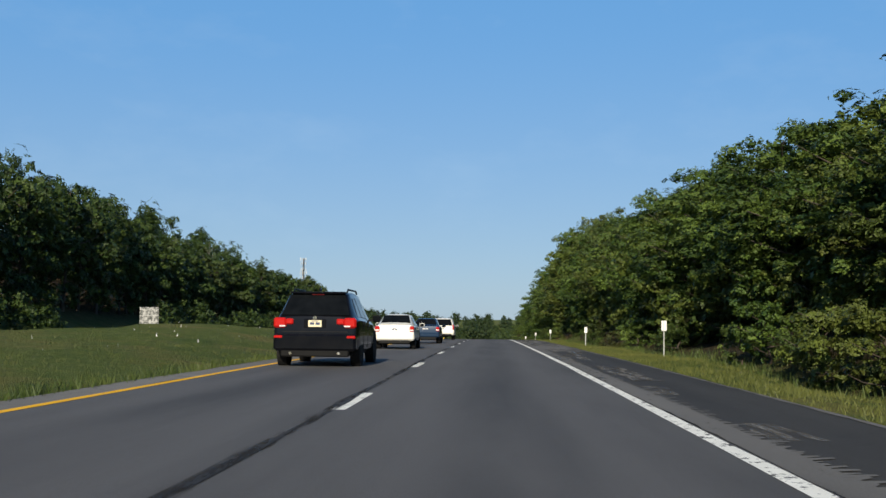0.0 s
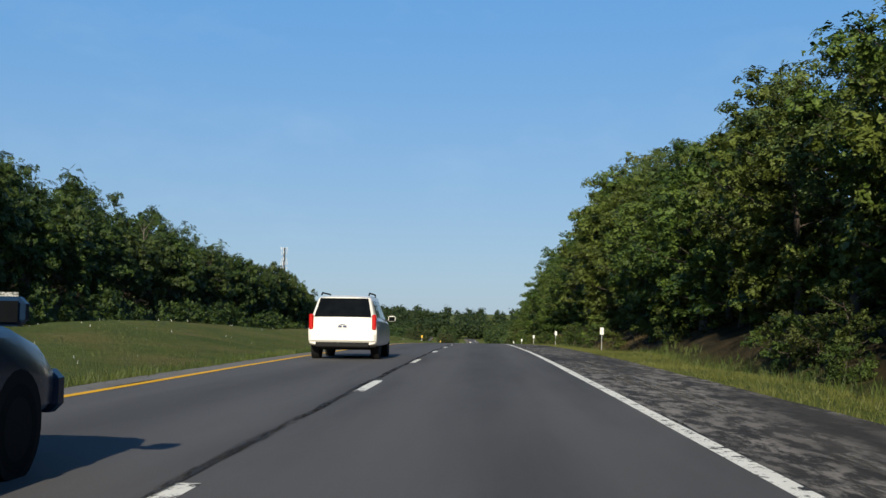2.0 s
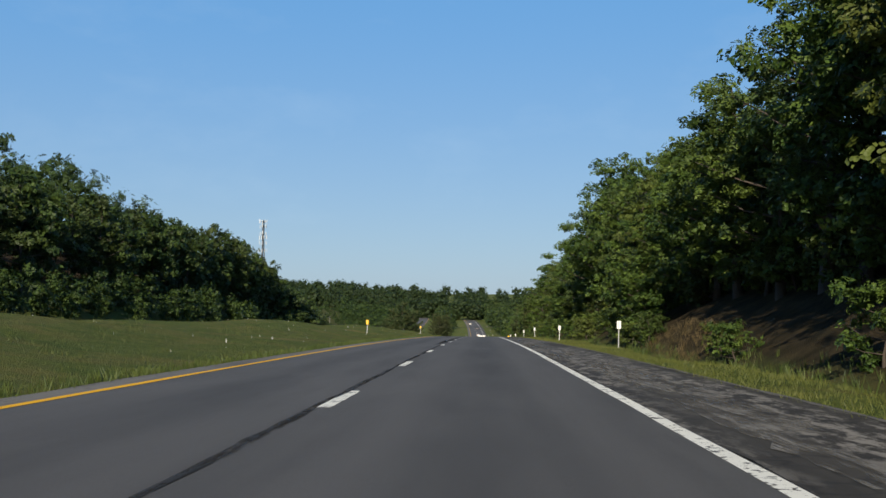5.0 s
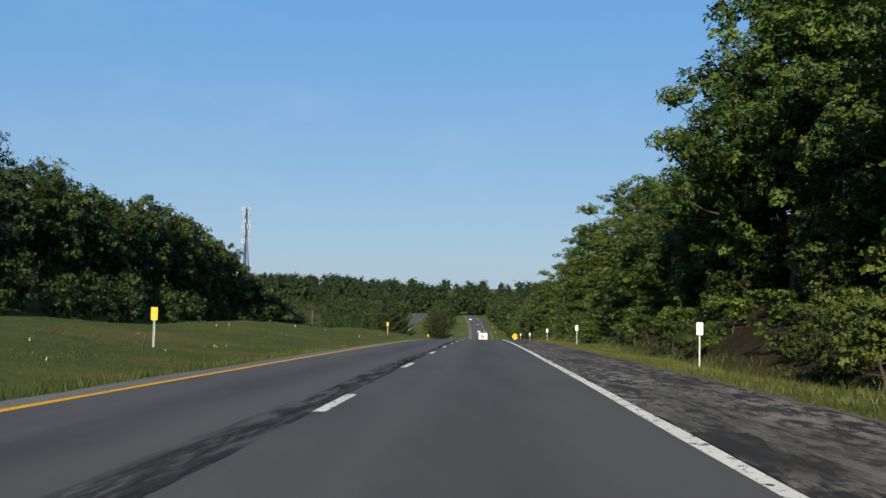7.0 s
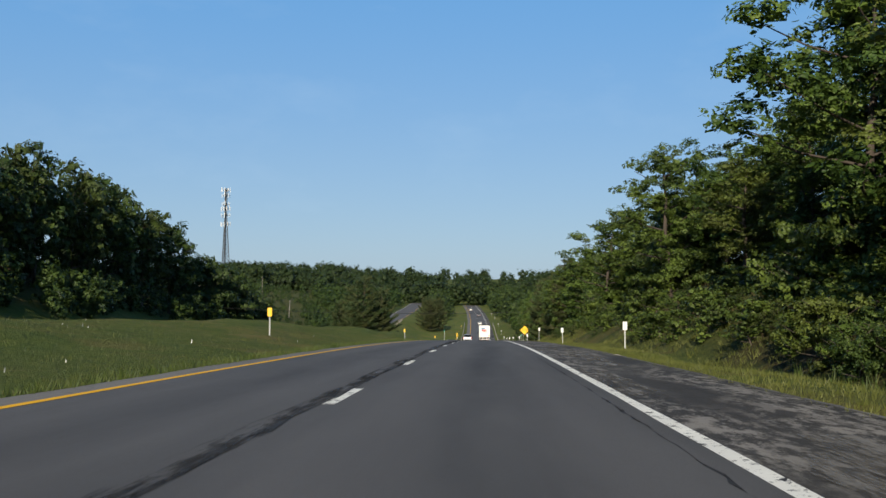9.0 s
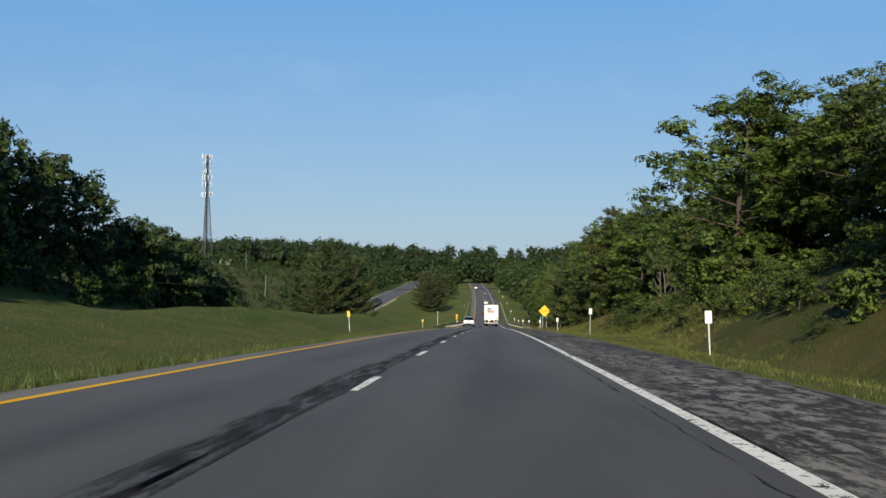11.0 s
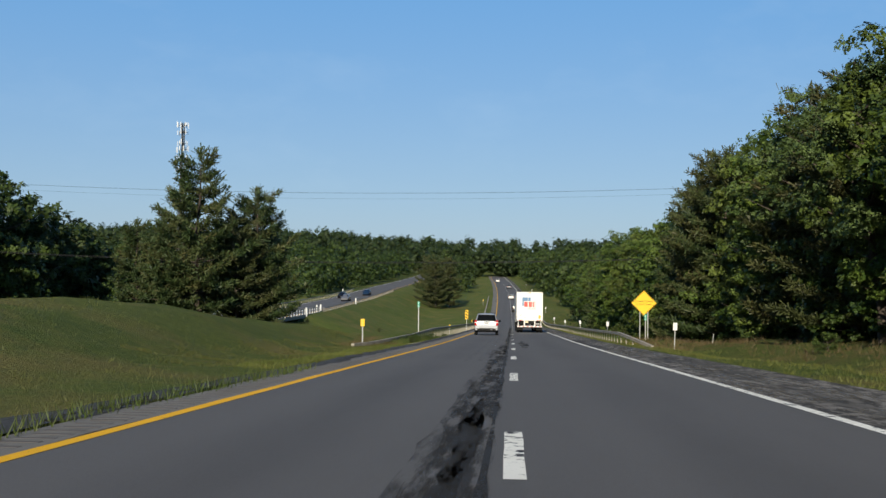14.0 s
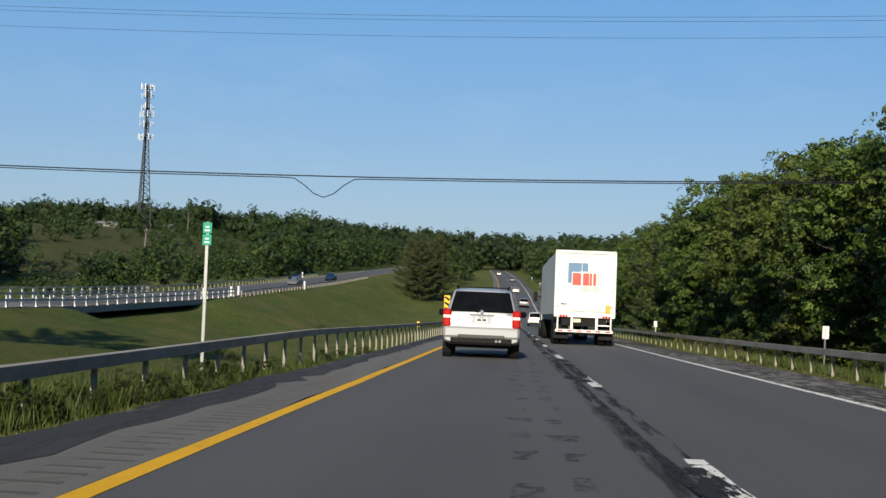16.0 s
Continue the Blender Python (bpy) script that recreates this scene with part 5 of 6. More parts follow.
# ---- power line over the road ----
def pole(x, y, top, label, lean=0.0):
    z = float(ground_z(x, y))
    t = thing("utility_pole", label, "utility pole", Matrix.Translation((x, y, z)) @ Euler((0, lean, 0)).to_matrix().to_4x4())
    part("shaft", cyl((0, 0, -0.5), (0, 0, top - z), 0.17, 0.12, 10), M_WOOD_GREY, t)
    part("crossarm", box((0, 0, top - z - 0.6), (0.12, 2.4, 0.14)), M_WOOD_GREY, t)
    for k in (-1, 0, 1):
        part("insulator", cyl((0, k * 1.0, top - z - 0.53), (0, k * 1.0, top - z - 0.3), 0.06, 0.04, 8), M_CONCRETE, t)
    return t


PLX, PRX, PWY = -84.0, 31.0, 530.0
pole(PLX, PWY, 4.2, "grey wooden utility pole at the wood's edge")
pole(PRX, PWY, 2.6, "grey wooden utility pole among the trees")
pole(-77.3, 700, -3.6, "pale leaning utility pole on the grassy hill", 0.06)
pole(-130, 900, 9.0, "thin pale pole on the hill")


def wire(label, a, b_, sag, r, dip=None):
    pts = []
    n = 260
    for i in range(n + 1):
        t = i / n
        p = Vector(a).lerp(Vector(b_), t)
        p.z -= sag * 4 * t * (1 - t)
        if dip and dip[0] < p.x < dip[1]:
            p.z -= 0.42 * (1 - math.cos(2 * math.pi * (p.x - dip[0]) / (dip[1] - dip[0])))
        pts.append(p)
    ob = mesh_object("power_line", *tube(pts, [r] * len(pts), 5), M_BLACK, smooth=True)
    return tagged(ob, label, "cable")


wire("thick black telephone cable slung across the road", (PLX, PWY, -3.2), (PRX, PWY, -4.4), 2.0, 0.028)
wire("black cable with a slack loop over the road", (PLX, PWY - .05, -3.25), (PRX, PWY - .05, -4.45), 2.05, 0.022, (-11.2, -8.2))
for k, (dy, dzz) in enumerate(((-1.0, 0.0), (0.0, 0.05), (1.0, -0.45))):
    wire("thin power line high above the road", (PLX, PWY + dy, 3.9 + dzz), (PRX, PWY + dy, 2.4 + dzz), 2.0, 0.007)

# ---- backs of signs by the opposite carriageway ----
sb = thing("sign_back", "large weathered sign seen from behind on posts", "road sign", Matrix.Translation((-63, 202.5, float(ground_z(-63, 202.5)))))
hz = 5.3 - float(ground_z(-63, 202.5))
part("panel", box((0, 0, hz - 2.2), (3.7, 0.05, 4.4), 0.02), M_ALU, sb)
for sx in (-1.2, 1.2):
    part("post", box((sx, 0.12, hz / 2 - 0.6), (0.12, 0.1, hz + 0.8)), M_WOOD_GREY, sb)
for k in range(4):
    part("brace", box((0, -0.05, hz - 0.5 - 1.1 * k), (3.6, 0.05, 0.09)), M_GALV, sb)


# ---- vehicles ----
def car_paint(name, color, metal=0.0, rough=0.28, coat=0.35, spec=0.5):
    m, n, l, b = base_material(name, rough, metal, spec)
    v = coords(n, l)
    dust = noise_fac(n, l, v, 2.5, 5, 0.65, 0.35, 0.8)
    fl = noise_fac(n, l, v, 140, 2, 0.5, 0.3, 0.7)
    c = mix_rgb(n, l, fl, tuple(x * 0.93 for x in color), color)
    c = mix_rgb(n, l, mix_rgb(n, l, 0.965, dust, (0, 0, 0)), c, (0.16, 0.145, 0.12))
    l.new(c, b.inputs["Base Color"])
    b.inputs["Coat Weight"].default_value, b.inputs["Coat Roughness"].default_value = coat, 0.05
    return m


def glass_material(name, color, rough=0.03):
    m, n, l, b = base_material(name, rough, 0.0, 0.08)
    v = coords(n, l)
    smear = noise_fac(n, l, v, 3.0, 4, 0.6, 0.3, 0.7)
    l.new(mix_rgb(n, l, smear, color, tuple(min(1, x * 1.5 + 0.002) for x in color)), b.inputs["Base Color"])
    return m


M_SILVER = car_paint("silver_paint", (0.45, 0.46, 0.48), 0.35, 0.3)
M_CARBLACK = car_paint("black_car_paint", (0.004, 0.005, 0.008), 0.0, 0.12, 0.10, 0.14)
M_CARWHITE = car_paint("white_car_paint", (0.80, 0.78, 0.70))
M_CARBLUE = car_paint("blue_car_paint", (0.012, 0.032, 0.070), 0.1, 0.25, 0.12, 0.2)
M_CARGREY = car_paint("grey_car_paint", (0.18, 0.18, 0.18), 0.3)
M_TRAILER = plain("white_trailer_panel", (0.80, 0.79, 0.75), 0.4, 0.0, 0.05, 1.5, 0.02)
M_GLASS = glass_material("tinted_glass", (0.004, 0.005, 0.006))
M_TYRE = plain("tyre_rubber", (0.012, 0.012, 0.012), 0.85, 0.0, 0.2, 12.0, 0.2, 0.15)
M_PLASTIC = plain("dark_plastic", (0.014, 0.014, 0.014), 0.7, 0.0, 0.15, 8.0, 0.1, 0.15)
M_TRIM_GREY = plain("grey_bumper_plastic", (0.10, 0.10, 0.10), 0.7, 0.0, 0.15, 8.0, 0.1, 0.2)
M_CHROME = plain("chrome", (0.75, 0.75, 0.74), 0.12, 1.0, 0.05, 8.0, 0.0)
M_RIM = plain("alloy_rim", (0.45, 0.45, 0.45), 0.35, 0.8, 0.15, 8.0, 0.0)
M_RED = plain("red_lens", (0.46, 0.012, 0.010), 0.15, 0.0, 0.1, 10.0, 0.0)
M_CLEAR = plain("clear_lens", (0.72, 0.70, 0.68), 0.15, 0.0, 0.1, 10.0, 0.0)
M_PLATE = plain("number_plate", (0.72, 0.71, 0.66), 0.4, 0.0, 0.05, 10.0, 0.0)
M_PLATE_Y = plain("yellow_number_plate", (0.78, 0.68, 0.45), 0.4, 0.0, 0.05, 10.0, 0.0)
M_NAVY = plain("navy_print", (0.03, 0.045, 0.11), 0.5, 0.0, 0.1, 10.0, 0.0)
M_LOGO_BLUE = plain("blue_print", (0.10, 0.21, 0.36), 0.5, 0.0, 0.08, 3.0, 0.0)
M_LOGO_GREY = plain("pale_grey_print", (0.50, 0.54, 0.54), 0.5, 0.0, 0.08, 3.0, 0.0)
M_LOGO_RED = plain("red_print", (0.52, 0.07, 0.05), 0.5, 0.0, 0.08, 3.0, 0.0)
M_ORANGE = plain("orange_print", (0.80, 0.38, 0.04), 0.5, 0.0, 0.08, 3.0, 0.0)


def st_at(stations, y):
    ys_ = [s[0] for s in stations]
    return [float(np.interp(y, ys_, [s[k] for s in stations])) for k in range(1, 6)]


def half_section(w, z0, zb, wr, zr):
    pts = [(0.78 * w, z0), (w - 0.03, z0 + 0.05), (w, z0 + 0.22 * (zb - z0)), (w + 0.005, z0 + 0.6 * (zb - z0)), (w - 0.012, zb - 0.05), (w - 0.05, zb)]
    for t in (0.35, 0.7):
        pts.append((w - 0.05 + (wr - w + 0.05) * t, zb + (zr - 0.06 - zb) * t))
    pts += [(wr - 0.004, zr - 0.06), (wr - 0.03, zr - 0.030), (wr - 0.09, zr - 0.010), (wr * 0.55, zr + 0.010), (0.0, zr + 0.018)]
    return pts


def wheel(parent, x, y, r, width, side, tyre=True):
    bm = bmesh.new()
    n = 22
    prof = [(-width / 2, r * 0.66), (-width / 2, r * 0.93), (-width / 2 + 0.03, r), (width / 2 - 0.03, r), (width / 2, r * 0.93), (width / 2, r * 0.66)]
    rings = []
    for k in range(n):
        a = 2 * math.pi * k / n
        rings.append([bm.verts.new((x + px, y + math.cos(a) * pr, r + math.sin(a) * pr)) for px, pr in prof])
    for k in range(n):
        for j in range(5):
            bm.faces.new((rings[k][j], rings[k][j + 1], rings[(k + 1) % n][j + 1], rings[(k + 1) % n][j]))
    bmesh.ops.recalc_face_normals(bm, faces=bm.faces)
    t = part("wheel", bm, M_TYRE, parent, "worn black tyre")
    bm = bmesh.new()
    xo = x + side * width * 0.28
    add_cyl(bm, (xo - side * 0.06, y, r), (xo, y, r), r * 0.64, r * 0.60, 18)
    for k in range(5):
        a = 2 * math.pi * k / 5
        add_box(bm, (xo + side * 0.015, y + math.cos(a) * r * 0.36, r + math.sin(a) * r * 0.36), (0.03, r * 0.5, r * 0.15), 0.008, Euler((a, 0, 0)).to_matrix().to_4x4())
    add_cyl(bm, (xo, y, r), (xo + side * 0.035, y, r), r * 0.16, r * 0.12, 10)
    part("rim", bm, M_RIM, t, "silver alloy rim")
    return t


def panel_quad(corners, thick=0.006):
    """A thin slab from four corners, pushed out along its normal."""
    c = [Vector(p) for p in corners]
    nrm = (c[1] - c[0]).cross(c[3] - c[0]).normalized()
    bm = bmesh.new()
    a = [bm.verts.new(p) for p in c]
    b_ = [bm.verts.new(p + nrm * thick) for p in c]
    bm.faces.new(b_)
    for i in range(4):
        bm.faces.new((a[i], a[(i + 1) % 4], b_[(i + 1) % 4], b_[i]))
    return bm


def make_car(name, label, category, paint, stations, spec, m):
    """A car with its rear bumper at y = 0 and its nose towards +y."""
    t = thing(name, label, category, m)
    vs, fs = [], []
    n = 0
    for y, w, z0, zb, wr, zr in stations:
        h = half_section(w, z0, zb, wr, zr)
        ring = [(-x, y, z) for x, z in h] + [(x, y, z) for x, z in reversed(h[:-1])]
        n = len(ring)
        vs += ring
    for i in range(len(stations) - 1):
        for k in range(n - 1):
            o = i * n + k
            fs.append((o, o + n, o + n + 1, o + 1))
        fs.append((i * n + n - 1, (i + 1) * n + n - 1, (i + 1) * n, i * n))
    fs.append(tuple(range(n)))
    fs.append(tuple(reversed(range((len(stations) - 1) * n, len(stations) * n))))
    body = mesh_object("body", vs, fs, paint, t)
    body.data.shade_smooth()
    body.data.set_sharp_from_angle(angle=radians(32))
    L = stations[-1][0]
    # side glass
    for ya, yb, yat, ybt in spec["windows"]:
        for sx in (-1, 1):
            c = []
            for yy, top in ((ya, 0), (yb, 0), (ybt, 1), (yat, 1)):
                w, z0, zb, wr, zr = st_at(stations, yy)
                lo, hi = 0.08, 0.86
                k = hi if top else lo
                zz = zb + (zr - 0.06 - zb) * k
                xx = w - 0.05 + (wr - w + 0.05) * k + 0.002
                c.append((sx * xx, yy, zz))
            if sx < 0:
                c = [c[1], c[0], c[3], c[2]]
            part("side_window", panel_quad(c), M_GLASS, t, "dark tinted glass")
    # rear and front glass
    (y0, zlo, w0), (y1, zhi, w1) = spec["rear_glass"]
    part("rear_window", panel_quad([(-w0, y0, zlo), (w0, y0, zlo), (w1, y1, zhi), (-w1, y1, zhi)], 0.022), M_GLASS, t, "dark tinted rear window")
    (y0, zlo, w0), (y1, zhi, w1) = spec["windscreen"]
    part("windscreen", panel_quad([(w0, y0, zlo), (-w0, y0, zlo), (-w1, y1, zhi), (w1, y1, zhi)], 0.012), M_GLASS, t)
    # bumper and sill
    W = spec["w"]
    bz0, bz1 = spec["bumper"]
    bm = bmesh.new()
    add_box(bm, (0, 0.08, (bz0 + bz1) / 2), (2 * W - 0.02, 0.26, bz1 - bz0), 0.06)
    part("rear_bumper", bm, spec.get("bumper_mat", paint), t)
    bm = bmesh.new()
    add_box(bm, (0, 0.12, bz0 - 0.05), (2 * W - 0.36, 0.26, 0.16), 0.03)
    part("valance", bm, spec.get("valance_mat", M_PLASTIC), t)
    bm = bmesh.new()
    add_box(bm, (0, L / 2, spec["floor"] + 0.05), (2 * W - 0.3, L - 0.8, 0.14), 0.03)
    part("underbody", bm, M_PLASTIC, t)
    part("front_bumper", box((0, L - 0.06, 0.48), (2 * W - 0.16, 0.22, 0.30), 0.06), spec.get("bumper_mat", paint), t)
    # wheels in dark wells
    r = spec["r"]
    for y in spec["axles"]:
        for sx in (-1, 1):
            well = cyl((sx * (W - 0.2), y, r + 0.02), (sx * (W + 0.012), y, r + 0.02), r * 1.16, r * 1.16, 22)
            part("wheel_well", well, M_PLASTIC, t)
            wheel(t, sx * (W - 0.105), y, r, 0.235, sx)
    # mirrors, handles
    my = spec["mirror"]
    w, z0, zb, wr, zr = st_at(stations, my)
    for sx in (-1, 1):
        mr = part("door_mirror", box((sx * (w + 0.13), my, zb + 0.10), (0.22, 0.13, 0.17), 0.04), spec.get("mirror_mat", paint), t)
        part("mirror_arm", box((sx * (w - 0.02), my + 0.02, zb + 0.05), (0.2, 0.07, 0.06), 0.01), M_PLASTIC, mr)
        part("mirror_glass", box((sx * (w + 0.13), my - 0.068, zb + 0.10), (0.17, 0.006, 0.12)), M_GLASS, mr)
        for hy in spec.get("handles", ()):
            w2, _, zb2, _, _ = st_at(stations, hy)
            part("door_handle", box((sx * (w2 + 0.012), hy, zb2 - 0.12), (0.03, 0.18, 0.035), 0.01), paint, t)
        for sy in spec.get("seams", ()):
            w2, z2, zb2, _, _ = st_at(stations, sy)
            part("door_seam", box((sx * (w2 + 0.001), sy, (z2 + zb2) / 2 + 0.02), (0.012, 0.010, (zb2 - z2) * 0.8)), M_BLACK, t)
    # lamps
    for c, s, mat, sub in spec["lamps"]:
        for sx in (-1, 1):
            lp = part("tail_light", box((sx * c[0], c[1], c[2]), s, min(s) * 0.25), mat, t, "red tail light")
            if sub:
                part("clear_band", box((sx * (c[0] + sub[0]), c[1] - 0.004, c[2] + sub[1]), (sub[2], s[1], sub[3]), 0.005), M_CLEAR, lp)
    # number plate
    px, pz, pmat = spec["plate"]
    pr = part("plate_recess", box((0, px + 0.012, pz), (0.5, 0.02, 0.2), 0.01), spec.get("recess_mat", M_PLASTIC), t)
    pl = part("number_plate", box((0, px - 0.004, pz), (0.305, 0.012, 0.152), 0.004), pmat, t)
    for k in (-1, 1):
        part("plate_bar", box((k * 0.065, px - 0.012, pz), (0.10, 0.004, 0.06)), M_NAVY, pl)
    part("plate_bar", box((0, px - 0.012, pz + 0.055), (0.14, 0.004, 0.018)), M_NAVY, pl)
    # exhaust
    for ex in spec.get("pipes", ()):
        part("exhaust_pipe", cyl((ex, -0.03, bz0 - 0.05), (ex, 0.3, bz0 - 0.05), 0.035, 0.035, 12), M_CHROME, t, "bright exhaust tip")
    # roof rails
    if "rails" in spec:
        ya, yb, rx, rz, mat = spec["rails"]
        for sx in (-1, 1):
            v_, f_ = tube([(sx * rx, ya, rz - 0.06), (sx * rx, ya + 0.15, rz), (sx * rx, yb - 0.15, rz), (sx * rx, yb, rz - 0.06)], [0.022] * 4, 8)
            mesh_object("roof_rail", v_, f_, mat, t, smooth=True)
    if spec.get("wiper"):
        wy, wz = spec["wiper"]
        v_, f_ = tube([(-0.12, wy - 0.03, wz - 0.02), (-0.02, wy - 0.02, wz + 0.06), (0.42, wy + 0.02, wz + 0.09)], [0.02, 0.014, 0.008], 6)
        mesh_object("wiper", v_, f_, M_BLACK, t)
    return t


def on_road(x, y, turn=0.0):
    g = math.atan2(float(road_z(y + 3) - road_z(y)), 3.0)
    return Matrix.Translation((x, y, surf(x, y))) @ Euler((g, 0, turn)).to_matrix().to_4x4()


SUV = [(0.0, 0.90, 0.40, 0.78, 0.80, 0.84), (0.03, 0.93, 0.38, 1.05, 0.86, 1.12), (0.20, 0.955, 0.36, 1.10, 0.80, 1.40), (0.36, 0.965, 0.34, 1.11, 0.735, 1.69), (0.55, 0.97, 0.33, 1.11, 0.73, 1.745), (1.4, 0.975, 0.33, 1.10, 0.735, 1.775),
       (2.4, 0.975, 0.33, 1.07, 0.73, 1.76), (2.85, 0.975, 0.33, 1.05, 0.70, 1.66), (3.55, 0.965, 0.33, 1.02, 0.78, 1.12), (4.2, 0.94, 0.33, 0.95, 0.74, 1.02), (4.62, 0.88, 0.34, 0.82, 0.66, 0.88), (4.78, 0.80, 0.36, 0.62, 0.6, 0.66)]
silver = make_car("suv", "silver sport utility car with roof rails on the road", "car", M_SILVER, SUV, dict(
    w=0.965, r=0.365, axles=(0.98, 3.68), floor=0.28, bumper=(0.50, 0.80), mirror=2.95, mirror_mat=M_PLASTIC,
    windows=((0.42, 1.18, 0.55, 1.12), (1.28, 2.12, 1.22, 2.08), (2.22, 3.05, 2.18, 2.62)),
    rear_glass=((0.035, 1.16, 0.80), (0.345, 1.665, 0.68)), windscreen=((3.50, 1.12, 0.74), (2.88, 1.62, 0.64)),
    lamps=(((0.865, 0.03, 1.0), (0.20, 0.17, 0.44), M_RED, (0.0, 0.03, 0.19, 0.075)),),
    plate=(-0.005, 0.965, M_PLATE), recess_mat=M_SILVER, handles=(1.35, 2.3), seams=(1.23, 2.16, 3.1), pipes=(0.38, 0.47),
    rails=(0.5, 2.3, 0.66, 1.83, M_PLASTIC), wiper=(0.05, 1.17)), on_road(-2.02, 510.2, 0.02))
part("garnish", box((0, -0.008, 1.085), (0.62, 0.03, 0.045), 0.012), M_CHROME, silver, "bright tailgate strip")
part("badge", cyl((0, -0.005, 1.165), (0, 0.02, 1.165), 0.045, 0.045, 16), M_CHROME, silver)
part("badge_bar", box((0.70, 0.022, 1.125), (0.15, 0.012, 0.025)), M_CHROME, silver)
bm = bmesh.new()
add_box(bm, (0, -0.045, 0.555), (1.18, 0.03, 0.10), 0.02)
for k in range(6):
    add_box(bm, (-0.5 + 0.2 * k, -0.062, 0.56), (0.10, 0.02, 0.05), 0.006)
part("step_pad", bm, M_TRIM_GREY, silver, "grey ribbed bumper step pad")
part("roof_bar", box((0, 0.75, 1.80), (1.3, 0.05, 0.03), 0.01), M_PLASTIC, silver)

BLK = [(0.0, 0.88, 0.40, 0.75, 0.80, 0.80), (0.04, 0.93, 0.38, 1.06, 0.86, 1.13), (0.30, 0.965, 0.35, 1.10, 0.76, 1.40), (0.52, 0.97, 0.34, 1.11, 0.69, 1.68), (0.8, 0.97, 0.33, 1.11, 0.69, 1.72), (1.6, 0.965, 0.33, 1.09, 0.70, 1.745),
       (2.5, 0.965, 0.33, 1.05, 0.69, 1.71), (2.95, 0.965, 0.33, 1.03, 0.66, 1.58), (3.65, 0.955, 0.33, 1.01, 0.78, 1.10), (4.3, 0.93, 0.33, 0.95, 0.74, 1.0), (4.7, 0.87, 0.34, 0.80, 0.66, 0.86), (4.85, 0.78, 0.36, 0.62, 0.6, 0.66)]
black = make_car("suv", "black sport utility car with glowing red lamps on the road", "car", M_CARBLACK, BLK, dict(
    w=0.955, r=0.37, axles=(0.95, 3.86), floor=0.27, bumper=(0.36, 0.76), mirror=3.05,
    windows=((0.55, 1.25, 0.85, 1.2), (1.35, 2.15, 1.3, 2.1), (2.25, 3.1, 2.2, 2.65)),
    rear_glass=((0.06, 1.17, 0.78), (0.48, 1.645, 0.63)), windscreen=((3.60, 1.10, 0.74), (2.98, 1.54, 0.60)),
    lamps=(((0.80, 0.05, 1.0), (0.29, 0.16, 0.23), M_RED, (-0.06, -0.075, 0.14, 0.035)), ((0.58, 0.028, 1.03), (0.17, 0.10, 0.13), M_RED, None), ((0.83, -0.02, 0.68), (0.2, 0.08, 0.06), M_RED, None)),
    plate=(-0.002, 0.985, M_PLATE_Y), handles=(1.4, 2.35), seams=(1.3, 2.2, 3.15), pipes=(-0.55, 0.55),
    rails=(0.75, 2.5, 0.63, 1.79, M_BLACK), valance_mat=M_TYRE, recess_mat=M_CARBLACK, mirror_mat=M_BLACK), on_road(-2.25, 24.3, 0.0))
part("badge", cyl((0, 0.005, 1.115), (0, 0.03, 1.115), 0.045, 0.045, 16), M_CHROME, black)
part("tailgate_crease", box((0, -0.004, 0.80), (1.5, 0.02, 0.02), 0.006), M_BLACK, black)
part("high_brake_light", box((0, 0.43, 1.655), (0.30, 0.03, 0.022), 0.008), plain("dark_red_lens", (0.10, 0.004, 0.004), 0.2, 0.0, 0.1, 10.0, 0.0), black)
part("roof_fin", box((0, 0.75, 1.78), (0.05, 0.16, 0.07), 0.015), M_CARBLACK, black)
part("spoiler", box((0, 0.50, 1.70), (1.28, 0.26, 0.05), 0.02), M_CARBLACK, black)

SED = [(0.0, 0.76, 0.36, 0.66, 0.7, 0.72), (0.04, 0.80, 0.33, 0.94, 0.72, 1.0), (0.30, 0.835, 0.32, 0.97, 0.70, 1.03), (0.55, 0.845, 0.32, 0.97, 0.66, 1.08), (1.05, 0.845, 0.31, 0.96, 0.57, 1.41), (1.5, 0.845, 0.31, 0.95, 0.57, 1.455),
       (2.3, 0.845, 0.31, 0.93, 0.57, 1.45), (2.7, 0.845, 0.31, 0.92, 0.56, 1.34), (3.3, 0.835, 0.31, 0.91, 0.66, 0.98), (3.8, 0.80, 0.31, 0.80, 0.62, 0.86), (4.2, 0.72, 0.33, 0.66, 0.55, 0.70), (4.3, 0.66, 0.35, 0.55, 0.5, 0.58)]


def sedan(label, paint, m, plate=M_PLATE):
    t = make_car("sedan", label, "car", paint, SED, dict(
        w=0.83, r=0.30, axles=(0.80, 3.35), floor=0.22, bumper=(0.36, 0.64), mirror=2.85,
        windows=((0.72, 1.42, 1.08, 1.40), (1.52, 2.0, 1.5, 1.98), (2.1, 2.85, 2.06, 2.5)),
        rear_glass=((0.57, 1.085, 0.62), (1.03, 1.40, 0.52)), windscreen=((3.25, 0.99, 0.66), (2.72, 1.32, 0.52)),
        lamps=(((0.715, 0.03, 0.83), (0.19, 0.12, 0.24), M_RED, (0.0, -0.05, 0.16, 0.06)),),
        plate=(0.02, 0.80, plate), recess_mat=paint, handles=(1.6, 2.2), seams=(1.47, 2.04, 2.9)), m)
    part("boot_lip", box((0, 0.07, 1.0), (1.15, 0.10, 0.03), 0.01), paint, t)
    return t


sedan("white four-door sedan on the road", M_CARWHITE, on_road(-2.2, 44.5))
sedan("dark blue sedan on the road", M_CARBLUE, on_road(-1.95, 62.0))
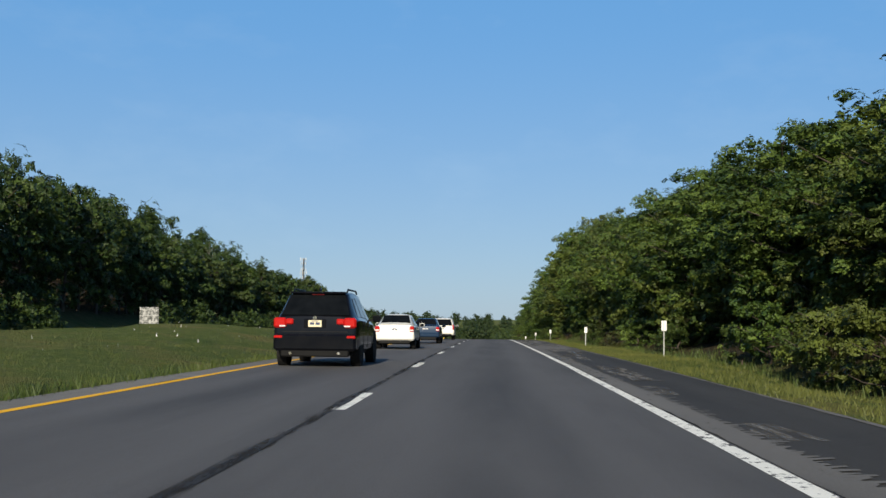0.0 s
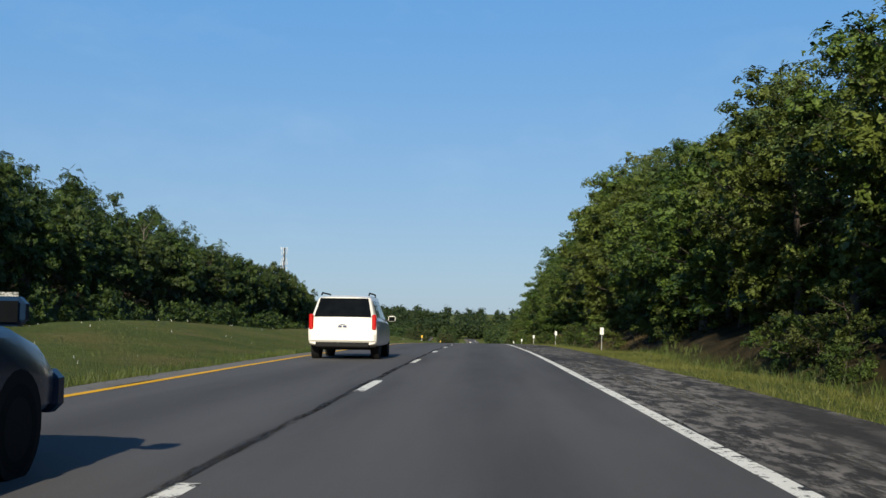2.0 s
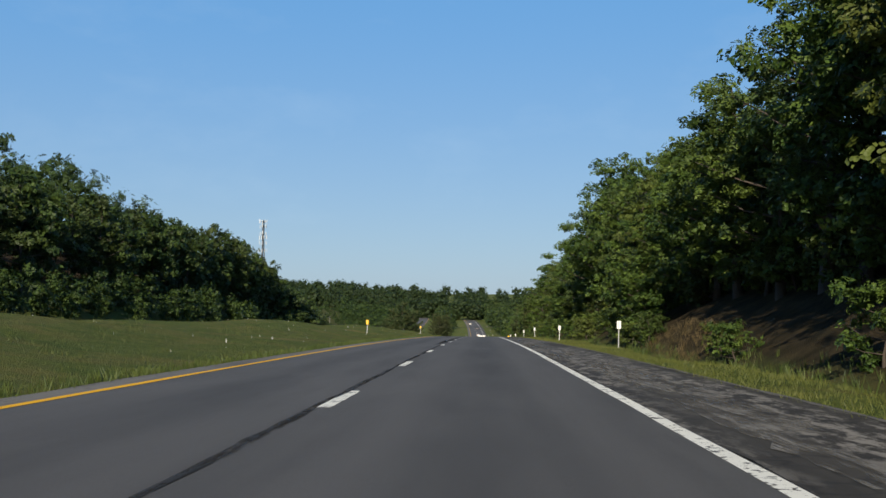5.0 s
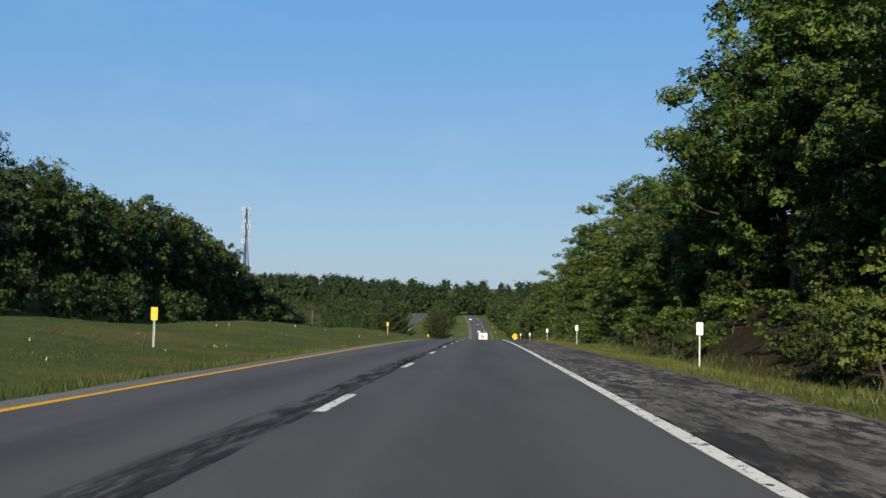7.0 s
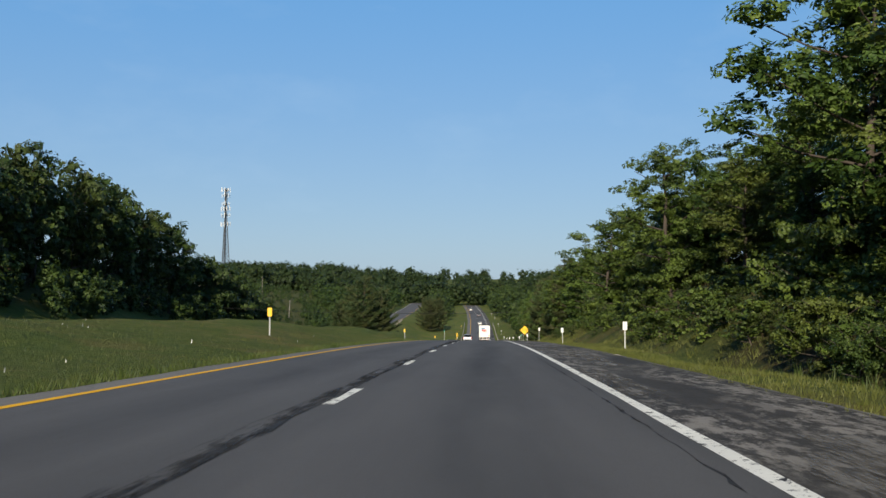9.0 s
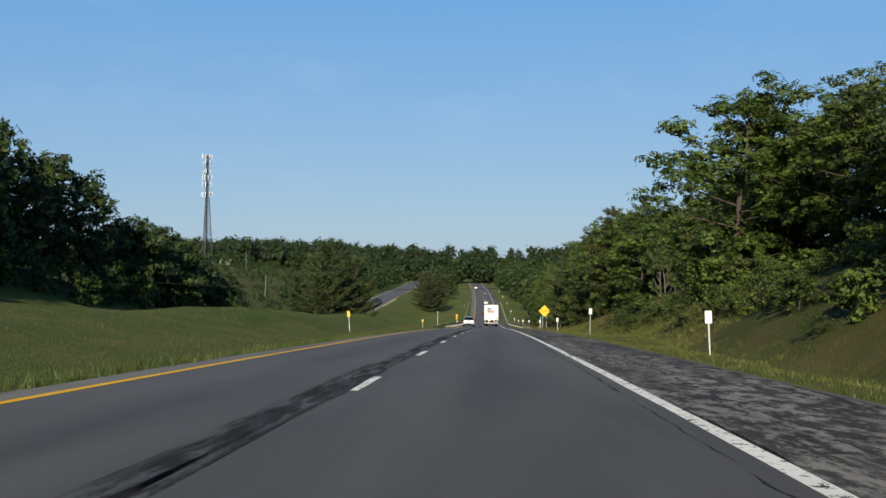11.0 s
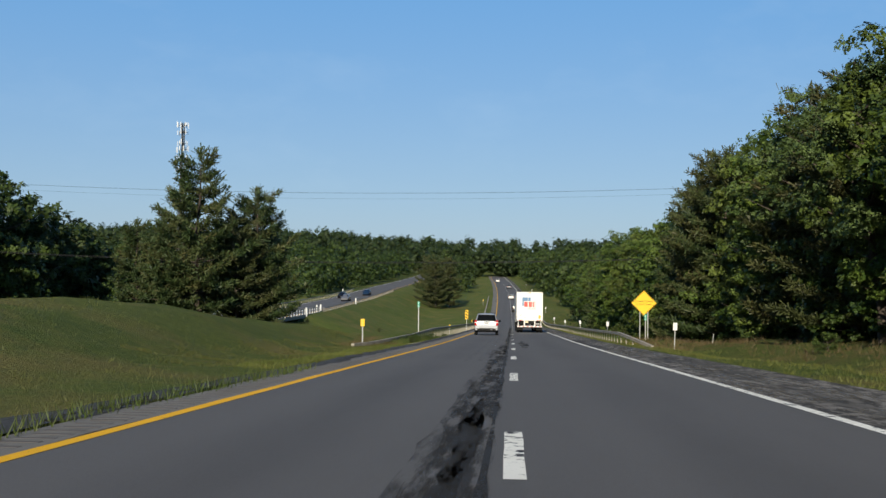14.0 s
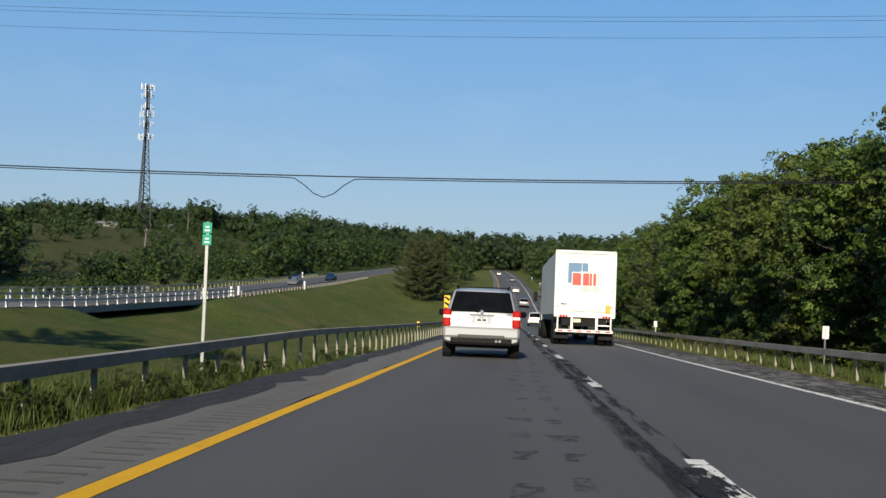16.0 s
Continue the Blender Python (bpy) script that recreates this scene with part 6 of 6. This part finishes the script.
FAR_SUV = dict(
    w=0.93, r=0.36, axles=(0.98, 3.68), floor=0.28, bumper=(0.46, 0.74), mirror=2.95,
    windows=((0.42, 1.18, 0.55, 1.12), (1.28, 2.12, 1.22, 2.08), (2.22, 3.05, 2.18, 2.62)),
    rear_glass=((0.035, 1.16, 0.78), (0.345, 1.665, 0.66)), windscreen=((3.50, 1.12, 0.74), (2.88, 1.62, 0.64)),
    lamps=(((0.86, 0.03, 1.02), (0.12, 0.14, 0.42), M_RED, None),),
    plate=(-0.005, 0.9, M_PLATE), recess_mat=M_CARWHITE, rails=(0.5, 2.3, 0.66, 1.83, M_PLASTIC))
make_car("suv", "white sport utility car far along the road", "car", M_CARWHITE, SUV, FAR_SUV, on_road(-2.05, 88.0))
make_car("suv", "white sport utility car in the valley", "car", M_CARWHITE, SUV, FAR_SUV, on_road(1.85, 620.0))
make_car("suv", "dark van-like car on the slope", "car", M_CARGREY, SUV, FAR_SUV, on_road(1.2, 690.0, 0.01))
sedan("white sedan climbing the far slope", M_CARWHITE, on_road(0.6 + float(road_x(748)), 748, 0.02))
sedan("dark sedan climbing the far slope", M_CARGREY, on_road(1.2 + float(road_x(835)), 835, 0.03))
sedan("pale sedan near the far crest", M_CARWHITE, on_road(-2.0 + float(road_x(920)), 920, 0.04))


def on_opp(x, y):
    g = math.atan2(float(opp_z(y - 3) - opp_z(y)), 3.0)
    return Matrix.Translation((x + float(road_x(y)), y, float(opp_z(y)))) @ Euler((0, 0, math.pi)).to_matrix().to_4x4() @ Euler((g, 0, 0)).to_matrix().to_4x4()


sedan("grey sedan on the opposite carriageway", M_CARGREY, on_opp(-35.8, 655))
sedan("black sedan on the opposite carriageway", M_CARBLACK, on_opp(-39.2, 672))
sedan("dark blue sedan on the opposite carriageway", M_CARBLUE, on_opp(-35.8, 690))


# ---- lorry with box trailer ----
def lorry(m):
    t = thing("lorry", "white box trailer lorry with blue, grey and red print", "lorry", m)
    Lb, Wb, z0, z1 = 14.6, 1.28, 1.28, 3.95
    part("trailer_box", box((0, Lb / 2 + 0.06, (z0 + z1) / 2), (2 * Wb - 0.04, Lb, z1 - z0), 0.02), M_TRAILER, t)
    fr = bmesh.new()
    for sx in (-1, 1):
        add_box(fr, (sx * (Wb - 0.045), 0.03, (z0 + z1) / 2), (0.11, 0.16, z1 - z0 + 0.06), 0.012)
    add_box(fr, (0, 0.03, z1 - 0.01), (2 * Wb, 0.16, 0.13), 0.012)
    add_box(fr, (0, 0.03, z0 - 0.02), (2 * Wb, 0.16, 0.17), 0.012)
    part("door_frame", fr, M_TRAILER, t)
    for sx in (-1, 1):
        d = part("rear_door", box((sx * 0.585, 0.015, (z0 + z1) / 2 + 0.03), (1.15, 0.05, z1 - z0 - 0.24), 0.008), M_TRAILER, t)
        part("lock_rod", cyl((sx * 0.16, -0.025, z0 + 0.08), (sx * 0.16, -0.025, z1 - 0.12), 0.014, 0.014, 8), M_TRAILER, d)
        part("lock_rod", cyl((sx * 0.80, -0.025, z0 + 0.08), (sx * 0.80, -0.025, z1 - 0.12), 0.014, 0.014, 8), M_TRAILER, d)
        part("lock_handle", box((sx * 0.46, -0.03, z0 + 0.22), (0.34, 0.02, 0.035), 0.006), M_GALV, d)
        for k in range(4):
            part("hinge", box((sx * 1.15, -0.02, z0 + 0.35 + 0.68 * k), (0.12, 0.03, 0.07), 0.008), M_GALV, d)
    # printed squares and bars
    part("print_square", box((-0.32, -0.0135, 3.05), (0.84, 0.006, 0.86)), M_LOGO_BLUE, t, "blue printed square")
    part("print_square", box((0.18, -0.0175, 2.69), (0.86, 0.006, 0.87)), M_LOGO_GREY, t, "pale grey printed square")
    part("print_panel", box((-0.06, -0.0215, 2.79), (1.04, 0.006, 0.60)), M_TRAILER, t)
    for x, w in ((-0.37, 0.36), (0.08, 0.38), (0.38, 0.12)):
        part("print_bar", box((x, -0.026, 2.79), (w, 0.006, 0.52)), M_LOGO_RED, t, "red printed bar")
    for k in range(9):
        part("print_bar", box((-0.62 + 0.155 * k, -0.0135, 2.10), (0.10, 0.005, 0.026)), M_LOGO_GREY, t)
    part("number_bar", box((-0.88, -0.0135, 1.72), (0.28, 0.005, 0.05)), M_PLASTIC, t)
    part("placard", box((0.98, -0.0135, 1.56), (0.22, 0.006, 0.34)), M_ORANGE, t, "orange warning sticker")
    for k, x in enumerate((-1.0, -0.88, -0.76, 0.80, 0.92, 1.04)):
        part("tail_light", cyl((x, -0.07, 1.22), (x, -0.03, 1.22), 0.05, 0.05, 12), M_RED, t)
    for x in (-0.1, 0.0, 0.1, -1.15, 1.15):
        part("marker_lamp", box((x, -0.06, z1 + 0.01), (0.07, 0.03, 0.035), 0.006), M_ORANGE, t)
    # rear guard
    bm = bmesh.new()
    add_box(bm, (0, 0.0, 0.60), (2.42, 0.10, 0.12), 0.01)
    for sx in (-1, 1):
        add_box(bm, (sx * 0.52, 0.04, 0.90), (0.10, 0.10, 0.62))
        add_box(bm, (sx * 1.12, 0.04, 0.90), (0.06, 0.08, 0.62))
    add_box(bm, (0.86, 0.03, 0.86), (0.55, 0.06, 0.05))
    part("rear_guard", bm, M_TRAILER, t, "white rear underride guard")
    for k in range(6):
        part("reflector_bar", box((-1.0 + 0.4 * k, -0.052, 0.60), (0.2, 0.006, 0.05)), M_RED, t)
    part("number_plate", box((-0.30, -0.01, 1.04), (0.30, 0.012, 0.15)), M_PLATE_Y, t)
    # chassis, axles, flaps
    part("chassis", box((0, 6.6, 1.08), (1.1, 12.6, 0.22), 0.01), M_PLASTIC, t)
    part("slider", box((0, 1.6, 0.98), (1.9, 3.0, 0.36), 0.02), M_PLASTIC, t)
    for y in (0.95, 2.2):
        part("axle", cyl((-1.0, y, 0.51), (1.0, y, 0.51), 0.08, 0.08, 10), M_PLASTIC, t)
        for x in (-1.13, -0.80, 0.80, 1.13):
            wheel(t, x, y, 0.51, 0.27, 1 if x > 0 else -1)
    for sx in (-1, 1):
        part("mud_flap", box((sx * 0.95, 0.32, 0.56), (0.62, 0.012, 0.60)), M_PLASTIC, t)
        leg = part("landing_leg", box((sx * 0.75, 10.6, 0.72), (0.12, 0.12, 0.9)), M_GALV, t)
        part("foot", box((sx * 0.75, 10.6, 0.25), (0.26, 0.26, 0.04)), M_GALV, leg)
    # tractor
    cab = box((0, 17.0, 2.05), (2.35, 2.5, 2.7), 0.18)
    part("cab", cab, M_CARWHITE, t)
    part("fairing", box((0, 16.6, 3.55), (2.2, 1.7, 0.6), 0.2), M_CARWHITE, t)
    part("bonnet", box((0, 18.9, 1.45), (1.7, 1.6, 1.2), 0.2), M_CARWHITE, t)
    part("tractor_chassis", box((0, 15.6, 0.9), (1.0, 6.8, 0.3), 0.02), M_PLASTIC, t)
    for sx in (-1, 1):
        part("exhaust_stack", cyl((sx * 1.05, 15.55, 1.2), (sx * 1.05, 15.55, 3.9), 0.08, 0.08, 10), M_CHROME, t)
        mr = part("door_mirror", box((sx * 1.45, 18.0, 2.35), (0.22, 0.10, 0.55), 0.03), M_PLASTIC, t)
        part("mirror_arm", box((sx * 1.27, 18.0, 2.35), (0.25, 0.04, 0.04)), M_PLASTIC, mr)
        part("fuel_tank", cyl((sx * 0.95, 15.6, 0.75), (sx * 0.95, 16.9, 0.75), 0.32, 0.32, 16), M_CHROME, t)
        part("cab_window", box((sx * 1.18, 17.4, 2.55), (0.02, 0.9, 0.7), 0.004), M_GLASS, t)
    for y in (13.1, 14.4):
        for x in (-1.08, -0.76, 0.76, 1.08):
            wheel(t, x, y, 0.51, 0.27, 1 if x > 0 else -1)
    for x in (-1.02, 1.02):
        wheel(t, x, 19.0, 0.51, 0.29, 1 if x > 0 else -1)
    return t


lorry(on_road(1.8, 529.0, 0.012))


# ---- grass, weeds, stones, surface wear ----
def blades(name, label, spots, height, width, material, rng, per=3, lean=0.35, category="grass"):
    """Tufts of tapered blades at many spots, one mesh."""
    p = np.repeat(np.asarray(spots, float), per, 0)
    n = len(p)
    p[:, 0] += rng.normal(0, 0.05, n)
    p[:, 1] += rng.normal(0, 0.05, n)
    h = height * (0.5 + 0.8 * rng.random(n))
    a = rng.random(n) * 6.283
    side = np.stack([np.cos(a), np.sin(a), np.zeros(n)], 1) * (width * (0.6 + 0.6 * rng.random(n)))[:, None]
    b_ = rng.random(n) * 6.283
    tip = p + np.stack([np.cos(b_) * h * lean, np.sin(b_) * h * lean, h], 1)
    base = p - np.array([0, 0, 0.03])
    v = np.stack([base - side, base + side, tip + side * 0.12, tip - side * 0.12], 1).reshape(-1, 3)
    ob = new(name, fast_mesh(name, v, np.arange(n * 4).reshape(n, 4), material))
    return tagged(ob, label, category, kind="stuff")


def scatter(rng, n, x0, x1, y0, y1, power=1.0):
    yy = rng.uniform(y0, y1, n)
    xx = x0 + (x1 - x0) * rng.random(n) ** power
    return np.stack([xx + road_x(yy), yy, rough_ground(xx + road_x(yy), yy)], 1)


rng = np.random.default_rng(51)
blades("verge_grass", "bright green grass along the outer verge", np.concatenate([scatter(rng, 24000, 5.9, 9.2, 8, 330, 1.1), scatter(rng, 6500, 6.1, 10.5, 330, 480), scatter(rng, 2500, 5.6, 8.5, 480, 560)]), 0.085, 0.009, M_VERGE, rng, 4, 0.6)
blades("verge_grass", "shaggy grass fringe along the median edge", np.concatenate([scatter(rng, 17000, -4.25, -8.0, 8, 448, 2.2), scatter(rng, 9000, -5.05, -9.5, 446, 482, 1.5), scatter(rng, 5000, -5.45, -12.0, 482, 500, 1.2), scatter(rng, 4000, -5.45, -11.0, 500, 560, 1.3)]), 0.05, 0.009, M_GRASS, rng, 3, 0.9)
blades("verge_grass", "dark shaggy clumps overhanging the median edge", scatter(rng, 7000, -4.22, -4.75, 8, 446, 1.4), 0.17, 0.012, M_WEED, rng, 4, 0.5)
blades("meadow_grass", "mown grass of the median", scatter(rng, 14000, -7, -22, 20, 460, 1.2), 0.055, 0.014, M_GRASS, rng, 2, 0.7)
blades("dry_grass", "dry tan grass on the bank", np.concatenate([scatter(rng, 1500, 11, 18, 295, 345), scatter(rng, 2600, 11, 19, 375, 480), scatter(rng, 500, 9.6, 12.5, 62, 80), scatter(rng, 500, 9.6, 12.5, 118, 138), scatter(rng, 350, 9.6, 12, 186, 200), scatter(rng, 2000, 9, 14, 480, 560)]), 0.24, 0.010, M_DRYGRASS, rng, 5, 0.6)
blades("dry_grass", "tall tan reeds at the foot of the median pines", scatter(rng, 700, -24, -31, 498, 507), 0.85, 0.02, M_DRYGRASS, rng, 4, 0.15)
blades("weeds", "tall green weeds at the foot of the guard rail", np.concatenate([scatter(rng, 5200, -5.8, -7.8, 481, 515), scatter(rng, 1500, -6.2, -7.6, 515, 600), scatter(rng, 2200, 6.6, 8.5, 490, 600)]), 0.22, 0.011, M_WEED, rng, 6, 0.25, "weeds")
blades("weeds", "lush green weeds over the lower bank", np.concatenate([scatter(rng, 3200, 9.4, 13.0, 372, 448, 1.3), scatter(rng, 500, 9.6, 12.0, 300, 345, 1.3)]), 0.21, 0.016, M_VERGE, rng, 5, 0.7, "weeds")
blades("dry_grass", "tawny seeding grass on the lit bank", scatter(rng, 2600, 11.0, 21.0, 396, 446, 1.1), 0.34, 0.010, M_DRYGRASS, rng, 5, 0.5)
for x, y, k in ((10.7, 398, 0.40), (11.5, 404, 0.58), (12.5, 408, 0.5), (11.1, 392, 0.5), (12.7, 414, 0.34), (11.7, 386, 0.55), (10.9, 380, 0.48), (13.4, 396, 0.5), (12.1, 374, 0.5), (11.1, 407.5, 0.5), (10.7, 410.5, 0.32), (12.2, 412.5, 0.5), (11.9, 418, 0.3), (13.5, 424, 0.4)):
    plant(SHRUB[0], x, y, k, rng, 0.05)
blades("weeds", "tall tangled weeds at the foot of the bank", scatter(rng, 2200, 8.9, 10.4, 18, 300, 1.3), 0.26, 0.014, M_WEED, rng, 4, 0.4, "weeds")
blades("weeds", "rank yellow-green weeds reaching up to the rail", np.concatenate([scatter(rng, 750, -5.9, -7.4, 482, 503), scatter(rng, 150, -5.9, -7.0, 503, 540)]), 0.38, 0.011, M_WEED, rng, 6, 0.55, "weeds")
blades("verge_grass", "low green grass fringe before the rail", scatter(rng, 5200, -5.1, -6.4, 446, 530), 0.07, 0.009, M_VERGE, rng, 4, 0.7)
blades("dry_grass", "tall brownish grass round the end of the guard rail", np.concatenate([scatter(rng, 1100, -6.0, -9.0, 477, 492), scatter(rng, 600, 7.2, 9.0, 476, 500)]), 0.20, 0.008, M_DRYGRASS, rng, 3, 0.6)
for _ in range(22):
    yy = rng.uniform(285, 480)
    plant(SHRUB[int(rng.random() < 0.5)], rng.uniform(10.8, 17.5), yy, rng.uniform(0.15, 0.34), rng, 0.05)
# weedy bushes at the guard rail
y = 484.0
while y < 520:
    plant(SHRUB[0], -6.2 + rng.normal(0, 0.35), y, rng.uniform(0.13, 0.24), rng, 0.05)
    y += rng.uniform(0.5, 0.95) if y < 502 else rng.uniform(1.4, 2.4)
for x, y, s in ((-6.6, 486.5, 0.30), (-6.7, 492.5, 0.38), (-6.6, 499.0, 0.26), (-7.3, 504, 0.34), (-7.0, 510, 0.25), (8.0, 534, 0.42), (7.9, 512, 0.3), (8.2, 522, 0.3), (-16, 540, 0.5), (-19, 548, 0.55), (-22, 600, 0.5)):
    plant(SHRUB[0], x, y, 0.68 * s, rng, 0.05)

# pale flowers in the median grass
fl = scatter(rng, 420, -6, -22, 15, 330)
blades("clover", "small white flowers in the median grass", fl, 0.09, 0.016, M_WHITE, rng, 1, 0.2, "flowers")


# loose stones at the pavement edge
def stones(label, spots, rng, size, lift=0.0):
    vs, fs = [], []
    base = np.array([(-1, -1, -.6), (1, -1, -.6), (1, 1, -.6), (-1, 1, -.6), (-.7, -.7, .6), (.7, -.7, .6), (.7, .7, .6), (-.7, .7, .6)])
    q = np.array([(0, 1, 5, 4), (1, 2, 6, 5), (2, 3, 7, 6), (3, 0, 4, 7), (4, 5, 6, 7)])
    for i, p in enumerate(spots):
        s = size * (0.4 + rng.random())
        a = rng.random() * 6.283
        c, d = math.cos(a), math.sin(a)
        k = base * (s * (0.6 + 0.6 * rng.random(3))) * (0.85 + 0.3 * rng.random((8, 1)))
        vs.append(np.stack([k[:, 0] * c - k[:, 1] * d, k[:, 0] * d + k[:, 1] * c, k[:, 2] + lift], 1) + p)
        fs.append(q + 8 * i)
    ob = new("gravel", fast_mesh("gravel", np.concatenate(vs), np.concatenate(fs), M_STONE))
    return tagged(ob, label, "gravel", kind="stuff")


stones("loose pale gravel along the pavement edge", np.concatenate([scatter(rng, 6500, -4.96, -5.36, 478, 516)]), rng, 0.024, 0.03)

# dark worn patches beside the lane line
M_PATCH = ragged("asphalt_patch", (0.020, 0.020, 0.020), (0.040, 0.039, 0.037), 0.43, 0.16, 2.8, 0.36)
M_BAND = ragged("asphalt_band", (0.024, 0.024, 0.024), (0.046, 0.045, 0.043), 0.30, 0.3, 2.0, 0.2)


def streak(xa, xb, ya, yb, lift, seed, step=0.7):
    """A dark lengthwise streak that narrows away at both ends."""
    r = np.random.default_rng(seed)
    vs, fs = [], []
    n = max(6, int((yb - ya) / step))
    for i in range(n + 1):
        t = i / n
        y = ya + (yb - ya) * t
        f = min(1.0, 6 * t, 6 * (1 - t)) ** 0.7
        c, h = (xa + xb) / 2, (xb - xa) / 2 * f * (0.8 + 0.2 * math.sin(y * 0.31 + seed)) + 0.002
        for s in (-1, 1):
            x = c + s * h + float(road_x(y)) + r.normal(0, 0.015)
            vs.append((x, y, surf(c + s * h, y) + lift))
        if i:
            o = 2 * i
            fs.append((o - 2, o - 1, o + 1, o))
    mesh_object("dark_patch", vs, fs, M_PATCH, road)


k = 0
for ya, yb, xa, xb in ((-20, 46, -0.21, -0.05), (40, 210, -0.20, -0.06), (195, 245, -0.66, -0.12), (228, 275, -0.36, -0.1), (255, 340, -0.42, -0.10), (325, 380, -0.68, -0.08), (366, 410, -0.68, -0.08), (396, 440, -0.70, -0.06), (425, 476, -0.70, -0.06), (455, 610, -0.34, -0.08), (468, 486, 0.35, 0.9), (486, 620, -0.10, 0.22)):
    for layer, inset in ((0, 0.0), (1, 0.14), (2, 0.28)):
        streak(xa + inset * (xb - xa), xb, ya + 2 * layer, yb - 3 * layer, 0.0018 + 0.0007 * layer, 300 + k)
        k += 1
M_SCUFF = ragged("asphalt_scuff", (0.030, 0.030, 0.029), (0.052, 0.050, 0.048), 0.46, 1.2, 5.0, 0.3)
for i in range(42):
    for xc in (-1.16, -0.80):
        y0 = 452 + i * 1.45 + rng.uniform(-0.2, 0.2)
        marking("scuff_mark", xc - 0.09 + rng.normal(0, 0.02), xc + 0.09 + rng.normal(0, 0.02), y0, y0 + rng.uniform(0.35, 0.6), M_SCUFF, "", lift=0.002, step=0.3, wav=0.03, seed=400 + i, parent=road)
# sealing spilt over the worn lane dashes
M_SPILL = ragged("spilt_sealer", (0.010, 0.010, 0.011), (0.020, 0.020, 0.020), 0.44, 0.5, 3.0, 0.05)
for y0 in (489.3, 501.6):
    marking("sealer_spill", -0.16, 0.14, y0, y0 + 1.9, M_SPILL, "", lift=0.0075, step=0.4, wav=0.03, seed=int(y0), parent=road)
# pale worn streaks on the dark shoulder
M_WORN = ragged("asphalt_worn", (0.10, 0.095, 0.085), (0.18, 0.17, 0.15), 0.44, 0.16, 3.4, 0.16)
for i in range(150):
    y0 = rng.uniform(8, 470)
    xc = rng.uniform(3.95, 5.2)
    marking("worn_patch", xc - rng.uniform(0.15, 0.4), xc + rng.uniform(0.15, 0.4), y0, y0 + rng.uniform(1.5, 9), M_WORN, "", lift=0.0 + 0.00004 * i, step=0.5, wav=0.06, seed=500 + i, parent=shoulder_right)
M_PALE = ragged("asphalt_pale", (0.092, 0.088, 0.080), (0.135, 0.129, 0.117), 0.30, 0.5, 2.4, 0.12)
marking("worn_strip", 3.77, 4.10, -60, 56, M_PALE, "pale worn strip beside the edge line", lift=0.0035, step=0.5, wav=0.012, seed=8, parent=shoulder_right)
marking("worn_patch", 4.05, 5.5, 47.5, 57, M_PALE, "pale bare patch of the shoulder", lift=0.0031, step=0.5, wav=0.05, seed=17, parent=shoulder_right)
marking("crumbled_edge", 5.64, 5.73, -60, 60, M_PALE, "pale crumbled edge of the shoulder", lift=0.003, step=0.4, wav=0.015, seed=18, parent=shoulder_right)
marking("crumbled_edge", 5.98, 6.07, 105, 430, M_PALE, "", lift=0.003, step=0.6, wav=0.02, seed=19, parent=shoulder_right)
for ya, yb, xc in ((262, 300, 3.36), (120, 150, 3.40), (330, 362, 3.38)):
    marking("crack", xc, xc + 0.009, ya, yb, M_TAR, "", lift=0.0025, step=0.4, wav=0.018, seed=int(ya), parent=road)
# comb-like fingers of bare asphalt where the dark sealing stops
vs, fs = [], []
for i in range(330):
    y0 = 2 + i * 0.15
    ln = 0.02 + 0.16 * rng.random() ** 2 + 0.04 * math.sin(y0 * 0.21) * math.sin(y0 * 0.037)
    w = rng.uniform(0.09, 0.19)
    sk = rng.uniform(0.02, 0.12)
    o = len(vs)
    for x, y in ((4.04, y0), (4.04, y0 + w), (4.13 + ln, y0 + w * 0.8 + sk), (4.13 + ln, y0 + w * 0.35 + sk)):
        vs.append((x, y, surf(x, y) + 0.0037))
    fs.append((o, o + 3, o + 2, o + 1))
mesh_object("worn_edge", vs, fs, asphalt_material("asphalt_bare", (0.092, 0.088, 0.080), (0.135, 0.129, 0.117)), shoulder_right, "combed ragged edge of the dark sealing")
# dark sealed band and rumble grooves on the left shoulder
marking("sealed_band", -4.95, -4.40, 428, 620, M_BAND, "dark sealed band at the pavement edge", lift=0.001, step=0.8, wav=0.07, seed=12, parent=shoulder_left)
# grooves are flat plates; the shade in them is put into a darker asphalt
M_GROOVE_SHADE = asphalt_material("asphalt_groove_shade", (0.066, 0.062, 0.055), (0.11, 0.10, 0.09))
me = bpy.data.meshes.new("rumble_groove")
bm = box((0, 0, 0), (0.36, 0.10, 0.003))
bm.to_mesh(me)
bm.free()
me.materials.append(M_GROOVE_SHADE)
for i in range(240):
    y = 425 + i * 0.32
    g = new("rumble_groove", me)
    g.parent = shoulder_left
    g.location = (-3.95 + rng.normal(0, 0.02), y + rng.normal(0, 0.02), surf(-3.95, y) - 0.0025)
    g.rotation_euler = (math.atan(-0.046), 0, 0)

# litter at the edge of the shoulder
lit = mesh_object("litter", *tube([(0, 0, 0), (0.16, 0.05, 0.02), (0.28, 0.0, 0.0)], [0.02, 0.035, 0.015], 6), M_STONE)
lit.location = (5.9, 303, float(rough_ground(5.9, 303)) + 0.03)
tagged(lit, "pale scrap of litter at the pavement edge", "litter")
